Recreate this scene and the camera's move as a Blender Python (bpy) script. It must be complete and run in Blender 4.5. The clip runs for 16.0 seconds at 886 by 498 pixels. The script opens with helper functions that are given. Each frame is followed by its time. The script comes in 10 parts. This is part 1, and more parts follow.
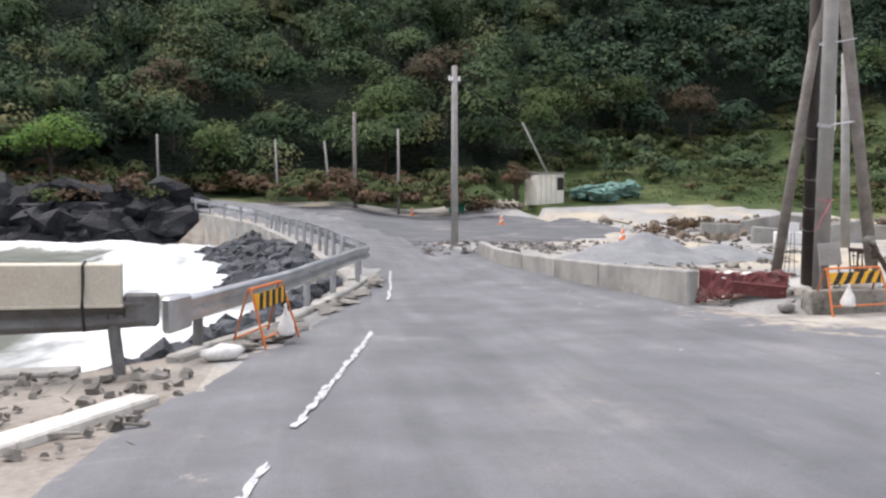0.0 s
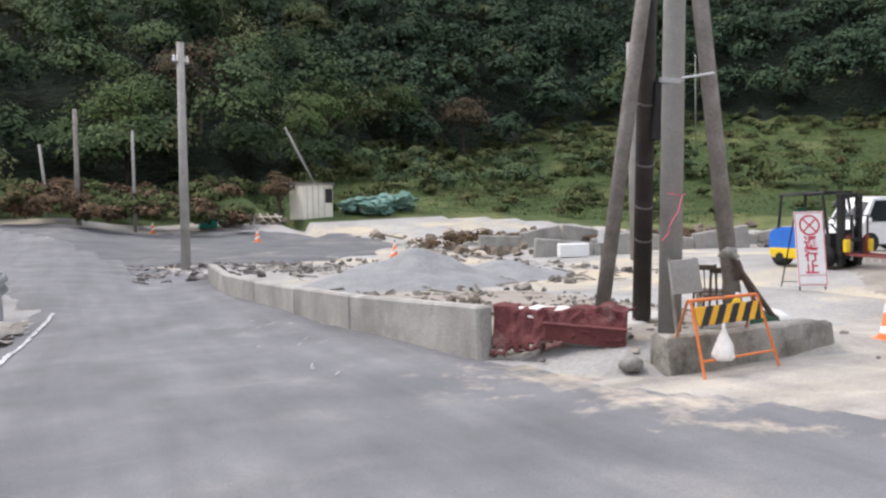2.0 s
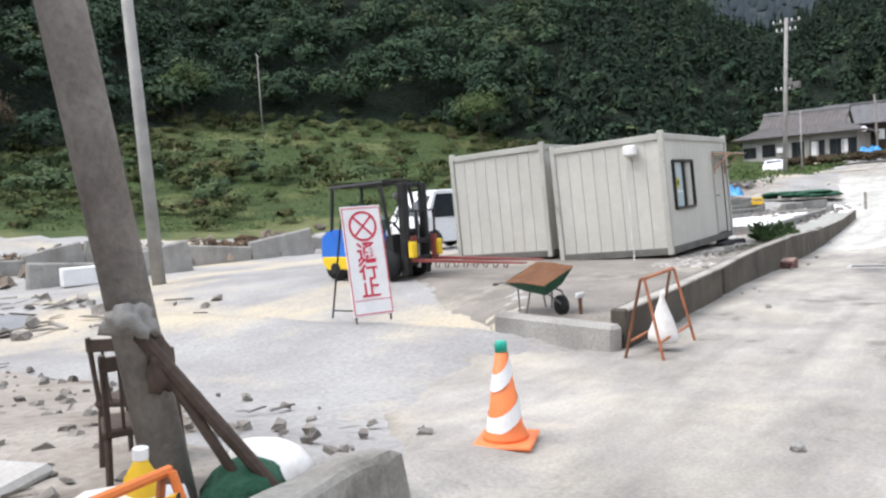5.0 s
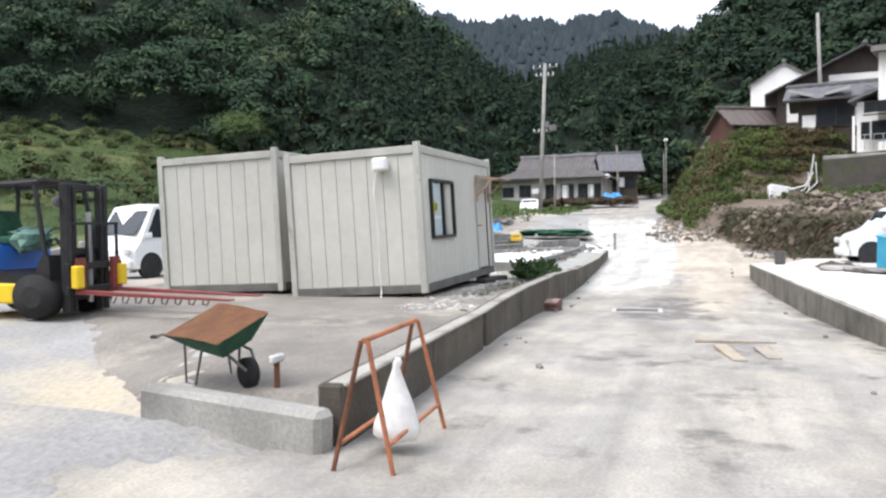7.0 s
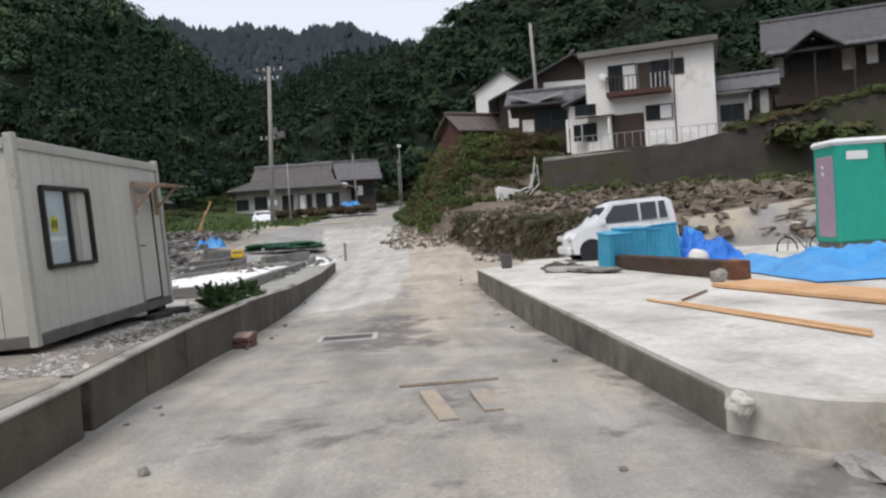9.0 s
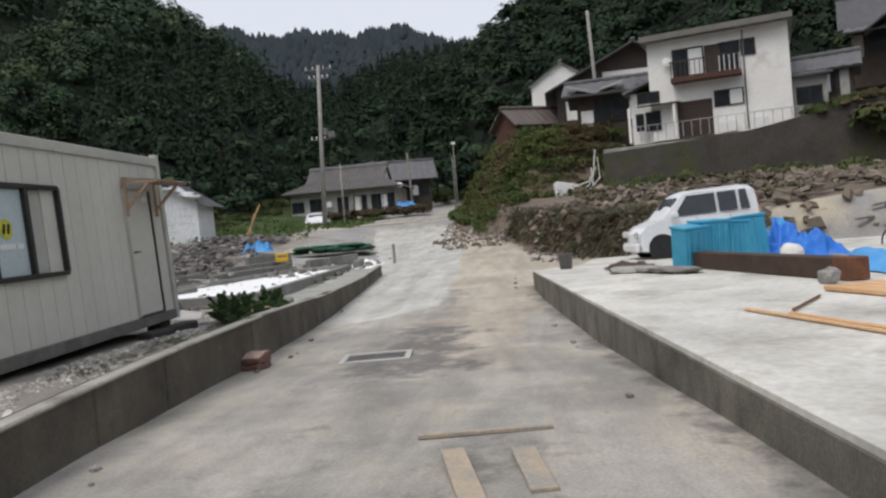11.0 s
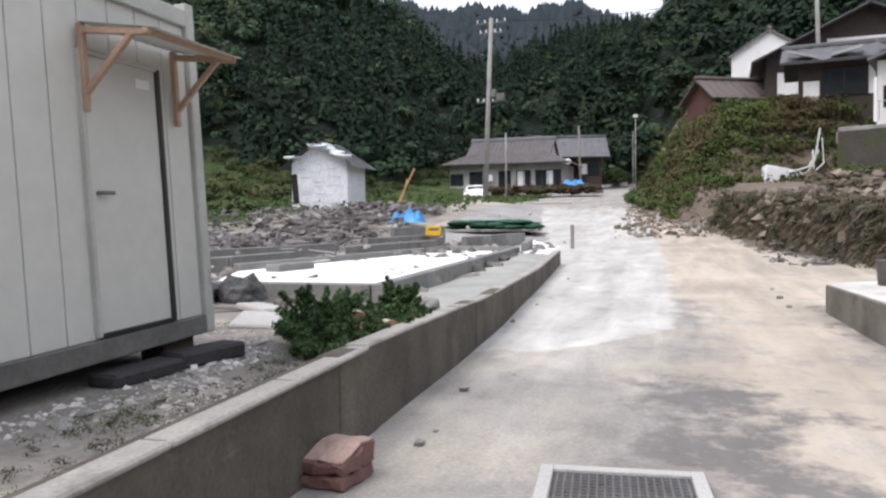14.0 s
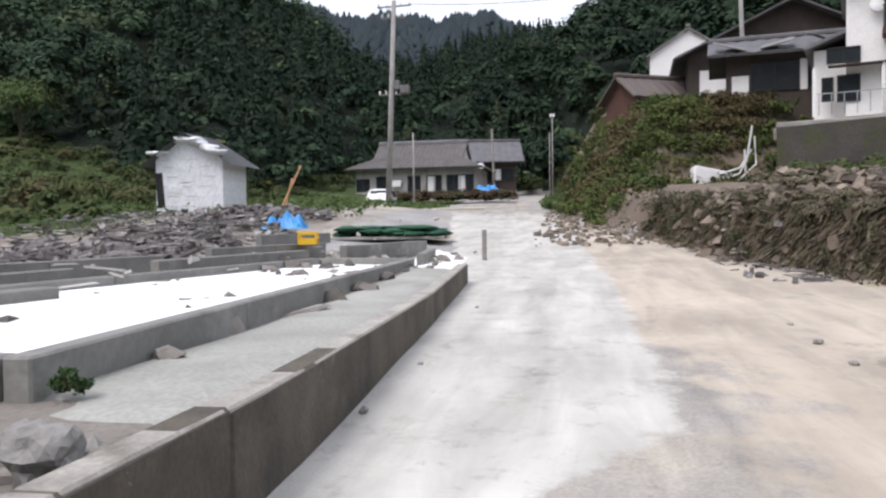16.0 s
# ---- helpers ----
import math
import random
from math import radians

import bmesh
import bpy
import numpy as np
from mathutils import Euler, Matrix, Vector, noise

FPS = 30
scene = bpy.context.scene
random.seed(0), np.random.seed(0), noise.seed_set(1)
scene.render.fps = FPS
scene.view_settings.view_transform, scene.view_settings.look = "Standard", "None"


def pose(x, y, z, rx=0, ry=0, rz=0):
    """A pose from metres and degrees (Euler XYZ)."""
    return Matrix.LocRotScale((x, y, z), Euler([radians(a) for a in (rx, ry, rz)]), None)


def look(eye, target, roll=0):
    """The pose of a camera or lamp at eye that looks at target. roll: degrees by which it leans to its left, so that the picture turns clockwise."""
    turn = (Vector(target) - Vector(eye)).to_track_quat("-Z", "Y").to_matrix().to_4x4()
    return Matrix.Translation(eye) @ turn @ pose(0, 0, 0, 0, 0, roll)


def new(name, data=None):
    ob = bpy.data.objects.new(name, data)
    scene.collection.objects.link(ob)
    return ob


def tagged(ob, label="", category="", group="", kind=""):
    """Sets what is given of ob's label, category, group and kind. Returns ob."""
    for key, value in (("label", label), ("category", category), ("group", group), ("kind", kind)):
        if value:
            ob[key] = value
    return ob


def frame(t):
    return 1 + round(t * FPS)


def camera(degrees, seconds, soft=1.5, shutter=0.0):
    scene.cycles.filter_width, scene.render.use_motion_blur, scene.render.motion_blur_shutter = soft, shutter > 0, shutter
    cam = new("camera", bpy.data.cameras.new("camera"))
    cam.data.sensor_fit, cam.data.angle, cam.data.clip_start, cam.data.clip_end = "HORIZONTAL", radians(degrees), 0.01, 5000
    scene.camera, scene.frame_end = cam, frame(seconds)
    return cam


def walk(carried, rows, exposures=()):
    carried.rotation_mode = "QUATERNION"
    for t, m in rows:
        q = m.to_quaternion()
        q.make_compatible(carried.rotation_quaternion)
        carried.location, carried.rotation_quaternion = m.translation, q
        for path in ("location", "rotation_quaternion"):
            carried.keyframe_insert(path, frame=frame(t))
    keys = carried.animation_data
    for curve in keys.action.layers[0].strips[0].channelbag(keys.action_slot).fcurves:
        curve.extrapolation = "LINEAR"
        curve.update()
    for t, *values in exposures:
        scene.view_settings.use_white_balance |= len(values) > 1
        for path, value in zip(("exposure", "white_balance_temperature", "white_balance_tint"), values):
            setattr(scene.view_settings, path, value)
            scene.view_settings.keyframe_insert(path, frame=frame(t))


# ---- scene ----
cam = camera(59.2, 16.0, soft=2.4)
PATH = [
    (0, (0.604, -0.069, 1.963), (0.908, 1.904, 1.835), -0.3),
    (0.5, (1.063, 1.353, 1.917), (1.468, 3.308, 1.808), -0.4),
    (1, (1.635, 2.691, 1.842), (2.18, 4.612, 1.736), -0.8),
    (1.5, (2.332, 3.94, 1.789), (3.018, 5.816, 1.689), -1.3),
    (2, (2.959, 5.035, 1.743), (3.795, 6.849, 1.652), -0.9),
    (2.5, (3.873, 6.198, 1.681), (4.867, 7.931, 1.595), -1.0),
    (3, (4.85, 7.249, 1.616), (6.017, 8.87, 1.53), -1.0),
    (3.5, (5.736, 7.887, 1.624), (7.065, 9.381, 1.579), -2.2),
    (4, (6.455, 8.434, 1.672), (7.919, 9.796, 1.632), -0.4),
    (4.2, (6.756, 8.503, 1.679), (8.252, 9.828, 1.622), -1.6),
    (6.3, (9.618, 9.596, 1.522), (11.416, 10.465, 1.418), -1.6),
    (6.5, (9.961, 9.665, 1.521), (11.781, 10.489, 1.432), -1.5),
    (7, (10.848, 9.773, 1.46), (12.744, 10.406, 1.398), -0.8),
    (7.5, (11.679, 9.709, 1.455), (13.637, 10.112, 1.395), -1.3),
    (8, (12.45, 9.525, 1.44), (14.443, 9.686, 1.385), -2.0),
    (8.2, (12.8, 9.519, 1.449), (14.798, 9.578, 1.384), -2.1),
    (10.3, (14.797, 9.031, 1.414), (16.796, 9.037, 1.363), -4.6),
    (10.5, (15.054, 9.063, 1.4), (17.053, 9.11, 1.347), -4.6),
    (11, (15.72, 9.151, 1.391), (17.713, 9.311, 1.342), -4.9),
    (11.5, (16.465, 9.302, 1.368), (18.444, 9.592, 1.322), -5.2),
    (12, (17.354, 9.545, 1.363), (19.306, 9.978, 1.309), -5.0),
    (12.5, (18.326, 9.83, 1.339), (20.256, 10.353, 1.287), -4.5),
    (13, (19.303, 10.148, 1.339), (21.219, 10.722, 1.293), -3.2),
    (13.5, (20.417, 10.467, 1.307), (22.329, 11.051, 1.239), -1.8),
    (14, (21.588, 10.731, 1.272), (23.511, 11.278, 1.191), -0.7),
    (14.5, (22.826, 10.982, 1.215), (24.762, 11.474, 1.118), -0.5),
    (15, (24.147, 11.144, 1.185), (26.098, 11.574, 1.093), -1.0),
    (15.5, (25.467, 11.194, 1.13), (27.429, 11.57, 1.033), -1.4),
    (16, (26.855, 11.278, 1.11), (28.826, 11.613, 1.051), -0.8),
]
EXPOSURES = [(0.0, 0.72, 6750, 16), (2.0, 0.68, 6700, 16), (4.2, 0.78, 6500, 14), (6.3, 0.85, 6450, 13), (7.0, 0.85, 6450, 13), (8.0, 0.38, 6500, 15), (8.6, 0.1, 6600, 14),
             (10.3, -0.18, 6700, 12), (11.0, -0.18, 6700, 12), (12.0, 0.04, 6600, 12), (12.6, 0.2, 6550, 13), (13.5, 0.4, 6500, 15), (14.5, 0.52, 6500, 17), (15.2, 0.47, 6500, 17), (16.0, 0.4, 6500, 17)]
walk(cam, [(t, look(eye, target, roll)) for t, eye, target, roll in PATH], EXPOSURES)

# ---- sky and light: a bright overcast day ----
world = bpy.data.worlds.new("overcast_sky")
scene.world = world
world.use_nodes = True
wn, wl = world.node_tree.nodes, world.node_tree.links
wn.clear()
sky = wn.new("ShaderNodeTexSky")
sky.sky_type, sky.sun_disc = "NISHITA", False
sky.sun_elevation, sky.sun_rotation = radians(58), radians(311)
sky.air_density, sky.dust_density, sky.ozone_density = 1.0, 4.0, 1.0
grey = wn.new("ShaderNodeHueSaturation")
grey.inputs["Saturation"].default_value = 0.35
cloud = wn.new("ShaderNodeMix")
cloud.data_type = "RGBA"
cloud.inputs[0].default_value = 0.6
cloud.inputs[7].default_value = (8.8, 9.7, 11.0, 1)
back = wn.new("ShaderNodeBackground")
back.inputs[1].default_value = 0.125
wout = wn.new("ShaderNodeOutputWorld")
wl.new(sky.outputs[0], grey.inputs["Color"])
wl.new(grey.outputs[0], cloud.inputs[6])
wl.new(cloud.outputs[2], back.inputs[0])
wl.new(back.outputs[0], wout.inputs[0])
sun_data = bpy.data.lights.new("sun", "SUN")
sun_data.energy, sun_data.angle, sun_data.color = 1.45, radians(30), (1.0, 0.975, 0.94)
sun = new("sun", sun_data)
sun.matrix_world = look((-34, 30, 72), (0, 0, 0))

# ---- materials ----
def mat(name, c1, c2, rough=0.8, scale=1.5, fine=25.0, bump=0.25, metal=0.0, spec=0.3, c3=None, c3_scale=0.4, c3_from=0.52, c3_to=0.62, island=0.0, obj=0.0, dist=0.02):
    m = bpy.data.materials.new(name)
    m.use_nodes = True
    n, l = m.node_tree.nodes, m.node_tree.links
    b = n["Principled BSDF"]
    geo = n.new("ShaderNodeNewGeometry")
    n1 = n.new("ShaderNodeTexNoise")
    n1.inputs["Scale"].default_value, n1.inputs["Detail"].default_value, n1.inputs["Roughness"].default_value = scale, 6, 0.6
    n2 = n.new("ShaderNodeTexNoise")
    n2.inputs["Scale"].default_value, n2.inputs["Detail"].default_value = fine, 4
    l.new(geo.outputs["Position"], n1.inputs["Vector"])
    l.new(geo.outputs["Position"], n2.inputs["Vector"])
    r1 = n.new("ShaderNodeMapRange")
    r1.inputs[1].default_value, r1.inputs[2].default_value = 0.32, 0.68
    l.new(n1.outputs[0], r1.inputs[0])
    mix = n.new("ShaderNodeMix")
    mix.data_type = "RGBA"
    mix.inputs[6].default_value, mix.inputs[7].default_value = (*c1, 1), (*c2, 1)
    l.new(r1.outputs[0], mix.inputs[0])
    col = mix.outputs[2]
    if c3:
        n3 = n.new("ShaderNodeTexNoise")
        n3.inputs["Scale"].default_value, n3.inputs["Detail"].default_value, n3.inputs["Roughness"].default_value = c3_scale, 7, 0.65
        l.new(geo.outputs["Position"], n3.inputs["Vector"])
        r3 = n.new("ShaderNodeMapRange")
        r3.inputs[1].default_value, r3.inputs[2].default_value = c3_from, c3_to
        l.new(n3.outputs[0], r3.inputs[0])
        m3 = n.new("ShaderNodeMix")
        m3.data_type = "RGBA"
        m3.inputs[7].default_value = (*c3, 1)
        l.new(r3.outputs[0], m3.inputs[0])
        l.new(col, m3.inputs[6])
        col = m3.outputs[2]
    hsv = n.new("ShaderNodeHueSaturation")
    rv = n.new("ShaderNodeMapRange")
    grain = min(0.17, 0.03 + 0.5 * bump) if bump else 0.12
    rv.inputs[1].default_value, rv.inputs[2].default_value, rv.inputs[3].default_value, rv.inputs[4].default_value = 0.25, 0.75, 1 - grain, 1 + grain
    l.new(n2.outputs[0], rv.inputs[0])
    val = rv.outputs[0]
    for amount, socket in ((island, geo.outputs["Random Per Island"]), (obj, None)):
        if amount:
            if socket is None:
                socket = n.new("ShaderNodeObjectInfo").outputs["Random"]
            ri = n.new("ShaderNodeMapRange")
            ri.inputs[3].default_value, ri.inputs[4].default_value = 1 - amount, 1 + amount
            l.new(socket, ri.inputs[0])
            mu = n.new("ShaderNodeMath")
            mu.operation = "MULTIPLY"
            l.new(val, mu.inputs[0])
            l.new(ri.outputs[0], mu.inputs[1])
            val = mu.outputs[0]
    l.new(val, hsv.inputs["Value"])
    l.new(col, hsv.inputs["Color"])
    l.new(hsv.outputs[0], b.inputs["Base Color"])
    b.inputs["Roughness"].default_value, b.inputs["Metallic"].default_value = rough, metal
    b.inputs["Specular IOR Level"].default_value = spec
    if bump:
        bp = n.new("ShaderNodeBump")
        bp.inputs["Strength"].default_value, bp.inputs["Distance"].default_value = bump, dist
        l.new(n2.outputs[0], bp.inputs["Height"])
        l.new(bp.outputs[0], b.inputs["Normal"])
    return m


M = {}
M["asphalt"] = mat("asphalt", (0.115, 0.117, 0.125), (0.165, 0.167, 0.175), 0.75, 0.7, 60, 0.3, c3=(0.2, 0.197, 0.19), c3_scale=0.55, c3_from=0.56, c3_to=0.72, spec=0.4)
M["line"] = mat("road_paint", (0.6, 0.61, 0.62), (0.38, 0.38, 0.38), 0.7, 9, 60)
M["lane"] = mat("lane_concrete", (0.345, 0.322, 0.29), (0.25, 0.236, 0.215), 0.9, 1.5, 40, 0.3, c3=(0.40, 0.365, 0.305), c3_scale=0.8, c3_from=0.44, c3_to=0.68)


def add_masks(m, layers):
    """Lays further surfaces over a material where the mesh names them."""
    n, l = m.node_tree.nodes, m.node_tree.links
    b = n["Principled BSDF"]
    col = b.inputs["Base Color"].links[0].from_socket
    geo = n.new("ShaderNodeNewGeometry")
    for key, c1, c2 in layers:
        at = n.new("ShaderNodeAttribute")
        at.attribute_name = key
        no = n.new("ShaderNodeTexNoise")
        no.inputs["Scale"].default_value, no.inputs["Detail"].default_value, no.inputs["Roughness"].default_value = 2.2, 8, 0.7
        l.new(geo.outputs["Position"], no.inputs["Vector"])
        tint = n.new("ShaderNodeMix")
        tint.data_type = "RGBA"
        tint.inputs[6].default_value, tint.inputs[7].default_value = (*c1, 1), (*c2, 1)
        l.new(no.outputs[0], tint.inputs[0])
        sp = n.new("ShaderNodeMapRange")
        sp.clamp = False
        sp.inputs[1].default_value, sp.inputs[2].default_value, sp.inputs[3].default_value, sp.inputs[4].default_value = 0.3, 0.7, -0.5, 0.5
        l.new(no.outputs[0], sp.inputs[0])
        ad = n.new("ShaderNodeMath")
        ad.operation = "ADD"
        l.new(at.outputs["Fac"], ad.inputs[0])
        l.new(sp.outputs[0], ad.inputs[1])
        mr = n.new("ShaderNodeMapRange")
        mr.inputs[1].default_value, mr.inputs[2].default_value = 0.42, 0.88
        l.new(ad.outputs[0], mr.inputs[0])
        mx = n.new("ShaderNodeMix")
        mx.data_type = "RGBA"
        l.new(mr.outputs[0], mx.inputs[0])
        l.new(col, mx.inputs[6])
        l.new(tint.outputs[2], mx.inputs[7])
        col = mx.outputs[2]
    l.new(col, b.inputs["Base Color"])


for key in ("asphalt", "lane"):
    add_masks(M[key], [("sand", (0.455, 0.395, 0.315), (0.39, 0.34, 0.28)), ("damp_dark", (0.13, 0.12, 0.11), (0.19, 0.178, 0.165)), ("pale", (0.42, 0.41, 0.375), (0.49, 0.475, 0.435))])


def wear(m, stretch, streak, scuff, scuff_col, fleck=0.55):
    """Wheel tracks drawn out along the way, dark flecks and pale scuffs."""
    n, l = m.node_tree.nodes, m.node_tree.links
    b = n["Principled BSDF"]
    col = b.inputs["Base Color"].links[0].from_socket
    geo = n.new("ShaderNodeNewGeometry")

    def band(scale, vec, lo, hi, a, c, rough=0.6):
        mp = n.new("ShaderNodeMapping")
        mp.inputs["Scale"].default_value = vec
        l.new(geo.outputs["Position"], mp.inputs["Vector"])
        no = n.new("ShaderNodeTexNoise")
        no.inputs["Scale"].default_value, no.inputs["Detail"].default_value, no.inputs["Roughness"].default_value = scale, 7, rough
        no.inputs["Distortion"].default_value = 0.4
        l.new(mp.outputs[0], no.inputs["Vector"])
        mr = n.new("ShaderNodeMapRange")
        mr.inputs[1].default_value, mr.inputs[2].default_value, mr.inputs[3].default_value, mr.inputs[4].default_value = lo, hi, a, c
        l.new(no.outputs[0], mr.inputs[0])
        return mr.outputs[0]

    def times(p, q):
        mu = n.new("ShaderNodeMath")
        mu.operation = "MULTIPLY"
        l.new(p, mu.inputs[0])
        l.new(q, mu.inputs[1])
        return mu.outputs[0]

    val = times(band(1.0, stretch, 0.35, 0.65, 1 - streak, 1 + streak), band(4.5, (1, 1, 1), 0.6, 0.74, 1.0, fleck, 0.72))
    val = times(val, band(0.55, (1, 1, 1), 0.35, 0.65, 0.88, 1.12))
    hsv = n.new("ShaderNodeHueSaturation")
    l.new(val, hsv.inputs["Value"])
    l.new(col, hsv.inputs["Color"])
    mx = n.new("ShaderNodeMix")
    mx.data_type = "RGBA"
    mx.inputs[7].default_value = (*scuff_col, 1)
    l.new(band(1.3, (stretch[1] * 0.5, stretch[0] * 2.2, 1), 0.63, 0.73, 0.0, scuff, 0.7), mx.inputs[0])
    l.new(hsv.outputs[0], mx.inputs[6])
    l.new(mx.outputs[2], b.inputs["Base Color"])


wear(M["lane"], (0.38, 2.0, 1.0), 0.16, 0.45, (0.46, 0.43, 0.37), 0.66)
wear(M["asphalt"], (2.2, 0.22, 1.0), 0.12, 0.55, (0.3, 0.3, 0.3), 0.75)
M["lane_pale"] = mat("pale_concrete", (0.48, 0.47, 0.44), (0.39, 0.38, 0.355), 0.9, 1.2, 40, 0.2, c3=(0.38, 0.36, 0.33), c3_scale=0.7, c3_from=0.55, c3_to=0.7)
M["gravel"] = mat("gravel_ground", (0.36, 0.355, 0.34), (0.25, 0.24, 0.23), 0.95, 0.5, 18, 0.6, c3=(0.46, 0.40, 0.30), c3_scale=0.22, c3_from=0.5, c3_to=0.64, dist=0.05)
M["mud"] = mat("mud_ground", (0.24, 0.21, 0.18), (0.34, 0.31, 0.27), 0.95, 0.8, 14, 0.6, c3=(0.18, 0.15, 0.12), c3_scale=0.5, dist=0.06)
M["yardsoil"] = mat("yard_soil", (0.27, 0.245, 0.215), (0.165, 0.15, 0.13), 0.95, 0.9, 26, 0.7, c3=(0.38, 0.345, 0.285), c3_scale=0.5, c3_from=0.54, c3_to=0.66, dist=0.03)
M["grass"] = mat("meadow", (0.034, 0.06, 0.017), (0.062, 0.088, 0.027), 0.95, 0.25, 8, 0.6, c3=(0.13, 0.14, 0.055), c3_scale=0.12, dist=0.2)
# near-black, so the shade below the crowns is in the ground colour
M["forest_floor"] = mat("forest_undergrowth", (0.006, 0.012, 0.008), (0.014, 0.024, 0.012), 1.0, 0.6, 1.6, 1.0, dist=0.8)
M["wall"] = mat("weathered_concrete", (0.36, 0.35, 0.32), (0.27, 0.26, 0.24), 0.9, 1.6, 35, 0.3, c3=(0.20, 0.19, 0.17), c3_scale=1.1, c3_from=0.55, c3_to=0.75)
# stains, plus the shade of the south faces darkened into the base colour
M["kerb"] = mat("stained_shaded_concrete", (0.135, 0.118, 0.093), (0.078, 0.067, 0.053), 0.9, 1.4, 35, 0.35, c3=(0.055, 0.05, 0.042), c3_scale=0.9, c3_from=0.52, c3_to=0.72)
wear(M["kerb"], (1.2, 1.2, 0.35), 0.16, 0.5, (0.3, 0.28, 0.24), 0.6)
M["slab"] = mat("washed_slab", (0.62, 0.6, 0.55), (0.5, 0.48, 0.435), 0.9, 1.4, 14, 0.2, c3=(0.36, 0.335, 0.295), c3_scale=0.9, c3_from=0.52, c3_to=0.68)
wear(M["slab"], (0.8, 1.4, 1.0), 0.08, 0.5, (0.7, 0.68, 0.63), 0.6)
M["bankmud"] = mat("brown_bank_earth", (0.19, 0.15, 0.115), (0.11, 0.088, 0.068), 0.95, 0.8, 12, 0.6, c3=(0.25, 0.215, 0.175), c3_scale=0.4, c3_from=0.55, c3_to=0.68, dist=0.06)
# haze over the far ridge is mixed into its ground colour
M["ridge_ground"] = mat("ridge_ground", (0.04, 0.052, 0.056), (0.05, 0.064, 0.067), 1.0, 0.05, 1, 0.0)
M["cornerwall"] = mat("dirty_corner_concrete", (0.34, 0.325, 0.29), (0.2, 0.185, 0.16), 0.92, 2.6, 35, 0.4, c3=(0.1, 0.092, 0.075), c3_scale=2.0, c3_from=0.52, c3_to=0.68)
M["rootbrown"] = mat("root_brown", (0.13, 0.098, 0.066), (0.07, 0.07, 0.042), 0.95, 1.5, 20, 0.2, island=0.5)
M["clod"] = mat("earth_clod", (0.16, 0.125, 0.095), (0.075, 0.06, 0.048), 0.95, 1.2, 14, 0.5, island=0.5, dist=0.04)
M["wall2"] = mat("apron_concrete", (0.36, 0.36, 0.325), (0.27, 0.27, 0.245), 0.9, 1.2, 30, 0.25)
M["tanrubble"] = mat("tan_rubble", (0.25, 0.205, 0.16), (0.12, 0.1, 0.082), 0.95, 1.5, 16, 0.5, island=0.4, dist=0.05)
M["lot"] = mat("dark_lot_asphalt", (0.085, 0.088, 0.095), (0.13, 0.132, 0.138), 0.8, 0.6, 30, 0.3, c3=(0.22, 0.21, 0.19), c3_scale=0.35, c3_from=0.55, c3_to=0.7)
M["greygravel"] = mat("grey_gravel", (0.27, 0.275, 0.28), (0.2, 0.205, 0.21), 0.95, 2.0, 22, 0.7, dist=0.05)
M["foundconc"] = mat("foundation_concrete", (0.25, 0.245, 0.225), (0.165, 0.163, 0.15), 0.9, 1.3, 20, 0.15, c3=(0.33, 0.32, 0.3), c3_scale=0.8, c3_from=0.56, c3_to=0.7)
M["white_slab"] = mat("bleached_floor", (0.88, 0.88, 0.87), (0.8, 0.8, 0.79), 0.85, 1.0, 40, 0.15)
M["muddyboard"] = mat("muddy_board", (0.42, 0.34, 0.25), (0.34, 0.29, 0.23), 0.9, 3, 30, 0.2, c3=(0.3, 0.28, 0.25), c3_scale=3, c3_from=0.45, c3_to=0.6)
# darker copy of the rock: the headland's shadow is put into its colour
M["headrock"] = mat("shaded_headland_rock", (0.009, 0.01, 0.012), (0.022, 0.024, 0.027), 0.75, 0.8, 6, 0.8, dist=0.15)
M["rock"] = mat("dark_rock", (0.035, 0.038, 0.045), (0.075, 0.08, 0.09), 0.65, 1.5, 12, 0.6, obj=0.35, dist=0.08)
M["boulder"] = mat("dark_boulder", (0.17, 0.167, 0.165), (0.08, 0.078, 0.077), 0.85, 2.5, 25, 0.6, obj=0.3, dist=0.04)
wear(M["wall"], (1.4, 1.4, 0.3), 0.16, 0.35, (0.42, 0.4, 0.36), 0.6)
# side of the slab, much darker than its top, with streaks and scuffs
M["slabedge"] = mat("dark_slab_edge", (0.19, 0.178, 0.152), (0.115, 0.105, 0.088), 0.92, 1.8, 40, 0.4, c3=(0.08, 0.074, 0.062), c3_scale=1.1, c3_from=0.5, c3_to=0.68)
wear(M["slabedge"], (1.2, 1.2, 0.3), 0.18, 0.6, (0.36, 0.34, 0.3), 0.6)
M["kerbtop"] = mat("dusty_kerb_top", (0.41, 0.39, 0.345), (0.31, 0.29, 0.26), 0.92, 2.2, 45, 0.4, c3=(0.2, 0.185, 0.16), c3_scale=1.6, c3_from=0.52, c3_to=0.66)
M["brickdust"] = mat("dusty_brick_top", (0.42, 0.30, 0.25), (0.34, 0.23, 0.19), 0.9, 6, 50, 0.3)
M["chips"] = mat("pale_chips", (0.58, 0.55, 0.5), (0.34, 0.32, 0.3), 0.9, 8, 60, 0.1, island=0.4)
M["stone"] = mat("grey_stone", (0.26, 0.25, 0.235), (0.165, 0.158, 0.145), 0.9, 2.5, 25, 0.5, obj=0.3, island=0.3, dist=0.04)
M["rubble"] = mat("rubble", (0.24, 0.225, 0.2), (0.14, 0.125, 0.11), 0.95, 2.0, 16, 0.6, island=0.45, dist=0.05)
M["steel"] = mat("galvanised_steel", (0.62, 0.63, 0.65), (0.42, 0.43, 0.44), 0.38, 2, 40, 0.05, metal=0.85, spec=0.5)
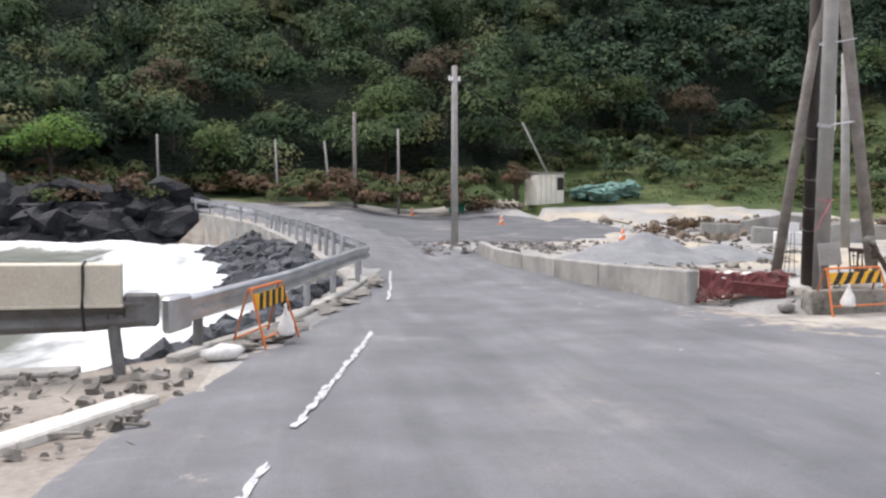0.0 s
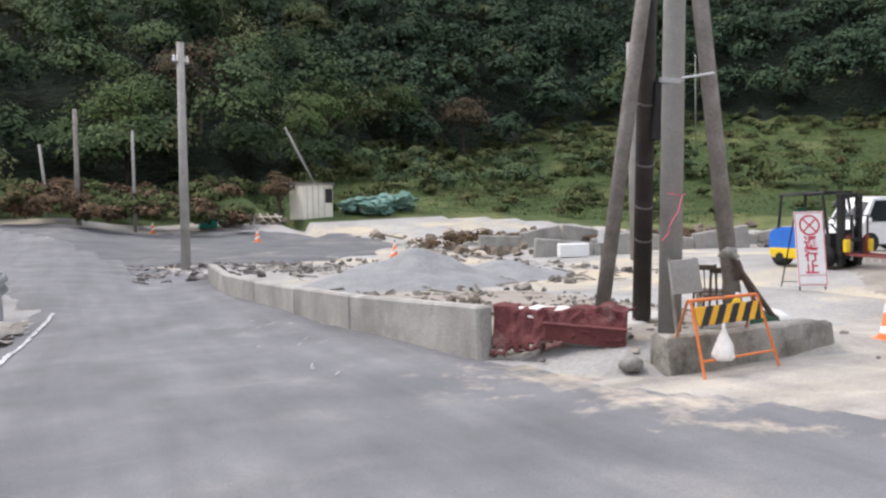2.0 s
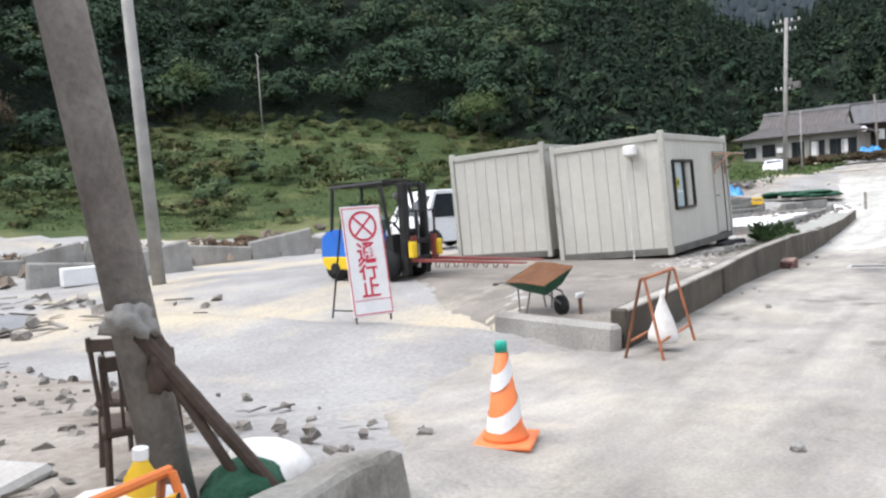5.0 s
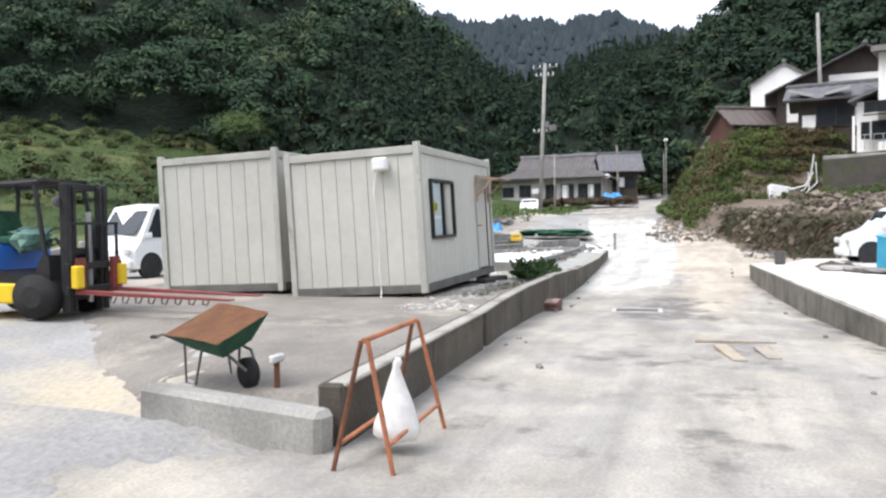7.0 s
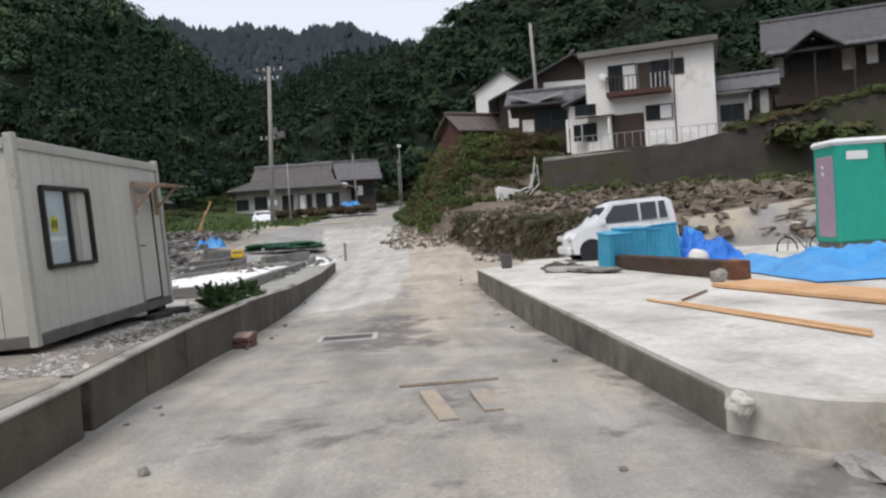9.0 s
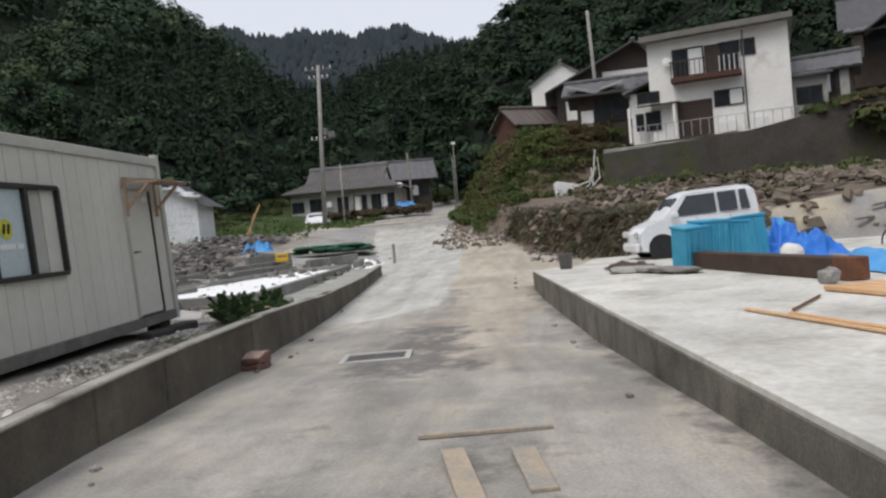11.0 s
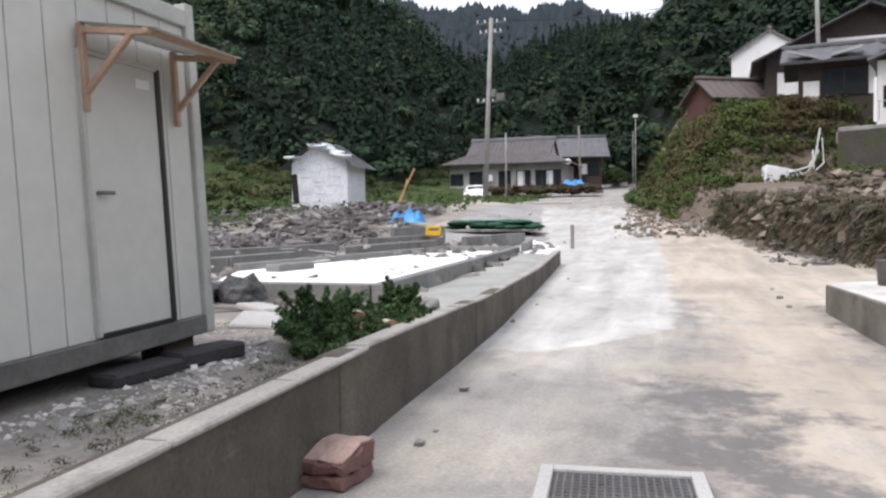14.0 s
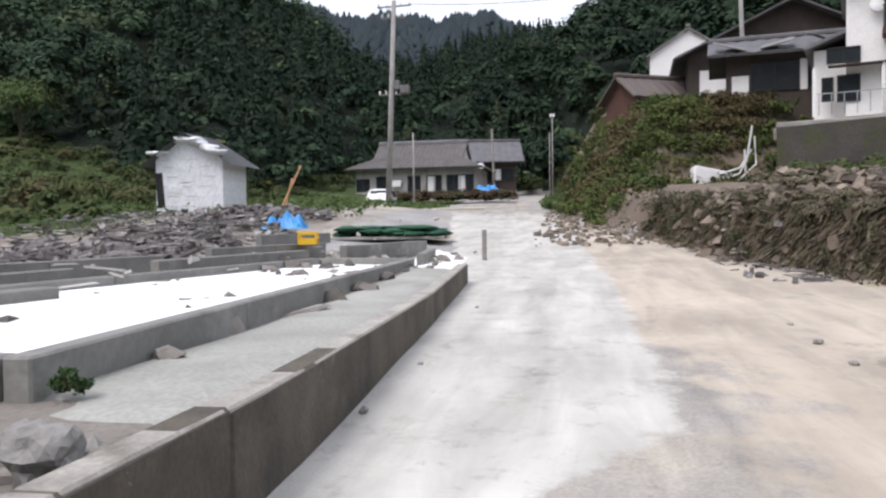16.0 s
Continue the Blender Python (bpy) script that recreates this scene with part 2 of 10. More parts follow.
M["oldsteel"] = mat("dull_steel", (0.2, 0.2, 0.2), (0.13, 0.12, 0.11), 0.6, 4, 40, 0.15, metal=0.4)
M["trayrust"] = mat("rusted_tray", (0.34, 0.17, 0.09), (0.24, 0.12, 0.07), 0.85, 5, 40, 0.3)
M["rust"] = mat("rusty_steel", (0.20, 0.085, 0.045), (0.11, 0.05, 0.03), 0.85, 6, 40, 0.3)
M["poleconc"] = mat("pole_concrete", (0.35, 0.34, 0.32), (0.26, 0.25, 0.235), 0.9, 2.5, 40, 0.2)
M["polewood"] = mat("weathered_pole_wood", (0.31, 0.285, 0.26), (0.17, 0.152, 0.135), 0.9, 3, 30, 0.5)
M["polewood_dark"] = mat("tarred_pole_wood", (0.035, 0.03, 0.028), (0.06, 0.05, 0.045), 0.8, 3, 30, 0.4)
M["wood"] = mat("bare_timber", (0.43, 0.3, 0.215), (0.34, 0.225, 0.155), 0.8, 3, 35, 0.2)
M["paleboard"] = mat("pale_board", (0.60, 0.56, 0.47), (0.52, 0.47, 0.38), 0.8, 2, 30, 0.15, c3=(0.36, 0.31, 0.24), c3_scale=1.5, c3_from=0.6, c3_to=0.75)
M["newwood"] = mat("new_timber", (0.66, 0.42, 0.24), (0.55, 0.32, 0.16), 0.75, 2, 30, 0.15)
M["beamwood"] = mat("wet_dark_timber", (0.05, 0.032, 0.024), (0.085, 0.055, 0.04), 0.7, 3, 30, 0.4)
M["darktarp"] = mat("deep_blue_tarpaulin", (0.02, 0.15, 0.58), (0.04, 0.22, 0.68), 0.35, 3, 30, 0.2)
M["blacktimber"] = mat("blackened_timber", (0.03, 0.029, 0.03), (0.05, 0.047, 0.046), 0.8, 3, 30, 0.4)
M["oldwood"] = mat("dark_timber", (0.06, 0.042, 0.032), (0.1, 0.075, 0.06), 0.85, 3, 30, 0.4)
M["orange"] = mat("orange_paint", (0.75, 0.20, 0.04), (0.6, 0.17, 0.05), 0.5, 6, 50, 0.1, c3=(0.25, 0.12, 0.08), c3_scale=5, c3_from=0.6, c3_to=0.7)
M["sawnend"] = mat("sawn_orange_end", (0.36, 0.2, 0.12), (0.27, 0.14, 0.09), 0.85, 6, 50, 0.2)
M["orangerust"] = mat("faded_orange_paint", (0.48, 0.18, 0.08), (0.25, 0.1, 0.06), 0.7, 7, 50, 0.2)
M["yellow"] = mat("yellow_paint", (0.80, 0.42, 0.03), (0.72, 0.36, 0.03), 0.5, 5, 50, 0.05)
M["black"] = mat("black_paint", (0.016, 0.016, 0.017), (0.03, 0.03, 0.03), 0.5, 5, 50, 0.05)
M["rubber"] = mat("black_rubber", (0.018, 0.018, 0.018), (0.03, 0.03, 0.03), 0.85, 5, 60, 0.2)
M["cone"] = mat("cone_orange", (0.85, 0.23, 0.07), (0.76, 0.2, 0.07), 0.5, 6, 50, 0.05)
M["white"] = mat("white_plastic", (0.80, 0.80, 0.79), (0.72, 0.72, 0.71), 0.5, 5, 50, 0.05)
M["bag"] = mat("white_sandbag", (0.78, 0.76, 0.73), (0.64, 0.61, 0.57), 0.75, 7, 22, 0.12)
M["teal"] = mat("teal_plastic", (0.02, 0.36, 0.26), (0.02, 0.32, 0.23), 0.4, 4, 40, 0.03)
M["red"] = mat("red_lettering", (0.62, 0.03, 0.07), (0.5, 0.03, 0.06), 0.5, 6, 50, 0.0)
M["siding"] = mat("cream_siding", (0.55, 0.54, 0.485), (0.47, 0.46, 0.41), 0.5, 0.7, 9, 0.03, obj=0.03, spec=0.4)
M["siding_joint"] = mat("siding_joint", (0.40, 0.39, 0.345), (0.33, 0.325, 0.29), 0.8, 2, 30)
M["frame"] = mat("unit_frame", (0.47, 0.465, 0.42), (0.38, 0.375, 0.335), 0.55, 2, 30, 0.1, c3=(0.22, 0.18, 0.13), c3_scale=3, c3_from=0.62, c3_to=0.75)
M["skid"] = mat("unit_skid", (0.16, 0.155, 0.14), (0.1, 0.095, 0.085), 0.8, 3, 30, 0.2)
M["alu"] = mat("dark_aluminium", (0.03, 0.03, 0.028), (0.045, 0.043, 0.04), 0.4, 4, 40, 0.02, metal=0.3)
M["blind"] = mat("window_blind", (0.42, 0.42, 0.38), (0.36, 0.36, 0.33), 0.8, 3, 40, 0.02)
M["poster"] = mat("pale_blue_poster", (0.46, 0.54, 0.56), (0.4, 0.48, 0.5), 0.5, 2, 40, 0.0)
M["tarp"] = mat("blue_tarpaulin", (0.025, 0.24, 0.6), (0.06, 0.36, 0.72), 0.4, 2, 30, 0.2, spec=0.5)
M["bluebox"] = mat("blue_plastic", (0.04, 0.29, 0.46), (0.07, 0.36, 0.52), 0.45, 3, 30, 0.05)
M["net"] = mat("green_net", (0.02, 0.075, 0.045), (0.035, 0.11, 0.065), 0.9, 5, 25, 0.6, dist=0.06)
M["net2"] = mat("blue_green_net", (0.2, 0.34, 0.29), (0.09, 0.18, 0.15), 0.95, 4, 15, 0.7, c3=(0.3, 0.33, 0.31), c3_scale=1.6, c3_from=0.56, c3_to=0.66, dist=0.06)
M["rednet"] = mat("red_net", (0.1, 0.026, 0.03), (0.17, 0.062, 0.06), 0.95, 7, 38, 0.7, c3=(0.24, 0.15, 0.13), c3_scale=2.5, c3_from=0.55, c3_to=0.7, dist=0.03)
M["redsheet"] = mat("red_steel_sheet", (0.1, 0.026, 0.028), (0.15, 0.045, 0.042), 0.6, 4, 30, 0.2, c3=(0.26, 0.14, 0.11), c3_scale=3, c3_from=0.56, c3_to=0.7)
M["carwhite"] = mat("white_car_paint", (0.78, 0.79, 0.80), (0.72, 0.73, 0.74), 0.25, 2, 30, 0.0, spec=0.5)
M["carglass"] = mat("car_glass", (0.02, 0.025, 0.03), (0.03, 0.035, 0.04), 0.08, 3, 30, 0.0, spec=0.6)
M["lamp"] = mat("lamp_lens", (0.6, 0.6, 0.58), (0.5, 0.5, 0.5), 0.2, 5, 30, 0)
M["taillamp"] = mat("red_lens", (0.4, 0.02, 0.02), (0.35, 0.02, 0.02), 0.2, 5, 30, 0)
M["flblue"] = mat("forklift_blue", (0.03, 0.17, 0.62), (0.03, 0.14, 0.5), 0.35, 3, 30, 0.02, spec=0.5)
M["flyellow"] = mat("forklift_yellow", (0.78, 0.55, 0.03), (0.7, 0.48, 0.03), 0.4, 3, 30, 0.02)
M["forkred"] = mat("red_fork", (0.24, 0.05, 0.045), (0.15, 0.045, 0.04), 0.6, 5, 40, 0.2)
M["rooftile"] = mat("grey_roof_tile", (0.13, 0.13, 0.135), (0.18, 0.18, 0.185), 0.55, 1.2, 8, 0.2, island=0.18)
M["rooffarm"] = mat("farmhouse_roof_tile", (0.085, 0.078, 0.075), (0.125, 0.113, 0.107), 0.6, 1.2, 8, 0.2, island=0.15)
M["roofbrown"] = mat("brown_roof_tile", (0.125, 0.1, 0.09), (0.1, 0.082, 0.075), 0.65, 1.2, 8, 0.2, island=0.15)
M["roofdark"] = mat("dark_old_tile", (0.085, 0.085, 0.09), (0.125, 0.122, 0.125), 0.6, 1.2, 8, 0.2, island=0.2)
M["rooftin"] = mat("grey_tin", (0.2, 0.19, 0.175), (0.15, 0.145, 0.135), 0.6, 1.5, 10, 0.1)
M["greyplaster"] = mat("grey_house_wall", (0.45, 0.44, 0.42), (0.34, 0.33, 0.31), 0.85, 0.8, 12, 0.1, c3=(0.2, 0.19, 0.17), c3_scale=0.5, c3_from=0.55, c3_to=0.7)
M["plaster"] = mat("white_plaster", (0.87, 0.86, 0.83), (0.8, 0.78, 0.75), 0.85, 0.8, 12, 0.1, c3=(0.62, 0.59, 0.54), c3_scale=0.6, c3_from=0.6, c3_to=0.75)
M["wrap"] = mat("white_house_wrap", (0.78, 0.80, 0.82), (0.7, 0.72, 0.74), 0.5, 1.5, 8, 0.3)
M["barnwall"] = mat("brown_boards", (0.11, 0.055, 0.045), (0.085, 0.045, 0.035), 0.85, 2, 12, 0.2)
M["houseframe"] = mat("dark_house_timber", (0.05, 0.04, 0.035), (0.07, 0.055, 0.045), 0.8, 2, 15, 0.1)
M["window"] = mat("dark_window_glass", (0.02, 0.024, 0.028), (0.035, 0.04, 0.045), 0.1, 2, 20, 0.0, spec=0.6)
M["retain"] = mat("mossy_retaining_wall", (0.085, 0.078, 0.07), (0.055, 0.05, 0.045), 0.95, 0.9, 10, 0.4, c3=(0.07, 0.075, 0.04), c3_scale=0.5, obj=0.04, dist=0.05)
M["shedwall"] = mat("cream_shed_panel", (0.76, 0.73, 0.63), (0.66, 0.63, 0.54), 0.7, 1.5, 20, 0.1, c3=(0.35, 0.28, 0.2), c3_scale=1.2, c3_from=0.6, c3_to=0.75)
M["brick"] = mat("red_brick", (0.21, 0.115, 0.095), (0.15, 0.08, 0.07), 0.9, 6, 50, 0.4)
M["bark"] = mat("bark", (0.06, 0.045, 0.035), (0.1, 0.08, 0.065), 0.9, 4, 20, 0.5)
M["drygrass"] = mat("dry_brush", (0.125, 0.082, 0.045), (0.08, 0.05, 0.032), 0.95, 0.8, 10, 0.3, island=0.45)
M["emblem"] = mat("yellow_green_print", (0.5, 0.48, 0.04), (0.44, 0.42, 0.04), 0.5, 5, 40, 0.0)
M["crate"] = mat("yellow_crate", (0.8, 0.5, 0.03), (0.7, 0.43, 0.03), 0.5, 5, 40, 0.05)
M["pink"] = mat("pink_tape", (0.78, 0.16, 0.22), (0.7, 0.12, 0.18), 0.6, 5, 40, 0)
M["foam"] = mat("sea_foam", (0.82, 0.84, 0.84), (0.68, 0.71, 0.72), 0.8, 1.2, 8, 0.6, dist=0.15)


def leaf_mat(name, c1, c2, c3, island=0.14, tree=0.16):
    m = mat(name, c1, c2, 0.9, tree, 0.9, 0.0, c3=c3, c3_scale=tree * 0.8, c3_from=0.56, c3_to=0.66, island=island, spec=0.2)
    return m


M["leaf_dark"] = leaf_mat("dark_forest_leaf", (0.022, 0.048, 0.028), (0.1, 0.14, 0.058), (0.17, 0.165, 0.075), 0.1, 0.2)
M["leaf_cedar"] = leaf_mat("cedar_needle", (0.011, 0.024, 0.016), (0.024, 0.041, 0.023), (0.04, 0.055, 0.028))
# darker copies of leaf_dark, with the valley slopes' shade put into the colour
M["leaf_deep"] = leaf_mat("valley_shade_leaf", (0.014, 0.032, 0.023), (0.057, 0.096, 0.047), (0.1, 0.116, 0.053), 0.08, 0.22)
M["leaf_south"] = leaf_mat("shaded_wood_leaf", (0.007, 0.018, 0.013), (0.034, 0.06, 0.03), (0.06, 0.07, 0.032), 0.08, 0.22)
# bluish, because distance haze is tinted into the leaf colour
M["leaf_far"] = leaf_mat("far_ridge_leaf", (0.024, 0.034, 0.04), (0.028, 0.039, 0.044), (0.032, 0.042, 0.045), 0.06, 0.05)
M["leaf_light"] = leaf_mat("light_leaf", (0.075, 0.15, 0.03), (0.11, 0.19, 0.04), (0.14, 0.2, 0.05), 0.4, 0.5)
M["leaf_field"] = leaf_mat("field_leaf", (0.036, 0.068, 0.018), (0.07, 0.105, 0.03), (0.11, 0.12, 0.044), 0.15, 0.25)
M["leaf_vine"] = leaf_mat("vine_leaf", (0.04, 0.062, 0.022), (0.078, 0.09, 0.032), (0.11, 0.08, 0.042), 0.25, 0.3)
M["leaf_mound"] = leaf_mat("mound_vine_leaf", (0.04, 0.066, 0.02), (0.095, 0.115, 0.035), (0.13, 0.115, 0.045), 0.25, 0.3)
M["leaf_rusty"] = leaf_mat("rusty_vine_leaf", (0.085, 0.082, 0.033), (0.108, 0.078, 0.042), (0.065, 0.082, 0.028), 0.3, 0.4)
M["leaf_creeper"] = leaf_mat("bank_creeper_leaf", (0.055, 0.062, 0.034), (0.095, 0.085, 0.055), (0.06, 0.078, 0.034), 0.35, 1.2)
M["leaf_light2"] = leaf_mat("olive_leaf", (0.055, 0.09, 0.03), (0.085, 0.12, 0.04), (0.11, 0.125, 0.048), 0.35, 0.5)
M["leaf_brown"] = leaf_mat("dying_leaf", (0.105, 0.072, 0.045), (0.06, 0.05, 0.03), (0.055, 0.075, 0.03), 0.35, 0.9)
M["leaf_bank"] = leaf_mat("bank_scrub_leaf", (0.13, 0.11, 0.075), (0.085, 0.082, 0.05), (0.17, 0.135, 0.09), 0.3, 0.8)
M["leaf_shrub"] = leaf_mat("cut_shrub_leaf", (0.035, 0.068, 0.027), (0.075, 0.125, 0.048), (0.105, 0.11, 0.058), 0.3, 2.5)

water = bpy.data.materials.new("sea_water")
water.use_nodes = True
wnn, wll = water.node_tree.nodes, water.node_tree.links
wb = wnn["Principled BSDF"]
wgeo = wnn.new("ShaderNodeNewGeometry")
wmap = wnn.new("ShaderNodeMapping")
wmap.inputs["Scale"].default_value = (1.0, 0.45, 1.0)
wll.new(wgeo.outputs["Position"], wmap.inputs["Vector"])
wno = wnn.new("ShaderNodeTexNoise")
wno.inputs["Scale"].default_value, wno.inputs["Detail"].default_value, wno.inputs["Roughness"].default_value = 0.35, 9, 0.62
wll.new(wmap.outputs[0], wno.inputs["Vector"])
wra = wnn.new("ShaderNodeMapRange")
wra.inputs[1].default_value, wra.inputs[2].default_value = 0.57, 0.74
wat = wnn.new("ShaderNodeAttribute")
wat.attribute_name = "foam"
wsum = wnn.new("ShaderNodeMath")
wsum.operation = "MULTIPLY_ADD"
wsum.inputs[1].default_value = 0.25
wll.new(wat.outputs["Fac"], wsum.inputs[0])
wll.new(wno.outputs[0], wsum.inputs[2])
wll.new(wsum.outputs[0], wra.inputs[0])
wmi = wnn.new("ShaderNodeMix")
wmi.data_type = "RGBA"
wmi.inputs[6].default_value, wmi.inputs[7].default_value = (0.12, 0.13, 0.105, 1), (0.78, 0.8, 0.81, 1)
wll.new(wra.outputs[0], wmi.inputs[0])
wll.new(wmi.outputs[2], wb.inputs["Base Color"])
wb.inputs["Roughness"].default_value = 0.35
wbu = wnn.new("ShaderNodeBump")
wbu.inputs["Strength"].default_value, wbu.inputs["Distance"].default_value = 0.6, 0.25
wll.new(wno.outputs[0], wbu.inputs["Height"])
wll.new(wbu.outputs[0], wb.inputs["Normal"])
M["water"] = water

# ---- building helpers ----
def finish(name, bm, m, parent=None, at=None, label="", smooth=False):
    me = bpy.data.meshes.new(name)
    bm.normal_update()
    bm.to_mesh(me)
    bm.free()
    for one in m if isinstance(m, (list, tuple)) else [m]:
        me.materials.append(M[one] if isinstance(one, str) else one)
    if smooth:
        me.polygons.foreach_set("use_smooth", [True] * len(me.polygons))
    ob = new(name, me)
    if parent:
        ob.parent = parent
    if at is not None:
        ob.matrix_basis = at
    if label:
        ob["label"] = label
    return ob


def part(name, bm, m, parent, label="", smooth=False, at=None):
    return finish(name, bm, m, parent, at, label, smooth)


def share(name, mesh, parent=None, at=None):
    ob = new(name, mesh)
    if parent:
        ob.parent = parent
    if at is not None:
        ob.matrix_basis = at
    return ob


def thing(name, label, category, at=None, group="", kind=""):
    ob = new(name)
    ob.empty_display_size = 0.2
    if at is not None:
        ob.matrix_basis = at
    return tagged(ob, label, category, group, kind)


def box(bm, size, at=(0, 0, 0), rot=None, bev=0.0, taper=1.0):
    """A box of that size centred at 'at'; taper shrinks its top."""
    sx, sy, sz = (s / 2 for s in size)
    m = Matrix.Translation(at) @ (rot.to_4x4() if rot is not None else Matrix.Identity(4))
    vs = []
    for z in (-sz, sz):
        k = taper if z > 0 else 1.0
        vs += [bm.verts.new(m @ Vector((x * k, y * k, z))) for x, y in ((-sx, -sy), (sx, -sy), (sx, sy), (-sx, sy))]
    fs = [bm.faces.new([vs[i] for i in f]) for f in ((3, 2, 1, 0), (4, 5, 6, 7), (0, 1, 5, 4), (1, 2, 6, 5), (2, 3, 7, 6), (3, 0, 4, 7))]
    if bev:
        edges = list({e for f in fs for e in f.edges})
        bmesh.ops.bevel(bm, geom=edges, offset=bev, segments=1, affect="EDGES", profile=0.5)
    return bm


def cyl(bm, p0, p1, r0, r1=None, n=10, caps=True):
    r1 = r0 if r1 is None else r1
    p0, p1 = Vector(p0), Vector(p1)
    q = (p1 - p0).to_track_quat("Z", "Y")
    rings = []
    for p, r in ((p0, r0), (p1, r1)):
        rings.append([bm.verts.new(p + q @ Vector((r * math.cos(2 * math.pi * i / n), r * math.sin(2 * math.pi * i / n), 0))) for i in range(n)])
    for i in range(n):
        bm.faces.new((rings[0][i], rings[0][(i + 1) % n], rings[1][(i + 1) % n], rings[1][i]))
    if caps:
        bm.faces.new(rings[0][::-1])
        bm.faces.new(rings[1])
    return bm


def tube(bm, pts, r, n=6):
    pts = [Vector(p) for p in pts]
    rings = []
    for i, p in enumerate(pts):
        d = (pts[min(i + 1, len(pts) - 1)] - pts[max(i - 1, 0)]).normalized()
        q = d.to_track_quat("Z", "Y")
        rings.append([bm.verts.new(p + q @ Vector((r * math.cos(2 * math.pi * k / n), r * math.sin(2 * math.pi * k / n), 0))) for k in range(n)])
    for a, b in zip(rings, rings[1:]):
        for k in range(n):
            bm.faces.new((a[k], a[(k + 1) % n], b[(k + 1) % n], b[k]))
    bm.faces.new(rings[0][::-1])
    bm.faces.new(rings[-1])
    return bm


def prism(bm, outline, y0, y1):
    """An outline in x and z, drawn out along y."""
    a = [bm.verts.new((x, y0, z)) for x, z in outline]
    b = [bm.verts.new((x, y1, z)) for x, z in outline]
    n = len(outline)
    for i in range(n):
        bm.faces.new((a[i], a[(i + 1) % n], b[(i + 1) % n], b[i]))
    bm.faces.new(a[::-1])
    bm.faces.new(b)
    return bm


def lathe(bm, profile, n=16):
    """A profile of radius and height, turned about z."""
    rings = [[bm.verts.new((r * math.cos(2 * math.pi * k / n), r * math.sin(2 * math.pi * k / n), z)) for k in range(n)] for r, z in profile]
    for a, b in zip(rings, rings[1:]):
        for k in range(n):
            bm.faces.new((a[k], a[(k + 1) % n], b[(k + 1) % n], b[k]))
    bm.faces.new(rings[0][::-1])
    bm.faces.new(rings[-1])
    return bm


def lump(bm, r, at=(0, 0, 0), squash=(1, 1, 1), rough=0.3, seed=0, sub=2):
    """An uneven stone or sack."""
    made = bmesh.ops.create_icosphere(bm, subdivisions=sub, radius=1.0)["verts"]
    off = Vector((seed * 7.3, seed * 3.1, seed * 5.7))
    for v in made:
        k = 1 + rough * noise.noise(v.co * 1.3 + off) + rough * 0.5 * noise.noise(v.co * 3.1 + off)
        v.co = Vector(at) + Vector((v.co.x * squash[0], v.co.y * squash[1], v.co.z * squash[2])) * r * k
    return bm


def raw_mesh(name, co, faces_n, index, mats, mat_index=None, smooth=False):
    """A mesh straight from arrays: co (n, 3), faces of faces_n corners each, index (f * faces_n)."""
    me = bpy.data.meshes.new(name)
    nf = len(index) // faces_n
    me.vertices.add(len(co))
    me.vertices.foreach_set("co", np.asarray(co, np.float32).ravel())
    me.loops.add(len(index))
    me.loops.foreach_set("vertex_index", np.asarray(index, np.int32))
    me.polygons.add(nf)
    me.polygons.foreach_set("loop_start", np.arange(0, nf * faces_n, faces_n, dtype=np.int32))
    me.polygons.foreach_set("loop_total", np.full(nf, faces_n, np.int32))
    for m in mats:
        me.materials.append(M[m])
    if mat_index is not None:
        me.polygons.foreach_set("material_index", np.asarray(mat_index, np.int32))
    if smooth:
        me.polygons.foreach_set("use_smooth", np.ones(nf, bool))
    me.update(calc_edges=True)
    return me


# ---- the lie of the land ----
def ramp(a, b, x):
    t = np.clip((np.asarray(x, float) - a) / (b - a), 0, 1)
    return t * t * (3 - 2 * t)


FLOOR = np.array([(-150, 54), (-40, 57), (-14, 61), (2, 65), (16, 64), (37, 82), (79, 92), (98, 72), (86, 42), (92, 35), (112, 36),
                  (116, 20), (110, 8), (93, 5), (86, -6), (76, -16), (68, -50), (50, -150), (-150, -150)], float)
SEA = np.array([(-150, 8.3), (-12, 8.5), (-1.8, 8.75), (-1.3, 9.3), (-0.72, 11), (-0.25, 12.6), (0.32, 15), (1.42, 20.2), (0.7, 23), (0.0, 28),
                (-1.3, 34), (-2.7, 41), (-7.4, 48.2), (-10, 47.5), (-18, 48.5), (-40, 50), (-150, 52)], float)
SEA_Z = -0.6


def outside(poly, x, y):
    """Distance to a polygon: positive outside it, negative within."""
    x, y = np.asarray(x, float), np.asarray(y, float)
    best, inside = np.full(x.shape, 1e9), np.zeros(x.shape, bool)
    for (ax, ay), (bx, by) in zip(poly, np.roll(poly, -1, 0)):
        t = np.clip(((x - ax) * (bx - ax) + (y - ay) * (by - ay)) / ((bx - ax) ** 2 + (by - ay) ** 2), 0, 1)
        best = np.minimum(best, np.hypot(x - ax - t * (bx - ax), y - ay - t * (by - ay)))
        cross = (ay > y) != (by > y)
        inside ^= cross & (x < (bx - ax) * (y - ay) / (by - ay + 1e-12) + ax)
    return np.where(inside, -best, best)


def kerb_y(x):
    x = np.asarray(x, float)
    return 12.02 + 0.0445 * (x - 15.4) + np.interp(x, [15.4, 19.8, 21.5, 23, 26, 30, 36], [0, 0.05, 0.13, 0.17, 0.17, 0.08, 0])


def bank_y(x):
    return np.interp(x, [34, 38, 46, 52, 62, 80, 95, 110], [4, 6.0, 8.0, 8.8, 11.2, 13, 13.5, 14])


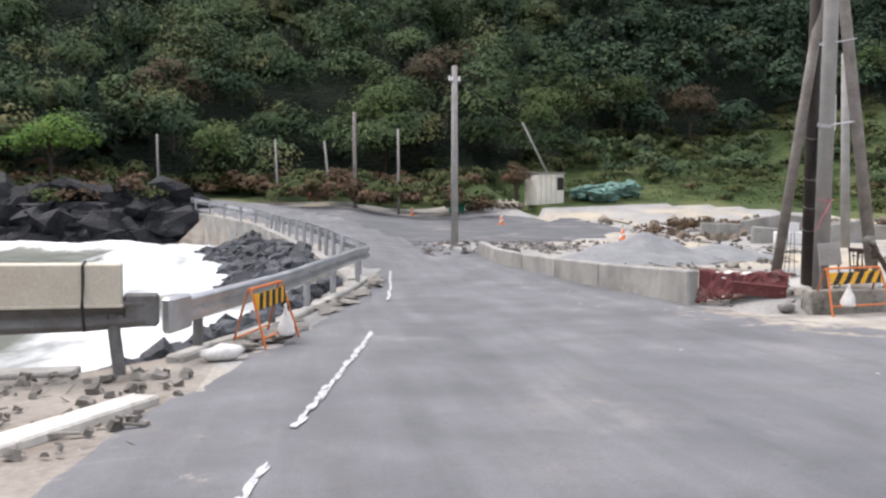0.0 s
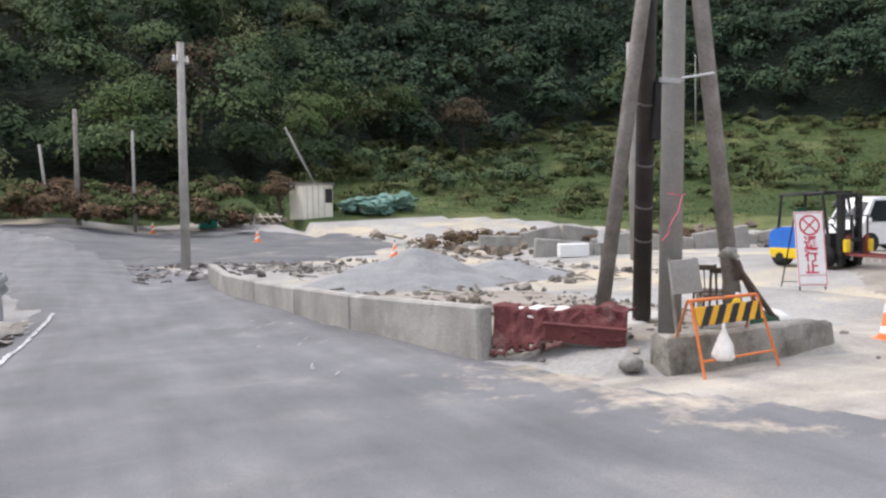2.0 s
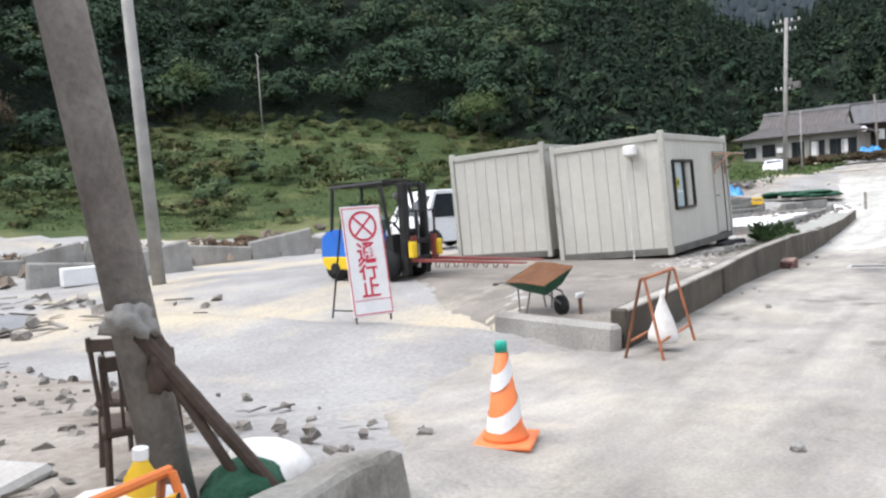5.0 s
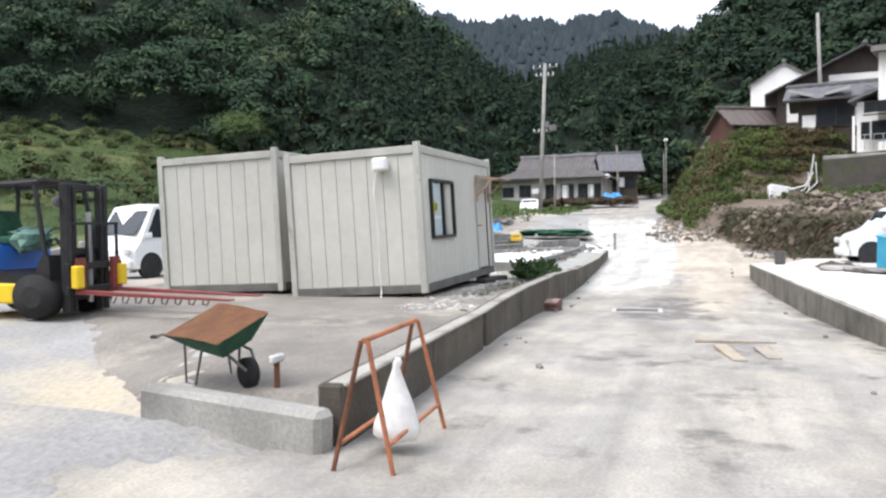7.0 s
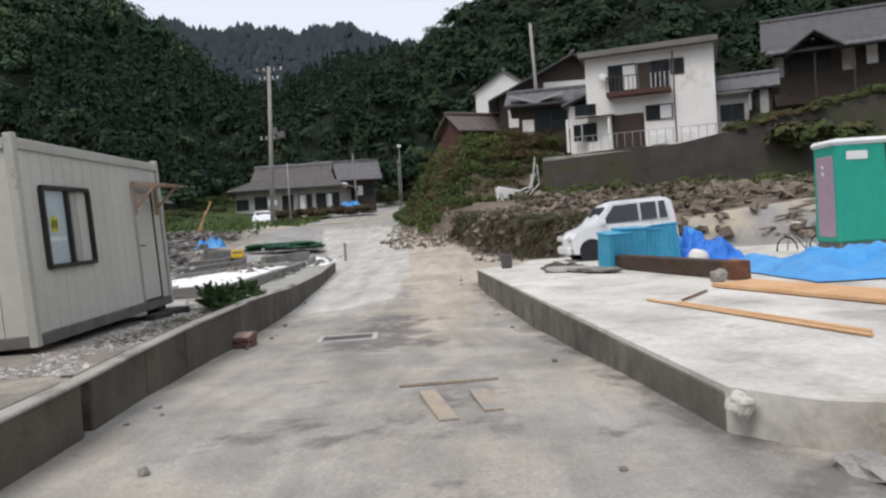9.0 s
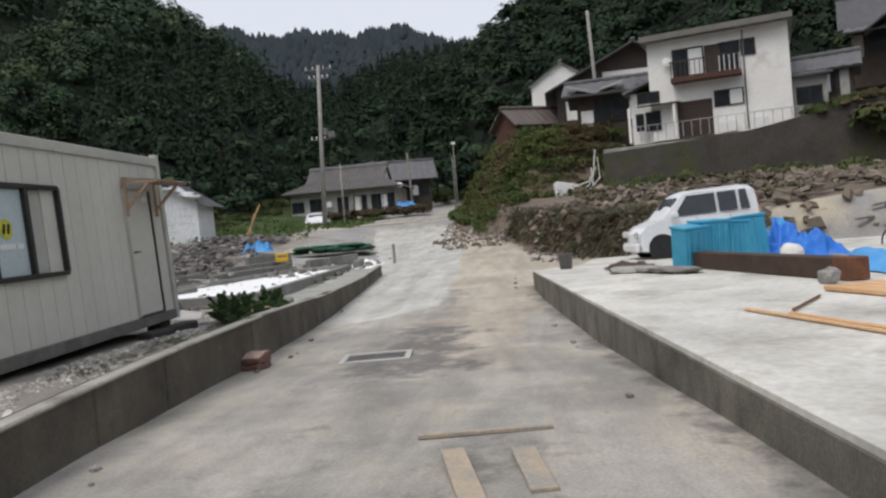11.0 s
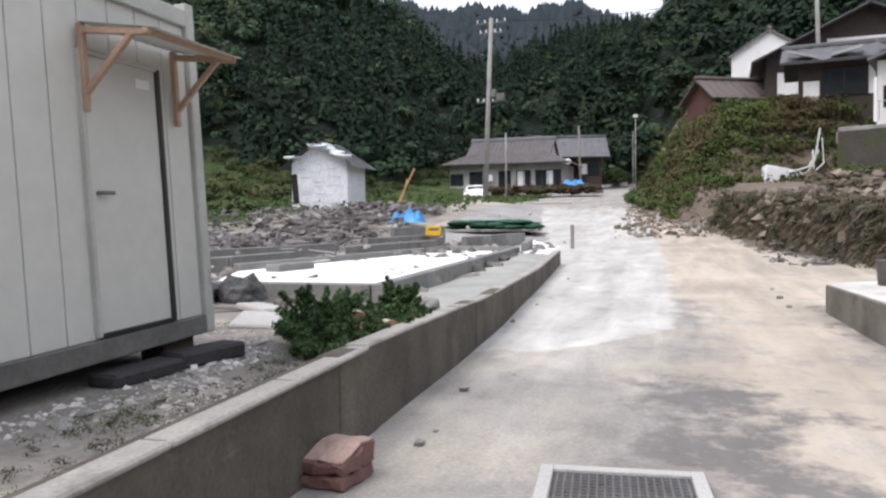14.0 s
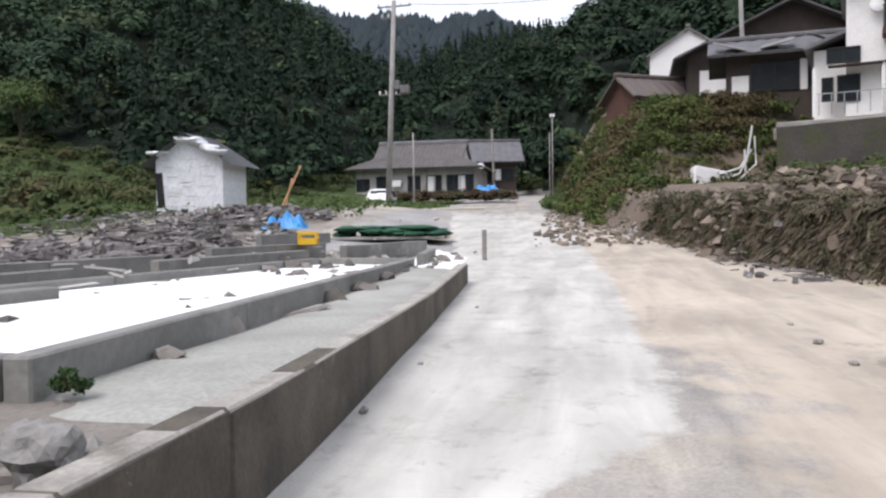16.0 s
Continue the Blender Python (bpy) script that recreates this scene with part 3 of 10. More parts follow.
def land(x, y, hills=True, hard=False):
    """The height of the ground."""
    x, y = np.asarray(x, float), np.asarray(y, float)
    zn = np.interp(y, [-60, -20, 0, 7, 12, 16, 22, 30, 38, 46, 53, 62], [2.4, 1.4, 0.56, 0.22, 0.03, -0.05, -0.08, 0.0, 0.3, 0.75, 1.15, 1.9])
    ze = np.interp(x, [6, 8, 12, 15, 20, 26, 31, 40, 50, 68, 80, 100, 116], [0.22, 0.18, 0.05, 0, -0.03, -0.22, -0.2, 0.1, 0.45, 1.75, 2.2, 3.7, 4.6])
    w = ramp(4, 11, x)
    z = zn * (1 - w) + ze * w
    zy = np.interp(y, [14, 20, 34, 46, 53, 62], [0.0, 0.05, 0.05, 0.6, 1.15, 1.9])
    m = w * ramp(13, 19, y) * (1 - ramp(28, 44, x))
    z = z * (1 - m) + zy * m
    # the coast road climbs beyond the bend
    z = z + np.interp(y, [20, 23, 28, 34, 41, 48, 56, 64], [0.03, 0.2, 0.28, 0.3, 0.15, 0.45, 0.5, 0.3]) * ramp(5, 1.5, x) * ramp(18, 21, y)
    # behind the roadside wall the soil lies a little higher
    z = z + 0.22 * ramp(7.4, 8.1, x) * ramp(11.1, 11.5, y) * (1 - ramp(14, 20, y)) * (1 - ramp(10.2, 12.5, x))
    # raised yard behind the long kerb
    edge = 15.3 + 0.17 * np.clip(y - 12.1, 0, 2.3)
    soft = 0.2 + 2.9 * ramp(13.5, 15.4, y)
    p = np.clip((x - edge) / soft, 0, 1) * (ramp(0.03, 0.08, y - kerb_y(x)) if hard else ramp(0.45, 0.95, y - kerb_y(x))) * (1 - ramp(22, 30, y)) * (1 - ramp(41, 46, x))
    p = np.maximum(p, 0.7 * ramp(12.5, 13.9, y) * ramp(13.4, 15.4, x) * (1 - ramp(15.4, 15.5, x)))
    zp = np.interp(x, [16, 20, 24, 28, 34, 41], [0.30, 0.34, 0.33, 0.26, 0.24, 0.33])
    z = z * (1 - p) + zp * p
    # field that climbs to the north-east woods
    z = z + np.interp(y - 42 + 0.3 * (x - 40), [0, 12, 40, 58, 80], [0, 1.2, 6.5, 11, 15]) * ramp(-10, 16, x)
    # debris field towards the wrapped shed
    z = z + 0.75 * ramp(14.5, 23, y) * ramp(42, 56, x) * (1 - ramp(64, 76, x))
    # south side
    z = z + 0.42 * ramp(2.5, -4, y) * ramp(12, 22, x) * (1 - ramp(38, 44, x))
    d = bank_y(x) - y
    k = np.interp(x, [36, 42, 50, 58, 66, 68, 70, 83, 100], [0, 0.05, 0.12, 0.12, 0.12, 0.9, 1.1, 1.4, 1.5])
    cap = np.interp(x, [36, 38, 42, 50, 56, 61.0, 66, 68, 71, 76, 82, 100], [0.5, 1.25, 1.6, 1.9, 1.7, 1.5, 1.2, 5.2, 5.7, 5.2, 4.9, 8])
    rise = np.minimum(1.2 * ramp(0, 0.75 + 1.2 * ramp(54, 64, x), d) + k * np.clip(d - 1.0, 0, 40), cap)
    z = z + rise * ramp(35.5, 38, x) * (d > 0)
    if hills:
        out = np.clip(outside(FLOOR, x, y), 0, None)
        # hilltops by their bearing and steepness as seen from the village
        r = np.hypot(x - 22, y - 10)
        az = np.degrees(np.arctan2(y - 10, x - 22))
        top = np.interp(az, [-60, -25, -8, -2, 0.6, 1.6, 4, 6.5, 8, 9.5, 11, 13, 15, 17.6, 21, 28, 45, 90], [20, 20, 18.5, 16.8, 14.7, 13.6, 13.6, 13.3, 12.8, 12.2, 11.6, 11.3, 11.7, 13.3, 15.7, 19.4, 24, 24])
        tall = 8 * ramp(40, 110, r)
        crest = 1.2 + np.tan(np.radians(top)) * np.minimum(r, 240) - tall
        hill = 0.55 * out * ramp(-8, 14, out)
        z = z + np.maximum(np.minimum(hill, np.maximum(crest - z, 0)), 0)
        far = ramp(290, 500, r) * ramp(60, 160, x)
        sky_el = np.interp(az, [-30, -5, 1.3, 4, 7, 10, 15, 18, 24, 40], [12.4, 13.0, 13.5, 14.6, 15.1, 14.95, 15.05, 15.3, 15.5, 16])
        z = np.where(far > 0, np.maximum(z, far * (np.tan(np.radians(sky_el)) * 500 - 7 + 2 * np.sin(y * 0.12) + 1.5 * np.sin(y * 0.31 + 1))), z)
    sea = -outside(SEA, x, y)
    z = np.where(sea > 0.12, SEA_Z - 1.3, z)
    return z


def lz(x, y):
    return float(land(np.array([x]), np.array([y]), True, True)[0])


def ground():
    xs = np.unique(np.round(np.concatenate([np.linspace(-700, -60, 22), np.arange(-60, -6, 3.0), np.arange(-6, 46, 0.3), np.arange(46, 130, 1.5), np.linspace(130, 300, 30), np.linspace(310, 1100, 40)]), 3))
    ys = np.unique(np.round(np.concatenate([np.linspace(-600, -40, 22), np.arange(-40, -4, 2.0), np.arange(-4, 24, 0.3), np.arange(24, 60, 1.0), np.arange(60, 180, 3.0), np.linspace(180, 700, 40)]), 3))
    gx, gy = np.meshgrid(xs, ys)
    z = land(gx, gy)
    near = (np.abs(gx - 20) < 60) & (np.abs(gy - 15) < 40)
    rough = np.array([noise.noise((a * 0.9, b * 0.9, 0)) * 0.03 + noise.noise((a * 3.1, b * 3.1, 4)) * 0.018 for a, b in zip(gx[near], gy[near])])
    z[near] += rough
    z -= 0.03
    co = np.stack([gx, gy, z], -1).reshape(-1, 3)
    nx, ny = len(xs), len(ys)
    i = (np.arange(ny - 1)[:, None] * nx + np.arange(nx - 1)).ravel()
    idx = np.stack([i, i + 1, i + nx + 1, i + nx], -1).ravel()
    cx, cy = co[idx.reshape(-1, 4)].mean(1)[:, 0], co[idx.reshape(-1, 4)].mean(1)[:, 1]
    wob = 4 * np.sin(cx * 0.19) + 3 * np.sin(cy * 0.23 + cx * 0.07)
    kind = np.zeros(len(cx), int)
    kind[(cy - 42 + 0.3 * (cx - 40) + wob * 0.6 > 4) & (cx > 14)] = 2
    kind[(cx > 46) & (cy > 22 + 0.2 * wob) & (cx < 95)] = 2
    kind[(cx > 30) & (cx < 60) & (cy > 19.5 + 0.2 * wob) & (cy < 34 + wob)] = 1
    kind[(bank_y(cx) - cy > 0) & (cx > 38)] = 4
    kind[(cy > 55) & (cx < 14)] = 2
    kind[(cx < -0.6) & (cy < 9.5) & (cy > -8)] = 1
    # the same shade-dark ground lies behind the headland rocks
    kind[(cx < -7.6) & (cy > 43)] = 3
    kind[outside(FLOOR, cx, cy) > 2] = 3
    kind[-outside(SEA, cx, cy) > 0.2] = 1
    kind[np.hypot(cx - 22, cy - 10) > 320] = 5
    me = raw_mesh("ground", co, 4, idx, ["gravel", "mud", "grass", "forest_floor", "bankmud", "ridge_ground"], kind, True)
    return tagged(new("ground", me), "grey gravel, mud and grass ground climbing to wooded hills", "ground", kind="structure")


def drape(name, outline, step, m, lift=0.0, wob=0.0, label="", category="", masks=None, hard=False, sink=0.05):
    """A thin sheet with that outline laid on the land, cut into a grid of that step. masks: named patches of other material, as functions of x and y."""
    pts = []
    for (ax, ay), (bx, by) in zip(outline, outline[1:] + outline[:1]):
        n = max(1, int(math.hypot(bx - ax, by - ay) / 0.5))
        pts += [(ax + (bx - ax) * i / n, ay + (by - ay) * i / n) for i in range(n)]
    bm = bmesh.new()
    bm.faces.new([bm.verts.new((x + wob * noise.noise((x * 1.3, y * 1.3, 7)), y + wob * noise.noise((x * 1.3, y * 1.3, 2)), 0)) for x, y in pts])
    for axis in (0, 1):
        lo, hi = min(p[axis] for p in pts), max(p[axis] for p in pts)
        k = lo + step / 2
        while k < hi:
            co, no = [0, 0, 0], [0, 0, 0]
            co[axis], no[axis] = k, 1
            bmesh.ops.bisect_plane(bm, geom=bm.verts[:] + bm.edges[:] + bm.faces[:], plane_co=co, plane_no=no)
            k += step
    bmesh.ops.triangulate(bm, faces=[f for f in bm.faces if len(f.verts) > 4])
    me = bpy.data.meshes.new(name)
    rim = np.array([v.is_boundary for v in bm.verts])
    bm.to_mesh(me)
    bm.free()
    co = np.zeros(len(me.vertices) * 3, np.float32)
    me.vertices.foreach_get("co", co)
    co = co.reshape(-1, 3)
    co[:, 2] = land(co[:, 0], co[:, 1], False, hard) + lift + 0.006 * np.sin(co[:, 0] * 2.1 + 1.3 * np.sin(co[:, 1] * 1.7)) - sink * rim
    me.vertices.foreach_set("co", co.ravel())
    for key, fn in (masks or {}).items():
        at = me.attributes.new(key, "FLOAT", "POINT")
        wave = np.array([noise.noise((a * 0.9, b * 0.9, 5)) + 0.6 * noise.noise((a * 2.7, b * 2.7, 9)) for a, b in co[:, :2]])
        at.data.foreach_set("value", np.clip(fn(co[:, 0], co[:, 1], wave), 0, 1).astype(np.float32))
    me.materials.append(M[m])
    me.polygons.foreach_set("use_smooth", [True] * len(me.polygons))
    me.update()
    if me.polygons[0].normal.z < 0:
        me.flip_normals()
    return tagged(new(name, me), label, category, kind="structure")


ground()
ASPHALT = [(-1.1, -40), (9, -40), (9.5, 2), (10.5, 7.2), (7.6, 11.2), (7.2, 12.6), (6.85, 16), (6.2, 23), (6.3, 27.5), (5.2, 33), (3.0, 42), (-1.0, 50), (-6, 57), (-10, 62),
           (-12.5, 58), (-6.6, 48.2), (-1.9, 41.2), (-0.5, 34), (0.8, 28), (1.5, 23.2), (1.95, 20.2), (0.88, 15), (0.22, 11.9), (-0.5, 8.9), (-0.95, 6.5), (-1.2, 5), (-1.5, 0)]
drape("road", ASPHALT, 0.5, "asphalt", 0.0, 0.06, "grey patched asphalt coast road with worn edges", "road",
      {"sand": lambda x, y, w: ramp(2.0, -0.4, outside(np.array([(7, 11.6), (9.6, 7.5), (12, 6), (12, 12)], float), x, y) + 0.9 * w) * 0.8 + ramp(0.45, -0.2, x - np.interp(y, [0, 5, 8.3, 11.9, 15, 20.2, 24], [-1.5, -1.2, -0.6, 0.1, 0.7, 1.8, 1.4]) + 0.3 * w) * ramp(26, 20, y) * 0.8,
       "damp_dark": lambda x, y, w: ramp(0.1, 0.5, w) * 0.35, "pale": lambda x, y, w: 0 * x})
LANE = [(7.0, 11.2), (9.6, 6.6), (12, 5.6), (18, 6.1), (24, 7.6), (33.6, 8.25), (34.6, 7.0), (36.6, 6.4), (40, 6.9), (44, 7.8), (46, 8.3), (52, 9.1), (60, 11.4), (75, 14.5), (90, 16), (90, 20), (75, 18.6), (60, 16.6), (48, 14.6),
        (41.5, 13.75), (40.4, 13.36), (32, 13.05), (27, 13.02), (22.5, 12.82), (20, 12.56), (15.6, 12.2), (14.5, 13.4), (12.4, 12.6), (10.9, 11.5), (8.2, 11.0)]
drape("lane", LANE, 0.2, "lane", 0.006, 0.3, "sandy stained concrete lane between low kerb walls", "road",
      {"sand": lambda x, y, w: 0.95 * ramp(0.8, -0.5, np.abs(y - np.interp(x, [22, 25, 30, 38, 60], [10.2, 10.0, 9.6, 8.4, 11.0])) - np.interp(x, [22, 25, 30, 33.5, 36.5, 60], [0.4, 0.6, 0.8, 1.0, 3.4, 3.6]) + 0.5 * w) * ramp(22.5, 26, x) * ramp(70, 50, x) + 0.3 * ramp(-0.1, 0.5, w) * ramp(8, 11, x) * ramp(24, 17, x),
       # damp round the drain, darker patches, and a darker band along the slab edge
       "damp_dark": lambda x, y, w: 0.85 * ramp(0.4, -0.5, np.abs(y - 10.4) - 0.8 + 0.7 * w) * ramp(22.5, 25, x) * ramp(30, 28, x) + ramp(0.0, 0.4, -w) * ramp(13, 17, x) * ramp(24, 20, x) * 0.6 + ramp(0.7, 0.15, y - 7.4 - 0.067 * (x - 18)) * 0.7 * ramp(17, 19, x) * ramp(36, 33, x),
       "pale": lambda x, y, w: 1.0 * ramp(-0.1, 0.16, np.minimum(0.5 * (x - 29.7) - 0.2 * w, y - np.interp(x, [29.6, 30.4, 31.2, 31.9, 33.4, 34.5, 36, 40, 44.4, 52, 71], [12.3, 11.55, 10.95, 10.6, 10.45, 10.56, 10.52, 10.6, 10.75, 11.05, 13.0]) + 0.05 * w)) * ramp(75, 60, x)})
YARD = [(15.42, 12.13), (19.8, 12.37), (21.5, 12.54), (23, 12.65), (26, 12.78), (30, 12.86), (34, 12.99), (40.5, 13.23), (41.5, 15), (40, 19.5), (33, 21), (28.5, 19), (22, 21.5), (19.5, 18), (16.9, 15.3), (15.62, 13.66)]
drape("yard", YARD, 0.4, "yardsoil", 0.004, 0.02, "grey-brown stony yard soil behind the kerb wall", "ground", None, True)

SOIL = [(7.3, 13.2), (8.1, 11.6), (10.6, 11.75), (11.4, 13.5), (12.3, 16), (11.8, 19.5), (9.5, 21), (7.2, 20.5), (6.95, 16.5)]
drape("soil_patch", SOIL, 0.35, "mud", 0.008, 0.5, "brown muddy soil with chips behind the roadside wall", "ground", None, False)
drape("dark_lot", [(4.2, 32.8), (9, 32.6), (13, 35), (17, 39.5), (16.5, 47), (10, 51.5), (-2.5, 51.5), (1.6, 43.5)], 0.8, "lot", 0.012, 0.8, "dark patched asphalt lot at the road bend", "pavement")


# ---- sea and sea walls ----
def sea():
    xs, ys = np.concatenate([np.arange(-150, -30, 2.0), np.arange(-30, 4, 0.3)]), np.arange(6, 53, 0.3)
    gx, gy = np.meshgrid(xs, ys)
    z = SEA_Z + np.array([0.22 * noise.noise((a * 0.25, b * 0.3, 1)) + 0.12 * noise.noise((a * 0.9, b * 0.9, 3)) for a, b in zip(gx.ravel(), gy.ravel())]).reshape(gx.shape)
    off = -outside(SEA, gx, gy)
    wave = np.array([noise.noise((a * 0.22, b * 0.22, 6)) + 0.5 * noise.noise((a * 0.7, b * 0.7, 2)) for a, b in zip(gx.ravel(), gy.ravel())]).reshape(gx.shape)
    # a breaker rolls in before the stones and the quay lies in foam
    front = off + 1.6 * wave
    crest = np.exp(-((front - 5.5) / 1.3) ** 2) * ramp(19, 27, gy) * ramp(-45, -16, gx)
    froth = np.array([noise.noise((a * 1.7, b * 1.7, 8)) for a, b in zip(gx.ravel(), gy.ravel())]).reshape(gx.shape)
    foam = np.clip(ramp(8.0, 2.0, front) + 0.9 * crest, 0, 1)
    z = z + 0.5 * crest + 0.1 * foam * np.abs(froth)
    z = np.where(outside(SEA, gx, gy) > 0.6, SEA_Z - 1.0, z)
    nx = len(xs)
    i = (np.arange(len(ys) - 1)[:, None] * nx + np.arange(nx - 1)).ravel()
    me = raw_mesh("sea", np.stack([gx, gy, z], -1).reshape(-1, 3), 4, np.stack([i, i + 1, i + nx + 1, i + nx], -1).ravel(), ["water"], None, True)
    at = me.attributes.new("foam", "FLOAT", "POINT")
    at.data.foreach_set("value", foam.ravel().astype(np.float32))
    tagged(new("sea", me), "grey-green sea with broken white surf", "sea", kind="structure")


sea()


def wall_along(name, pts, z_top, z_bot, width, m, label, cat, piece="wall_segment", step=2.5, bev=0.02, kind="structure"):
    """A wall along a line of points, cast in segments with open joints."""
    root = thing(name, label, cat, kind=kind)
    pts = [Vector(p) for p in pts]
    for a, b in zip(pts, pts[1:]):
        d = b - a
        n = max(1, round(d.length / step))
        ang = math.atan2(d.y, d.x)
        for i in range(n):
            c0, c1 = a + d * (i / n), a + d * ((i + 1) / n)
            c = (c0 + c1) / 2
            t0 = z_top(c.x, c.y) if callable(z_top) else z_top
            b0 = z_bot(c.x, c.y) if callable(z_bot) else z_bot
            slope = 0.0
            if callable(z_top):
                slope = math.atan2(z_top(c1.x, c1.y) - z_top(c0.x, c0.y), (c1 - c0).length)
            bm = bmesh.new()
            box(bm, ((c1 - c0).length - 0.012, width, t0 - b0), (0, 0, 0), None, bev)
            part(piece, bm, m, root, at=Matrix.Translation((c.x, c.y, (t0 + b0) / 2)) @ Euler((0, -slope, ang)).to_matrix().to_4x4())
    return root


RAIL = [(-1.1, 9.05), (-0.02, 12.45), (0.6, 15.1), (1.3, 18), (1.72, 20.0)]
wall_along("rail_footing", RAIL, lambda x, y: lz(x + 0.5, y) + 0.07, lambda x, y: lz(x + 0.5, y) - 0.4, 0.22, "wall", "pale concrete footing strip under the guard rail posts", "kerb", step=2.0, bev=0.03)
sw = [(-12, 8.3), (-6, 8.45), (-2.0, 8.65)]
wall_along("quay_edge", sw, lambda x, y: lz(-1.5, 8) + 0.0, SEA_Z - 1, 0.35, "wall", "low grey concrete quay edge above the surf", "quay wall")
coast = [(-1.55, 8.85), (-0.98, 10.3), (-0.42, 12.5), (0.16, 15), (1.36, 20.3), (0.78, 23), (0.08, 28), (-1.2, 34), (-2.55, 41), (-7.3, 48.1)]
wall_along("sea_wall", coast, lambda x, y: float(land(x + 0.9, y)) + (0.05 if y > 20.5 else -0.1), SEA_Z - 1, 0.3, "wall", "grey concrete sea wall under the guard rail", "sea wall", step=3.0)

# ---- long kerb walls of the lane ----
def kerb_top(x, y):
    return float(np.interp(x, [15.4, 20, 24, 27, 29, 31, 36, 40.5], [0.42, 0.42, 0.42, 0.4, 0.36, 0.31, 0.33, 0.46]))


wall_along("kerb_wall_north", [(15.45, kerb_y(15.45) + 0.09), (19.8, kerb_y(19.8) + 0.09)], kerb_top, -0.4, 0.18, "kerb", "stained concrete kerb wall, faces darkened as in shade, pale worn top", "kerb wall", step=2.2)
wall_along("kerb_wall_lane", [(x, kerb_y(x) + 0.09) for x in (20.0, 21.5, 23, 26, 30, 36, 40.3)], kerb_top, -0.6, 0.18, "kerb", "stained concrete kerb wall, faces darkened as in shade, pale worn top", "kerb wall", step=5.1)
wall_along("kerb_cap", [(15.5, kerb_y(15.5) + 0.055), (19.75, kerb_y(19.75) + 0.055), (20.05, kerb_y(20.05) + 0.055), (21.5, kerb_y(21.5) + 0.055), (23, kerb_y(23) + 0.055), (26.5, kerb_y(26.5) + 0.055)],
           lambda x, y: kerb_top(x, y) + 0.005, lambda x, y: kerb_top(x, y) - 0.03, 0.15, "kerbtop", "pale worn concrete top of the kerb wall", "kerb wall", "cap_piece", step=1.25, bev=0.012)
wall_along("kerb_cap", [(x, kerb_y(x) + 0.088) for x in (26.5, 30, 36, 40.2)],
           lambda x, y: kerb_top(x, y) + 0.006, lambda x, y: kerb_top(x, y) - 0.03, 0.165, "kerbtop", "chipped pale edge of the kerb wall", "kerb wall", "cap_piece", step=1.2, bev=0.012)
wall_along("yard_step", [(15.33, 12.07), (15.58, 13.68)], lambda x, y: 0.27 + 0.03 * (y - 12.07) + 0.012 * math.sin(y * 3), -0.3, 0.2, "wall", "low broken concrete step at the yard corner", "concrete step", step=1.3, bev=0.04)
wall_along("roadside_wall", [(6.12, 27.0), (5.95, 23.5), (6.65, 16.2), (7.12, 12.9)], lambda x, y: lz(x - 0.6, y) + 0.46 + 0.16 * float(np.clip((20 - y) / 7.5, 0, 1)), lambda x, y: lz(x, y) - 0.5, 0.22, "wall",
           "weathered grey concrete wall along the asphalt road", "wall", step=2.4, bev=0.03)


def corner_wall():
    """One cast piece, chipped along its edges and broken off at the lane end."""
    root = thing("corner_wall", "low chipped concrete wall end at the road corner", "wall", kind="structure")
    bm = bmesh.new()
    n, rows = 30, []
    prof = [(-0.17, -0.5), (-0.165, 0.0), (-0.16, 0.2), (-0.13, 0.345), (-0.1, 0.37), (0.11, 0.365), (0.15, 0.33), (0.16, -0.5)]
    for i in range(n + 1):
        t = i / n
        x, y = 8.12 + 2.68 * t, 11.1 + 0.12 * t + 0.22 * t * t
        z = lz(x, y - 0.3)
        row = []
        for k, (dy, dz) in enumerate(prof):
            rough = Vector((noise.noise((x * 5, dy * 9, dz * 5)), noise.noise((x * 6, dy * 9, dz * 5 + 3)), noise.noise((x * 4, dy * 5, 7)))) * (0.022 if 2 < k < 7 else 0.012)
            low = 1.0 - 0.55 * max(0.0, (t - 0.9) / 0.1) * (0.5 + noise.noise((dy * 20, 3, t * 8)))
            row.append(bm.verts.new(Vector((x - (0.12 * noise.noise((dy * 9, dz * 6, 1)) if i in (0, n) else 0), y + dy, z + dz * (low if dz > 0 else 1))) + rough))
        rows.append(row)
    k = len(prof)
    for a, b in zip(rows, rows[1:]):
        for i in range(k):
            bm.faces.new((a[i], b[i], b[(i + 1) % k], a[(i + 1) % k]))
    bm.faces.new(rows[0])
    bm.faces.new(rows[-1][::-1])
    bmesh.ops.recalc_face_normals(bm, faces=bm.faces[:])
    part("wall_segment", bm, "cornerwall", root)


corner_wall()

# ---- washed house floor south of the lane ----
def slab():
    root = thing("house_floor_slab", "pale washed concrete floor slab of a lost house", "concrete slab", kind="structure")
    outline = [(18.75, 7.585), (33.4, 8.575), (34.3, 7.4), (36.6, 6.9), (36.6, -3), (19.5, -3), (17.4, 2.6), (16.9, 4.8), (16.75, 5.3), (17.1, 5.55), (17.0, 6.05), (17.45, 6.3), (17.6, 6.75), (18.1, 6.85), (18.25, 7.2)]
    bm = bmesh.new()
    top = [bm.verts.new((x, y, 0.29)) for x, y in outline]
    low = [bm.verts.new((x, y, -0.6)) for x, y in outline]
    bm.faces.new(top).normal_update()
    for i in range(len(outline)):
        j = (i + 1) % len(outline)
        bm.faces.new((low[i], low[j], top[j], top[i]))
    bmesh.ops.recalc_face_normals(bm, faces=bm.faces[:])
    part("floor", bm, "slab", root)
    return root


slab()
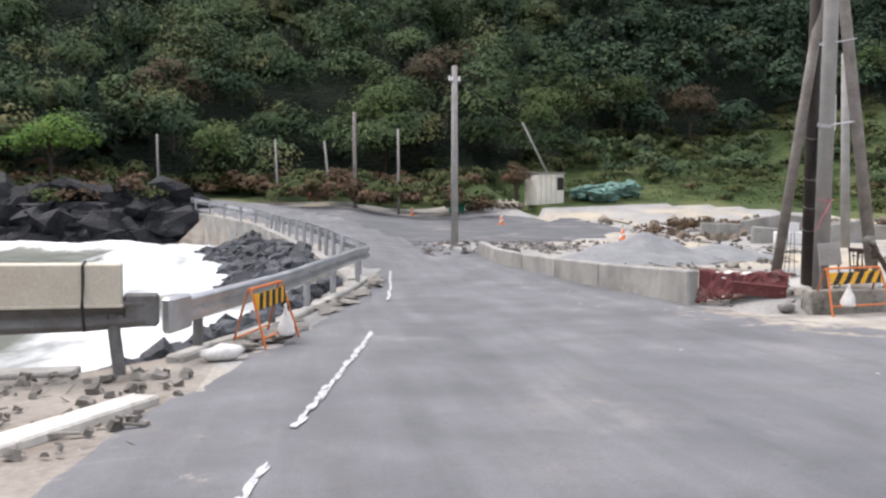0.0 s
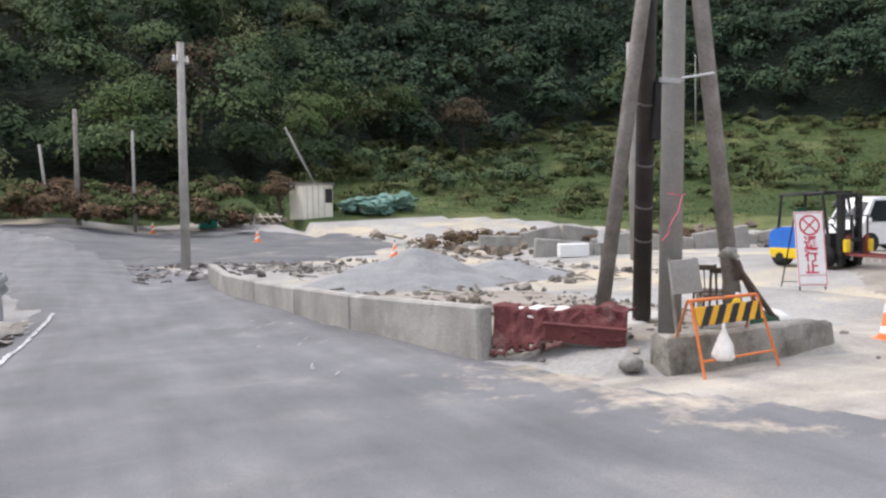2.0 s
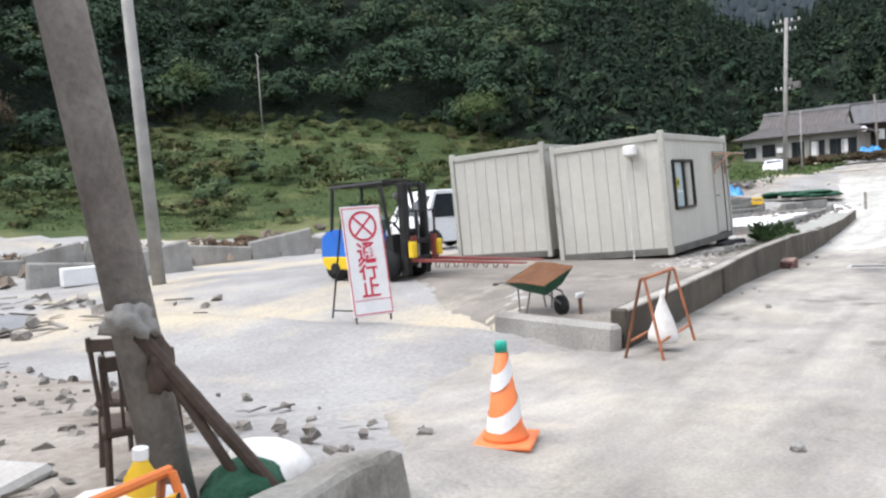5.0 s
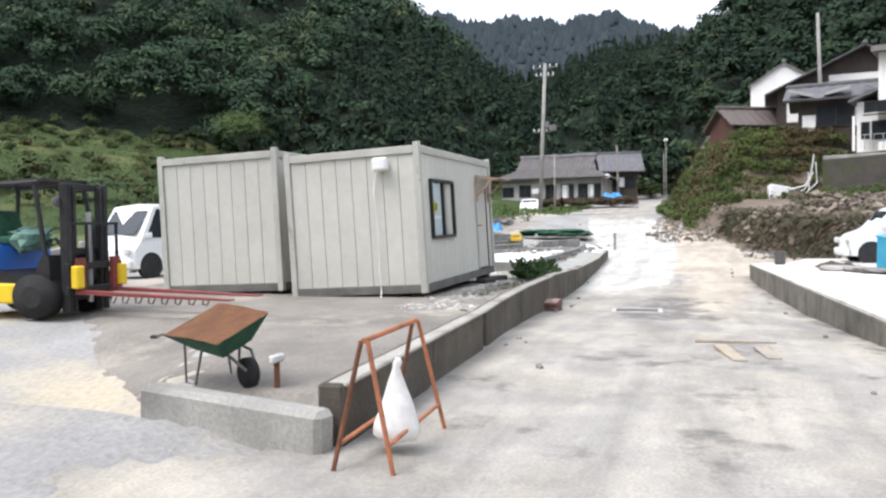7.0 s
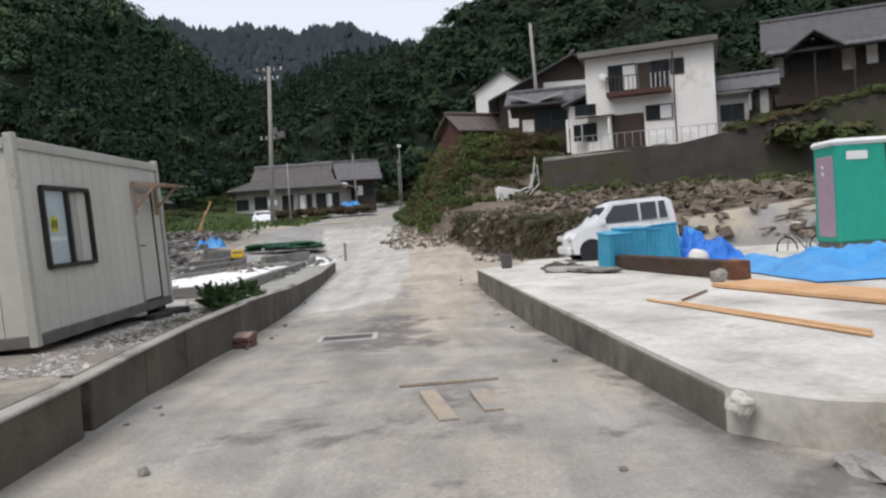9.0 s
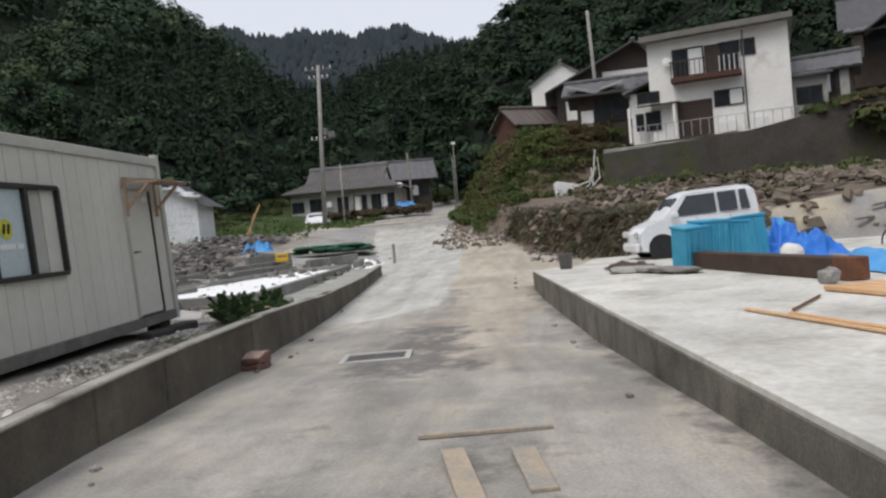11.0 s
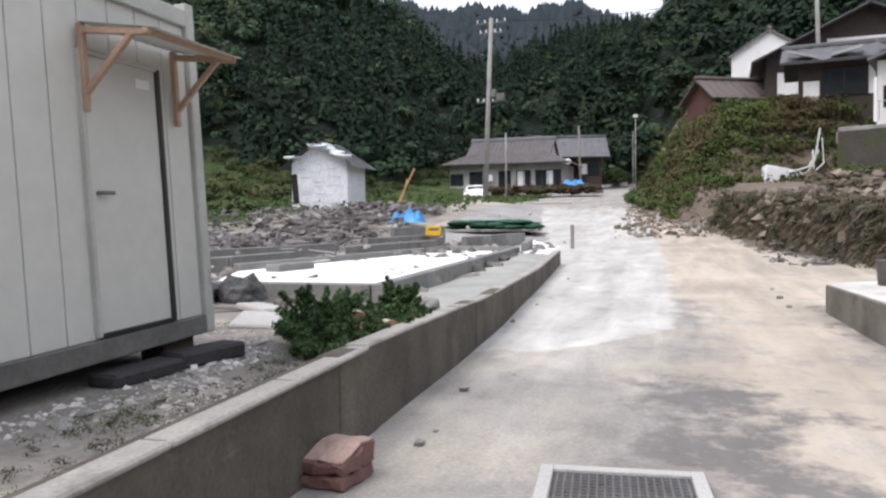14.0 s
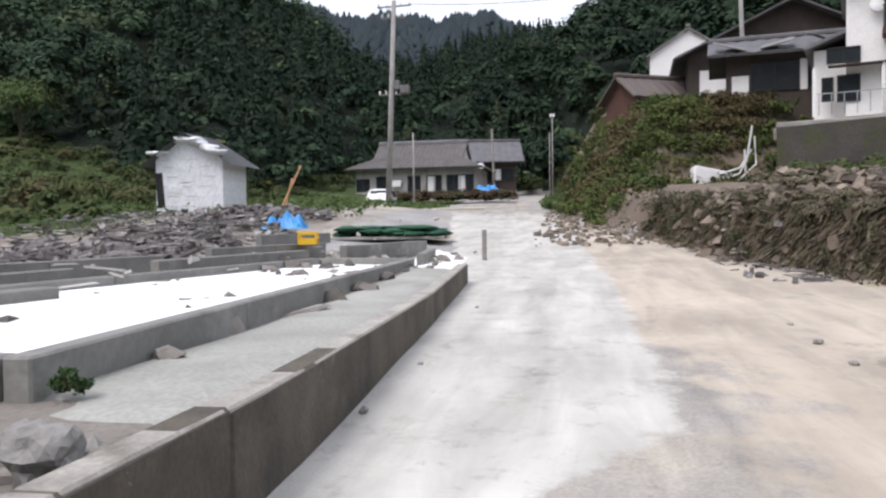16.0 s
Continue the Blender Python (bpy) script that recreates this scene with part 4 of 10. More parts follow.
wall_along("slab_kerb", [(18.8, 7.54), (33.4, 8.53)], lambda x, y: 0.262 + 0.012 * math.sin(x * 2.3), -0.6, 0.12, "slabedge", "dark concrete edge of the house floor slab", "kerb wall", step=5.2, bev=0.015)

# ---- woods ----
def leaf_mesh(name, c, out, size, m, rng, flat=0.27):
    """Many small leaf sprays, each a folded kite, round the points c facing roughly along out."""
    n = len(c)
    nor = out + flat * rng.normal(size=(n, 3))
    nor /= np.linalg.norm(nor, axis=1, keepdims=True) + 1e-9
    u = np.cross(nor, rng.normal(size=(n, 3)))
    u /= np.linalg.norm(u, axis=1, keepdims=True) + 1e-9
    v = np.cross(nor, u)
    s = size[:, None]
    a, b = u * s, v * s * rng.uniform(0.45, 0.8, (n, 1))
    co = np.stack([c - a, c + b * 0.9 + a * 0.1, c + a, c - b + a * 0.15], 1)
    co[:, 1] -= nor * s * 0.25
    co[:, 3] -= nor * s * 0.25
    return raw_mesh(name, co.reshape(-1, 3), 4, np.arange(4 * n), [m])


def crowns(pos, radius, height, rng, clumps, leaves, size, cedar=False):
    """Leaf places for many crowns at once: pos (t, 3) is the foot of each tree."""
    t = len(pos)
    if cedar:
        h = rng.uniform(0.05, 1, (t, clumps * leaves)) ** 1.25
        ang = rng.uniform(0, 2 * np.pi, h.shape)
        tier = 0.75 + 0.35 * np.abs(np.sin(h * 26 + pos[:, :1]))
        r = radius[:, None] * (1 - h) ** 0.85 * tier * rng.uniform(0.55, 1.05, h.shape)
        c = np.stack([r * np.cos(ang), r * np.sin(ang), height[:, None] * (0.12 + 0.88 * h)], -1)
        out = np.stack([np.cos(ang), np.sin(ang), 0.5 + 0 * ang], -1)
        sz = size * rng.uniform(0.6, 1.25, h.shape) * (1.15 - 0.6 * h)
    else:
        d = rng.normal(size=(t, clumps, 3))
        d /= np.linalg.norm(d, axis=2, keepdims=True)
        d[..., 2] = np.abs(d[..., 2]) * 1.05 - 0.4
        k = d * rng.uniform(0.35, 0.8, (t, clumps, 1)) * np.stack([radius, radius, height * 0.45], -1)[:, None]
        k[..., 2] += height[:, None] * 0.58
        rc = radius[:, None] * rng.uniform(0.28, 0.52, (t, clumps))
        e = rng.normal(size=(t, clumps, leaves, 3))
        e /= np.linalg.norm(e, axis=3, keepdims=True)
        e[..., 2] = np.where(e[..., 2] < -0.3, -e[..., 2], e[..., 2])
        c = k[:, :, None] + e * rc[..., None, None] * rng.uniform(0.8, 1.12, e.shape[:3] + (1,)) * np.array([1, 1, 0.75])
        mid = k / np.stack([radius, radius, height * 0.45], -1)[:, None]
        mid[..., 2] -= height[:, None] * 0.5 / (height[:, None] * 0.45)
        e = 0.55 * e + 0.75 * mid[:, :, None] + np.array([0, 0, 0.2])
        c, out = c.reshape(t, -1, 3), e.reshape(t, -1, 3)
        out = out / (np.linalg.norm(out, axis=2, keepdims=True) + 1e-6)
        sz = size * rng.uniform(0.55, 1.3, c.shape[:2])
    return (c + pos[:, None]).reshape(-1, 3), out.reshape(-1, 3), sz.ravel()


def scatter(rng, x0, x1, y0, y1, gap, test):
    """Places spread evenly with some disorder, kept where test(x, y) holds."""
    gx, gy = np.meshgrid(np.arange(x0, x1, gap), np.arange(y0, y1, gap))
    x = gx.ravel() + rng.uniform(-0.45, 0.45, gx.size) * gap
    y = gy.ravel() + rng.uniform(-0.45, 0.45, gx.size) * gap
    keep = test(x, y)
    return x[keep], y[keep]


def woods(name, seed, gap, near, deep, clumps, leaves, size, m, label, cedar=False, share_of=1.0, r=(2.6, 4.8), h=(6, 11), zone=None):
    rng = np.random.default_rng(seed)

    def test(x, y):
        o = outside(FLOOR, x, y)
        ok = (o > near) & (o < deep) & (rng.uniform(size=x.shape) < share_of) & (y > -70) & (x < 330)
        if zone:
            ok &= zone(x, y)
        return ok

    x, y = scatter(rng, -75, 330, -70, 260, gap, test)
    pos = np.stack([x, y, land(x, y) - 0.8], -1)
    rad, hei = rng.uniform(*r, len(x)), rng.uniform(*h, len(x))
    c, out, sz = crowns(pos, rad, hei, rng, clumps, leaves, size, cedar)
    me = leaf_mesh(name, c, out, sz, m, rng)
    return tagged(new(name, me), label, "trees", kind="stuff")


def valley(x, y):
    return (x > 84) & (y < 60)


woods("forest_edge", 1, 5.2, 0.5, 28, 20, 84, 0.18, "leaf_dark", "dense dark green broadleaf wood at the hill foot", r=(2.6, 5.2), h=(5, 13), zone=lambda x, y: ~valley(x, y) & (y > 20) & (x < 28))
# from x = 28 on the wood takes the shade-darkened leaf
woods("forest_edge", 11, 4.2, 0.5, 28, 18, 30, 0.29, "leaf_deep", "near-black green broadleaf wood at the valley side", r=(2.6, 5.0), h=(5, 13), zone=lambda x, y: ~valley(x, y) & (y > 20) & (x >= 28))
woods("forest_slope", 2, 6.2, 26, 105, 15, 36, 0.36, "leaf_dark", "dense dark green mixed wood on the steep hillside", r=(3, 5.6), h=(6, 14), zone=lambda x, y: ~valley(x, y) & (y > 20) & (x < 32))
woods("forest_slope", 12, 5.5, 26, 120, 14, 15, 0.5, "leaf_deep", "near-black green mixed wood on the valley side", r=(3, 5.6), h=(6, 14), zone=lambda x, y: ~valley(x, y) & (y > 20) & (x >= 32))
woods("forest_cedars", 3, 7.5, 6, 100, 14, 20, 0.43, "leaf_cedar", "tall dark cedars among the hillside wood", True, 0.7, (1.8, 2.8), (9, 14), lambda x, y: (x < 84) & (y > 20))
woods("valley_cedars", 4, 4.6, 0.5, 130, 14, 20, 0.42, "leaf_cedar", "dark cedar plantation closing the valley head", True, 0.9, (1.7, 2.6), (7, 11), lambda x, y: valley(x, y) & (y > 14))
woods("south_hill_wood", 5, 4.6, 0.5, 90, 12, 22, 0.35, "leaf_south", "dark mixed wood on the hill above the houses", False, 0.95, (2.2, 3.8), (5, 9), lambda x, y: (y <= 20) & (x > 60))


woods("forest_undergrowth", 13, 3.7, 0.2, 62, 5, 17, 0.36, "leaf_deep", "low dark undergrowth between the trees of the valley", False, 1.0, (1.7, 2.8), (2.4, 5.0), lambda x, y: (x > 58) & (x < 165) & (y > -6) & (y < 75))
woods("forest_margin", 10, 2.3, -1.8, 3.5, 8, 28, 0.16, "leaf_vine", "tangled green bushes along the wood's edge", False, 0.8, (1.0, 1.9), (1.4, 3.0), lambda x, y: (y > 20) | (x > 84))


def ridge():
    """Far conifers on the ridge, each a tapered cone."""
    rng = np.random.default_rng(6)
    x, y = scatter(rng, 330, 540, -120, 340, 4.8, lambda x, y: (np.hypot(x - 22, y - 10) > 360) & (np.hypot(x - 22, y - 10) < 514))
    n, k = len(x), 7
    z = land(x, y) - 2.0
    rad, hei = rng.uniform(2.8, 5.2, n), rng.uniform(5, 9.5, n)
    ang = np.arange(k) * 2 * np.pi / k + rng.uniform(0, 1, (n, 1))
    ring = np.stack([x[:, None] + rad[:, None] * np.cos(ang), y[:, None] + rad[:, None] * np.sin(ang), np.repeat(z[:, None], k, 1)], -1)
    tip = np.stack([x + rng.normal(size=n) * 0.3, y + rng.normal(size=n) * 0.3, z + hei], -1)
    co = np.concatenate([ring, tip[:, None]], 1).reshape(-1, 3)
    base = np.arange(n)[:, None] * (k + 1)
    i = np.arange(k)[None]
    idx = np.stack([base + i, base + (i + 1) % k, np.broadcast_to(base + k, (n, k))], -1).ravel()
    tagged(new("ridge_wood", raw_mesh("ridge_wood", co, 3, idx, ["leaf_far"], None, True)), "distant ridge wood with haze tinted into its blue-green", "trees", kind="stuff")


ridge()


def meadow():
    rng = np.random.default_rng(7)

    def test(x, y):
        q = y - 42 + 0.3 * (x - 40)
        return (outside(FLOOR, x, y) < 0) & (((q > 6) & (x > 14)) | ((x > 50) & (y > 27) & (x < 92))) & ~((x > 60) & (x < 110) & (y < 33) & (y > 12)) & ~((abs(x - 60) < 4) & (abs(y - 27.5) < 4))

    x, y = scatter(rng, 14, 100, 24, 92, 0.8, test)
    pos = np.stack([x, y, land(x, y)], -1)
    n = len(x)
    c = np.repeat(pos, 18, 0) + rng.normal(size=(18 * n, 3)) * np.array([0.4, 0.4, 0.03]) + np.array([0, 0, 0.06])
    out = np.tile(np.array([[0, -0.35, 0.9]]), (18 * n, 1))
    tagged(new("meadow_grass", leaf_mesh("meadow_grass", c, out, rng.uniform(0.04, 0.11, 18 * n), "leaf_field", rng, 0.45)), "yellow-green rough meadow grass on the slope", "grass", kind="stuff")
    x, y = scatter(rng, 58, 92, 19, 33, 0.9, lambda x, y: (outside(FLOOR, x, y) < 0) & (np.sin(x * 0.7) + np.sin(y * 0.9 + x * 0.3) > -0.9) & (y > 19.8 + 0.05 * (x - 58)))
    pos = np.stack([x, y, land(x, y)], -1)
    n = len(x)
    c = np.repeat(pos, 14, 0) + rng.normal(size=(14 * n, 3)) * np.array([0.4, 0.4, 0.1]) + np.array([0, 0, 0.16])
    tagged(new("plot_weeds", leaf_mesh("plot_weeds", c, np.tile(np.array([[-0.5, -0.2, 0.5]]), (14 * n, 1)), rng.uniform(0.06, 0.16, 14 * n), "leaf_light2", rng, 0.6)), "knee-high olive weeds on the empty plot", "weeds", kind="stuff")
    # low bushes in the field
    x, y = scatter(rng, 16, 98, 40, 92, 2.9, lambda x, y: test(x, y) & (rng.uniform(size=x.shape) < 0.3 + 0.5 * (np.sin((y + 0.3 * x) * 0.75) > 0.2)))
    hx, hy = scatter(rng, 55, 92, 31, 45, 2.3, lambda x, y: (outside(FLOOR, x, y) < 0) & (rng.uniform(size=x.shape) < 0.55) & ~((x > 60) & (x < 110) & (y < 33)))
    x, y = np.concatenate([x, hx]), np.concatenate([y, hy])
    pos = np.stack([x, y, land(x, y) - 0.3], -1)
    c, out, sz = crowns(pos, rng.uniform(0.7, 1.7, len(x)), rng.uniform(0.7, 1.7, len(x)), rng, 6, 30, 0.16)
    tagged(new("field_bushes", leaf_mesh("field_bushes", c, out, sz, "leaf_vine", rng)), "low dark bushes and terraced hedges in the meadow", "bushes", kind="stuff")
    # taller growth towards the wood
    for key, share in (("leaf_vine", 0.45), ("leaf_dark", 0.4)):
        x, y = scatter(rng, 12, 58, 40, 92, 3.0, lambda x, y: test(x, y) & (y - 42 + 0.3 * (x - 40) > 17 + 3 * np.sin(x * 0.4)) & (rng.uniform(size=x.shape) < share))
        pos = np.stack([x, y, land(x, y) - 0.3], -1)
        c, out, sz = crowns(pos, rng.uniform(1.0, 2.2, len(x)), rng.uniform(1.2, 3.2, len(x)), rng, 8, 34, 0.19)
        tagged(new("meadow_thicket", leaf_mesh("meadow_thicket", c, out, sz, key, rng)), "bushy green thicket between the meadow and the wood", "bushes", kind="stuff")


meadow()


def vine_slope():
    """The overgrown bank under the brown barn."""
    rng = np.random.default_rng(8)
    x, y = scatter(rng, 53, 92, -4, 14, 0.78, lambda x, y: (bank_y(x) - y > 0.0) & (((x > 66.6) & (y > 1.0 + 0.2 * (x - 62)) & (x < 94)) | ((x > 58) & (x <= 66.6) & (y > 8.0))) & ~((x > 79.5) & (y < 8)))
    cx, cy = scatter(rng, 65.6, 68.6, 0.5, 11, 0.45, lambda x, y: bank_y(x) - y > 0.3)
    x, y = np.concatenate([x, cx]), np.concatenate([y, cy])
    pos = np.stack([x, y, land(x, y) - 0.3], -1)
    c, out, sz = crowns(pos, rng.uniform(0.45, 0.95, len(x)), rng.uniform(0.5, 1.25, len(x)) * np.where(x > 76, 0.75, 1.0), rng, 6, 40, 0.085)
    # trailing sprays hang down the face
    c[:, 2] -= np.abs(rng.normal(size=len(c))) * 0.22
    kind = np.repeat(np.sin(x * 0.55 + 1.0) + np.sin(y * 0.9 + x * 0.35) + 0.5 * rng.normal(size=len(x)), 240)
    for key, sel, words in (("leaf_mound", kind <= 0.75, "steep bank smothered in green trailing vines"), ("leaf_rusty", kind > 0.75, "rust-brown withered vines on the steep bank")):
        tagged(new("vine_covered_bank", leaf_mesh("vine_covered_bank", c[sel], out[sel], sz[sel], key, rng, 0.5)), words, "vines", kind="stuff")


vine_slope()


def coast_scrub():
    rng = np.random.default_rng(9)
    x, y = scatter(rng, -40, 12, 49, 66, 1.7, lambda x, y: (outside(SEA, x, y) > 1.0) & (outside(np.array(ASPHALT, float), x, y) > 0.5))
    pos = np.stack([x, y, land(x, y) - 0.2], -1)
    c, out, sz = crowns(pos, rng.uniform(0.8, 1.6, len(x)), rng.uniform(1.2, 2.8, len(x)), rng, 6, 40, 0.16)
    dry = np.repeat(rng.uniform(size=len(x)) < 0.36, 6 * 40)
    tagged(new("coast_brush", leaf_mesh("coast_brush", c[dry], out[dry], sz[dry], "drygrass", rng)), "rust-brown salt-burnt brush along the far road", "brush", kind="stuff")
    tagged(new("coast_scrub", leaf_mesh("coast_scrub", c[~dry], out[~dry], sz[~dry], "leaf_vine", rng)), "olive scrub along the far road edge", "brush", kind="stuff")


coast_scrub()


# ---- guard rails on the sea side ----
def w_beam(bm, pts, h=0.16, n_seg=None):
    """A corrugated guard-rail beam along points, its face to the right of the way."""
    prof = [(0.0, -1.0), (0.06, -0.7), (0.06, -0.45), (0.0, -0.1), (0.0, 0.1), (0.06, 0.45), (0.06, 0.7), (0.0, 1.0), (-0.012, 1.0), (0.045, 0.68), (0.045, 0.47), (-0.014, 0.1), (-0.014, -0.1), (0.045, -0.47), (0.045, -0.68), (-0.012, -1.0)]
    pts = [Vector(p) for p in pts]
    rings = []
    for i, p in enumerate(pts):
        d = (pts[min(i + 1, len(pts) - 1)] - pts[max(i - 1, 0)])
        side = Vector((d.y, -d.x, 0)).normalized()
        rings.append([bm.verts.new(p + side * a + Vector((0, 0, b * h))) for a, b in prof])
    k = len(prof)
    for a, b in zip(rings, rings[1:]):
        for i in range(k):
            bm.faces.new((a[i], a[(i + 1) % k], b[(i + 1) % k], b[i]))
    bm.faces.new(rings[0][::-1])
    bm.faces.new(rings[-1])
    return bm


def smooth_line(pts, step):
    pts = [Vector(p) for p in pts]
    out = []
    for i in range(len(pts) - 1):
        p0, p1, p2, p3 = pts[max(i - 1, 0)], pts[i], pts[i + 1], pts[min(i + 2, len(pts) - 1)]
        n = max(1, int((p2 - p1).length / step))
        for k in range(n):
            t = k / n
            out.append(0.5 * ((2 * p1) + (p2 - p0) * t + (2 * p0 - 5 * p1 + 4 * p2 - p3) * t * t + (3 * p1 - p0 - 3 * p2 + p3) * t ** 3))
    return out + [pts[-1]]


def guard_rail():
    root = thing("guard_rail", "galvanised corrugated guard rail on steel posts along the sea", "guard rail")
    line = [(-1.1, 9.05, 0.69), (-0.02, 12.45, 0.67), (0.6, 15.1, 0.66), (1.3, 18, 0.66), (1.72, 20.0, 0.66), (1.1, 23, 0.79), (0.36, 28, 0.9), (-0.95, 34, 1.06), (-2.3, 41, 1.2), (-4.7, 44.5, 1.6), (-7.1, 48, 2.0)]
    pts = smooth_line(line, 0.5)
    bm = bmesh.new()
    w_beam(bm, pts)
    part("beam", bm, "steel", root, smooth=True)
    bm = bmesh.new()
    d = (pts[1] - pts[0]).normalized()
    box(bm, (0.5, 0.13, 0.4), pts[0] + d * 0.05 + Vector((0.04, -0.02, 0)), Euler((0, 0, math.atan2(d.y, d.x))).to_matrix(), 0.03)
    part("end_piece", bm, "steel", root, "square galvanised end piece")
    gone, last = 0.0, pts[0]
    nxt = 0.35
    for p in pts[1:]:
        gone += (p - last).length
        if gone >= nxt:
            bm = bmesh.new()
            g = float(land(p.x + 0.5, p.y))
            leanx = 0.06 * math.sin(p.y * 2)
            cyl(bm, (p.x - 0.06 - leanx, p.y, g - 0.4), (p.x - 0.06, p.y, p.z + 0.14), 0.062, 0.062, 10)
            part("post", bm, "oldsteel" if p.y < 13.5 else "steel", root)
            bm = bmesh.new()
            box(bm, (0.1, 0.1, 0.14), (p.x - 0.02, p.y, p.z), None, 0.01)
            part("bracket", bm, "steel", root)
            nxt = gone + (2.0 if p.y < 20 else 1.2)
        last = p
    return root


guard_rail()


def bent_rail():
    root = thing("bent_guard_rail", "bent grey guard rail piece with a pale board strapped on it", "guard rail")
    bm = bmesh.new()
    w_beam(bm, [(-5.0, 8.2, 0.78), (-3.6, 8.4, 0.75), (-1.9, 8.6, 0.74), (-1.3, 8.68, 0.77)], 0.16)
    part("beam", bm, "oldsteel", root, smooth=True)
    bm = bmesh.new()
    box(bm, (0.36, 0.12, 0.36), (-1.34, 8.68, 0.79), Euler((0, 0.03, 0.1)).to_matrix(), 0.03)
    part("end_piece", bm, "oldsteel", root)
    for x, y, dx in ((-1.62, 8.6, 0.12), (-4.2, 8.3, -0.08)):
        bm = bmesh.new()
        cyl(bm, (x + dx, y - 0.1, -0.3), (x - 0.02, y + 0.06, 0.75), 0.065, 0.065, 10)
        part("post", bm, "oldsteel", root)
    return root


bent_rail()


def strapped_board():
    root = thing("strapped_board", "long pale weathered board lying along the bent rail", "board")
    bm = bmesh.new()
    box(bm, (3.4, 0.18, 0.45), (-3.2, 8.42, 1.11), Euler((0.06, 0.02, 0.1)).to_matrix(), 0.012)
    part("plank", bm, "paleboard", root)
    bm = bmesh.new()
    box(bm, (3.42, 0.2, 0.03), (-3.2, 8.41, 0.89), Euler((0, 0.02, 0.1)).to_matrix(), 0.005)
    part("batten", bm, "paleboard", root)
    bm = bmesh.new()
    tube(bm, [(-1.86, 8.56, 1.33), (-1.86, 8.455, 1.3), (-1.86, 8.44, 1.1), (-1.87, 8.42, 0.88), (-1.87, 8.47, 0.6)], 0.016)
    part("strap", bm, "black", root, "dark strap round the board")


strapped_board()


def barrier(at, stripes, label, faded):
    """A folding site barrier: two leaning frames with a board."""
    root = thing("site_barrier", label, "barrier", at, "site barriers")
    m = "orangerust" if faded else "orange"
    w, h, d = 0.5, 0.78, 0.19 if faded else 0.24
    for sy in (-1, 1):
        for sx in (-1, 1):
            bm = bmesh.new()
            tube(bm, [(sx * (w + 0.06), sy * d, 0.0), (sx * w, sy * 0.02, h)], 0.015, 8)
            part("leg", bm, m if sy < 0 else ("rust" if faded else "orangerust"), root)
        bm = bmesh.new()
        tube(bm, [(-w - 0.045, sy * d * 0.78, 0.17), (w + 0.045, sy * d * 0.78, 0.17)], 0.014, 8)
        part("cross_bar", bm, m, root)
    bm = bmesh.new()
    tube(bm, [(-w - 0.01, 0, h), (w + 0.01, 0, h)], 0.019, 8)
    part("top_bar", bm, m, root)
    if stripes:
        y = -0.075
        bm = bmesh.new()
        box(bm, (0.98, 0.018, 0.2), (0, y, 0.62), Euler((radians(-16), 0, 0)).to_matrix(), 0.004)
        board = part("board", bm, "yellow", root, "yellow and black striped board")
        for k in range(5):
            bm = bmesh.new()
            x0 = -0.47 + k * 0.2
            o = [(x0, 0.522), (x0 + 0.1, 0.522), (x0 + 0.25, 0.718), (x0 + 0.15, 0.718)]
            o = [(min(x, 0.488), z) for x, z in o]
            prism(bm, o, -0.006, 0.0)
            for v in bm.verts:
                v.co.y += y - 0.012 + (v.co.z - 0.62) * 0.287
            part("stripe", bm, "black", board)
    return root


def hanging_bag(at, label, s=1.0):
    bm = bmesh.new()
    lathe(bm, [(0.012, 0.46), (0.026, 0.43), (0.022, 0.4), (0.055, 0.31), (0.095, 0.19), (0.13, 0.08), (0.138, 0.03), (0.11, 0.0), (0.03, -0.005)][::-1], 18)
    for v in bm.verts:
        v.co *= s
        v.co += Vector((noise.noise(v.co * 9), noise.noise(v.co * 9 + Vector((3, 1, 2))), 0)) * 0.03
    ob = finish("sandbag", bm, "bag", None, at, smooth=True)
    return tagged(ob, label, "sandbag")


b1 = pose(8.75, 10.92, lz(8.78, 10.7) + 0.005, 0, 0, 7) @ Matrix.Diagonal((1, 1, 0.92, 1))
barrier(b1, True, "orange folding barrier with a black and yellow board", False)
hanging_bag(b1 @ pose(-0.27, -0.22, 0.17), "white plastic sandbag hung on the barrier rail", 0.82)
b2 = pose(15.55, 11.7, lz(15.55, 11.6) + 0.005, 0, 0, 3)
barrier(b2, False, "rusty faded orange folding barrier without a board", True)
hanging_bag(b2 @ pose(-0.1, -0.06, 0.1), "greyish white sandbag hung on the rusty barrier", 1.12)
b3 = pose(-0.15, 10.35, lz(0.1, 10.3) - 0.03, 0, 0, 71)
b3r = barrier(b3, True, "bent orange barrier leaning on the guard rail", False)
hanging_bag(b3 @ pose(0.02, -0.27, 0.13), "white sandbag hung on the leaning barrier", 0.9)
bm = bmesh.new()
lump(bm, 0.2, (0, 0, 0.07), (1.3, 0.9, 0.5), 0.3, 3)
tagged(finish("sandbag", bm, "bag", None, pose(-0.56, 9.1, lz(-0.5, 9.0), 0, 0, 40), smooth=True), "slumped white sandbag lying by the rail post", "sandbag")


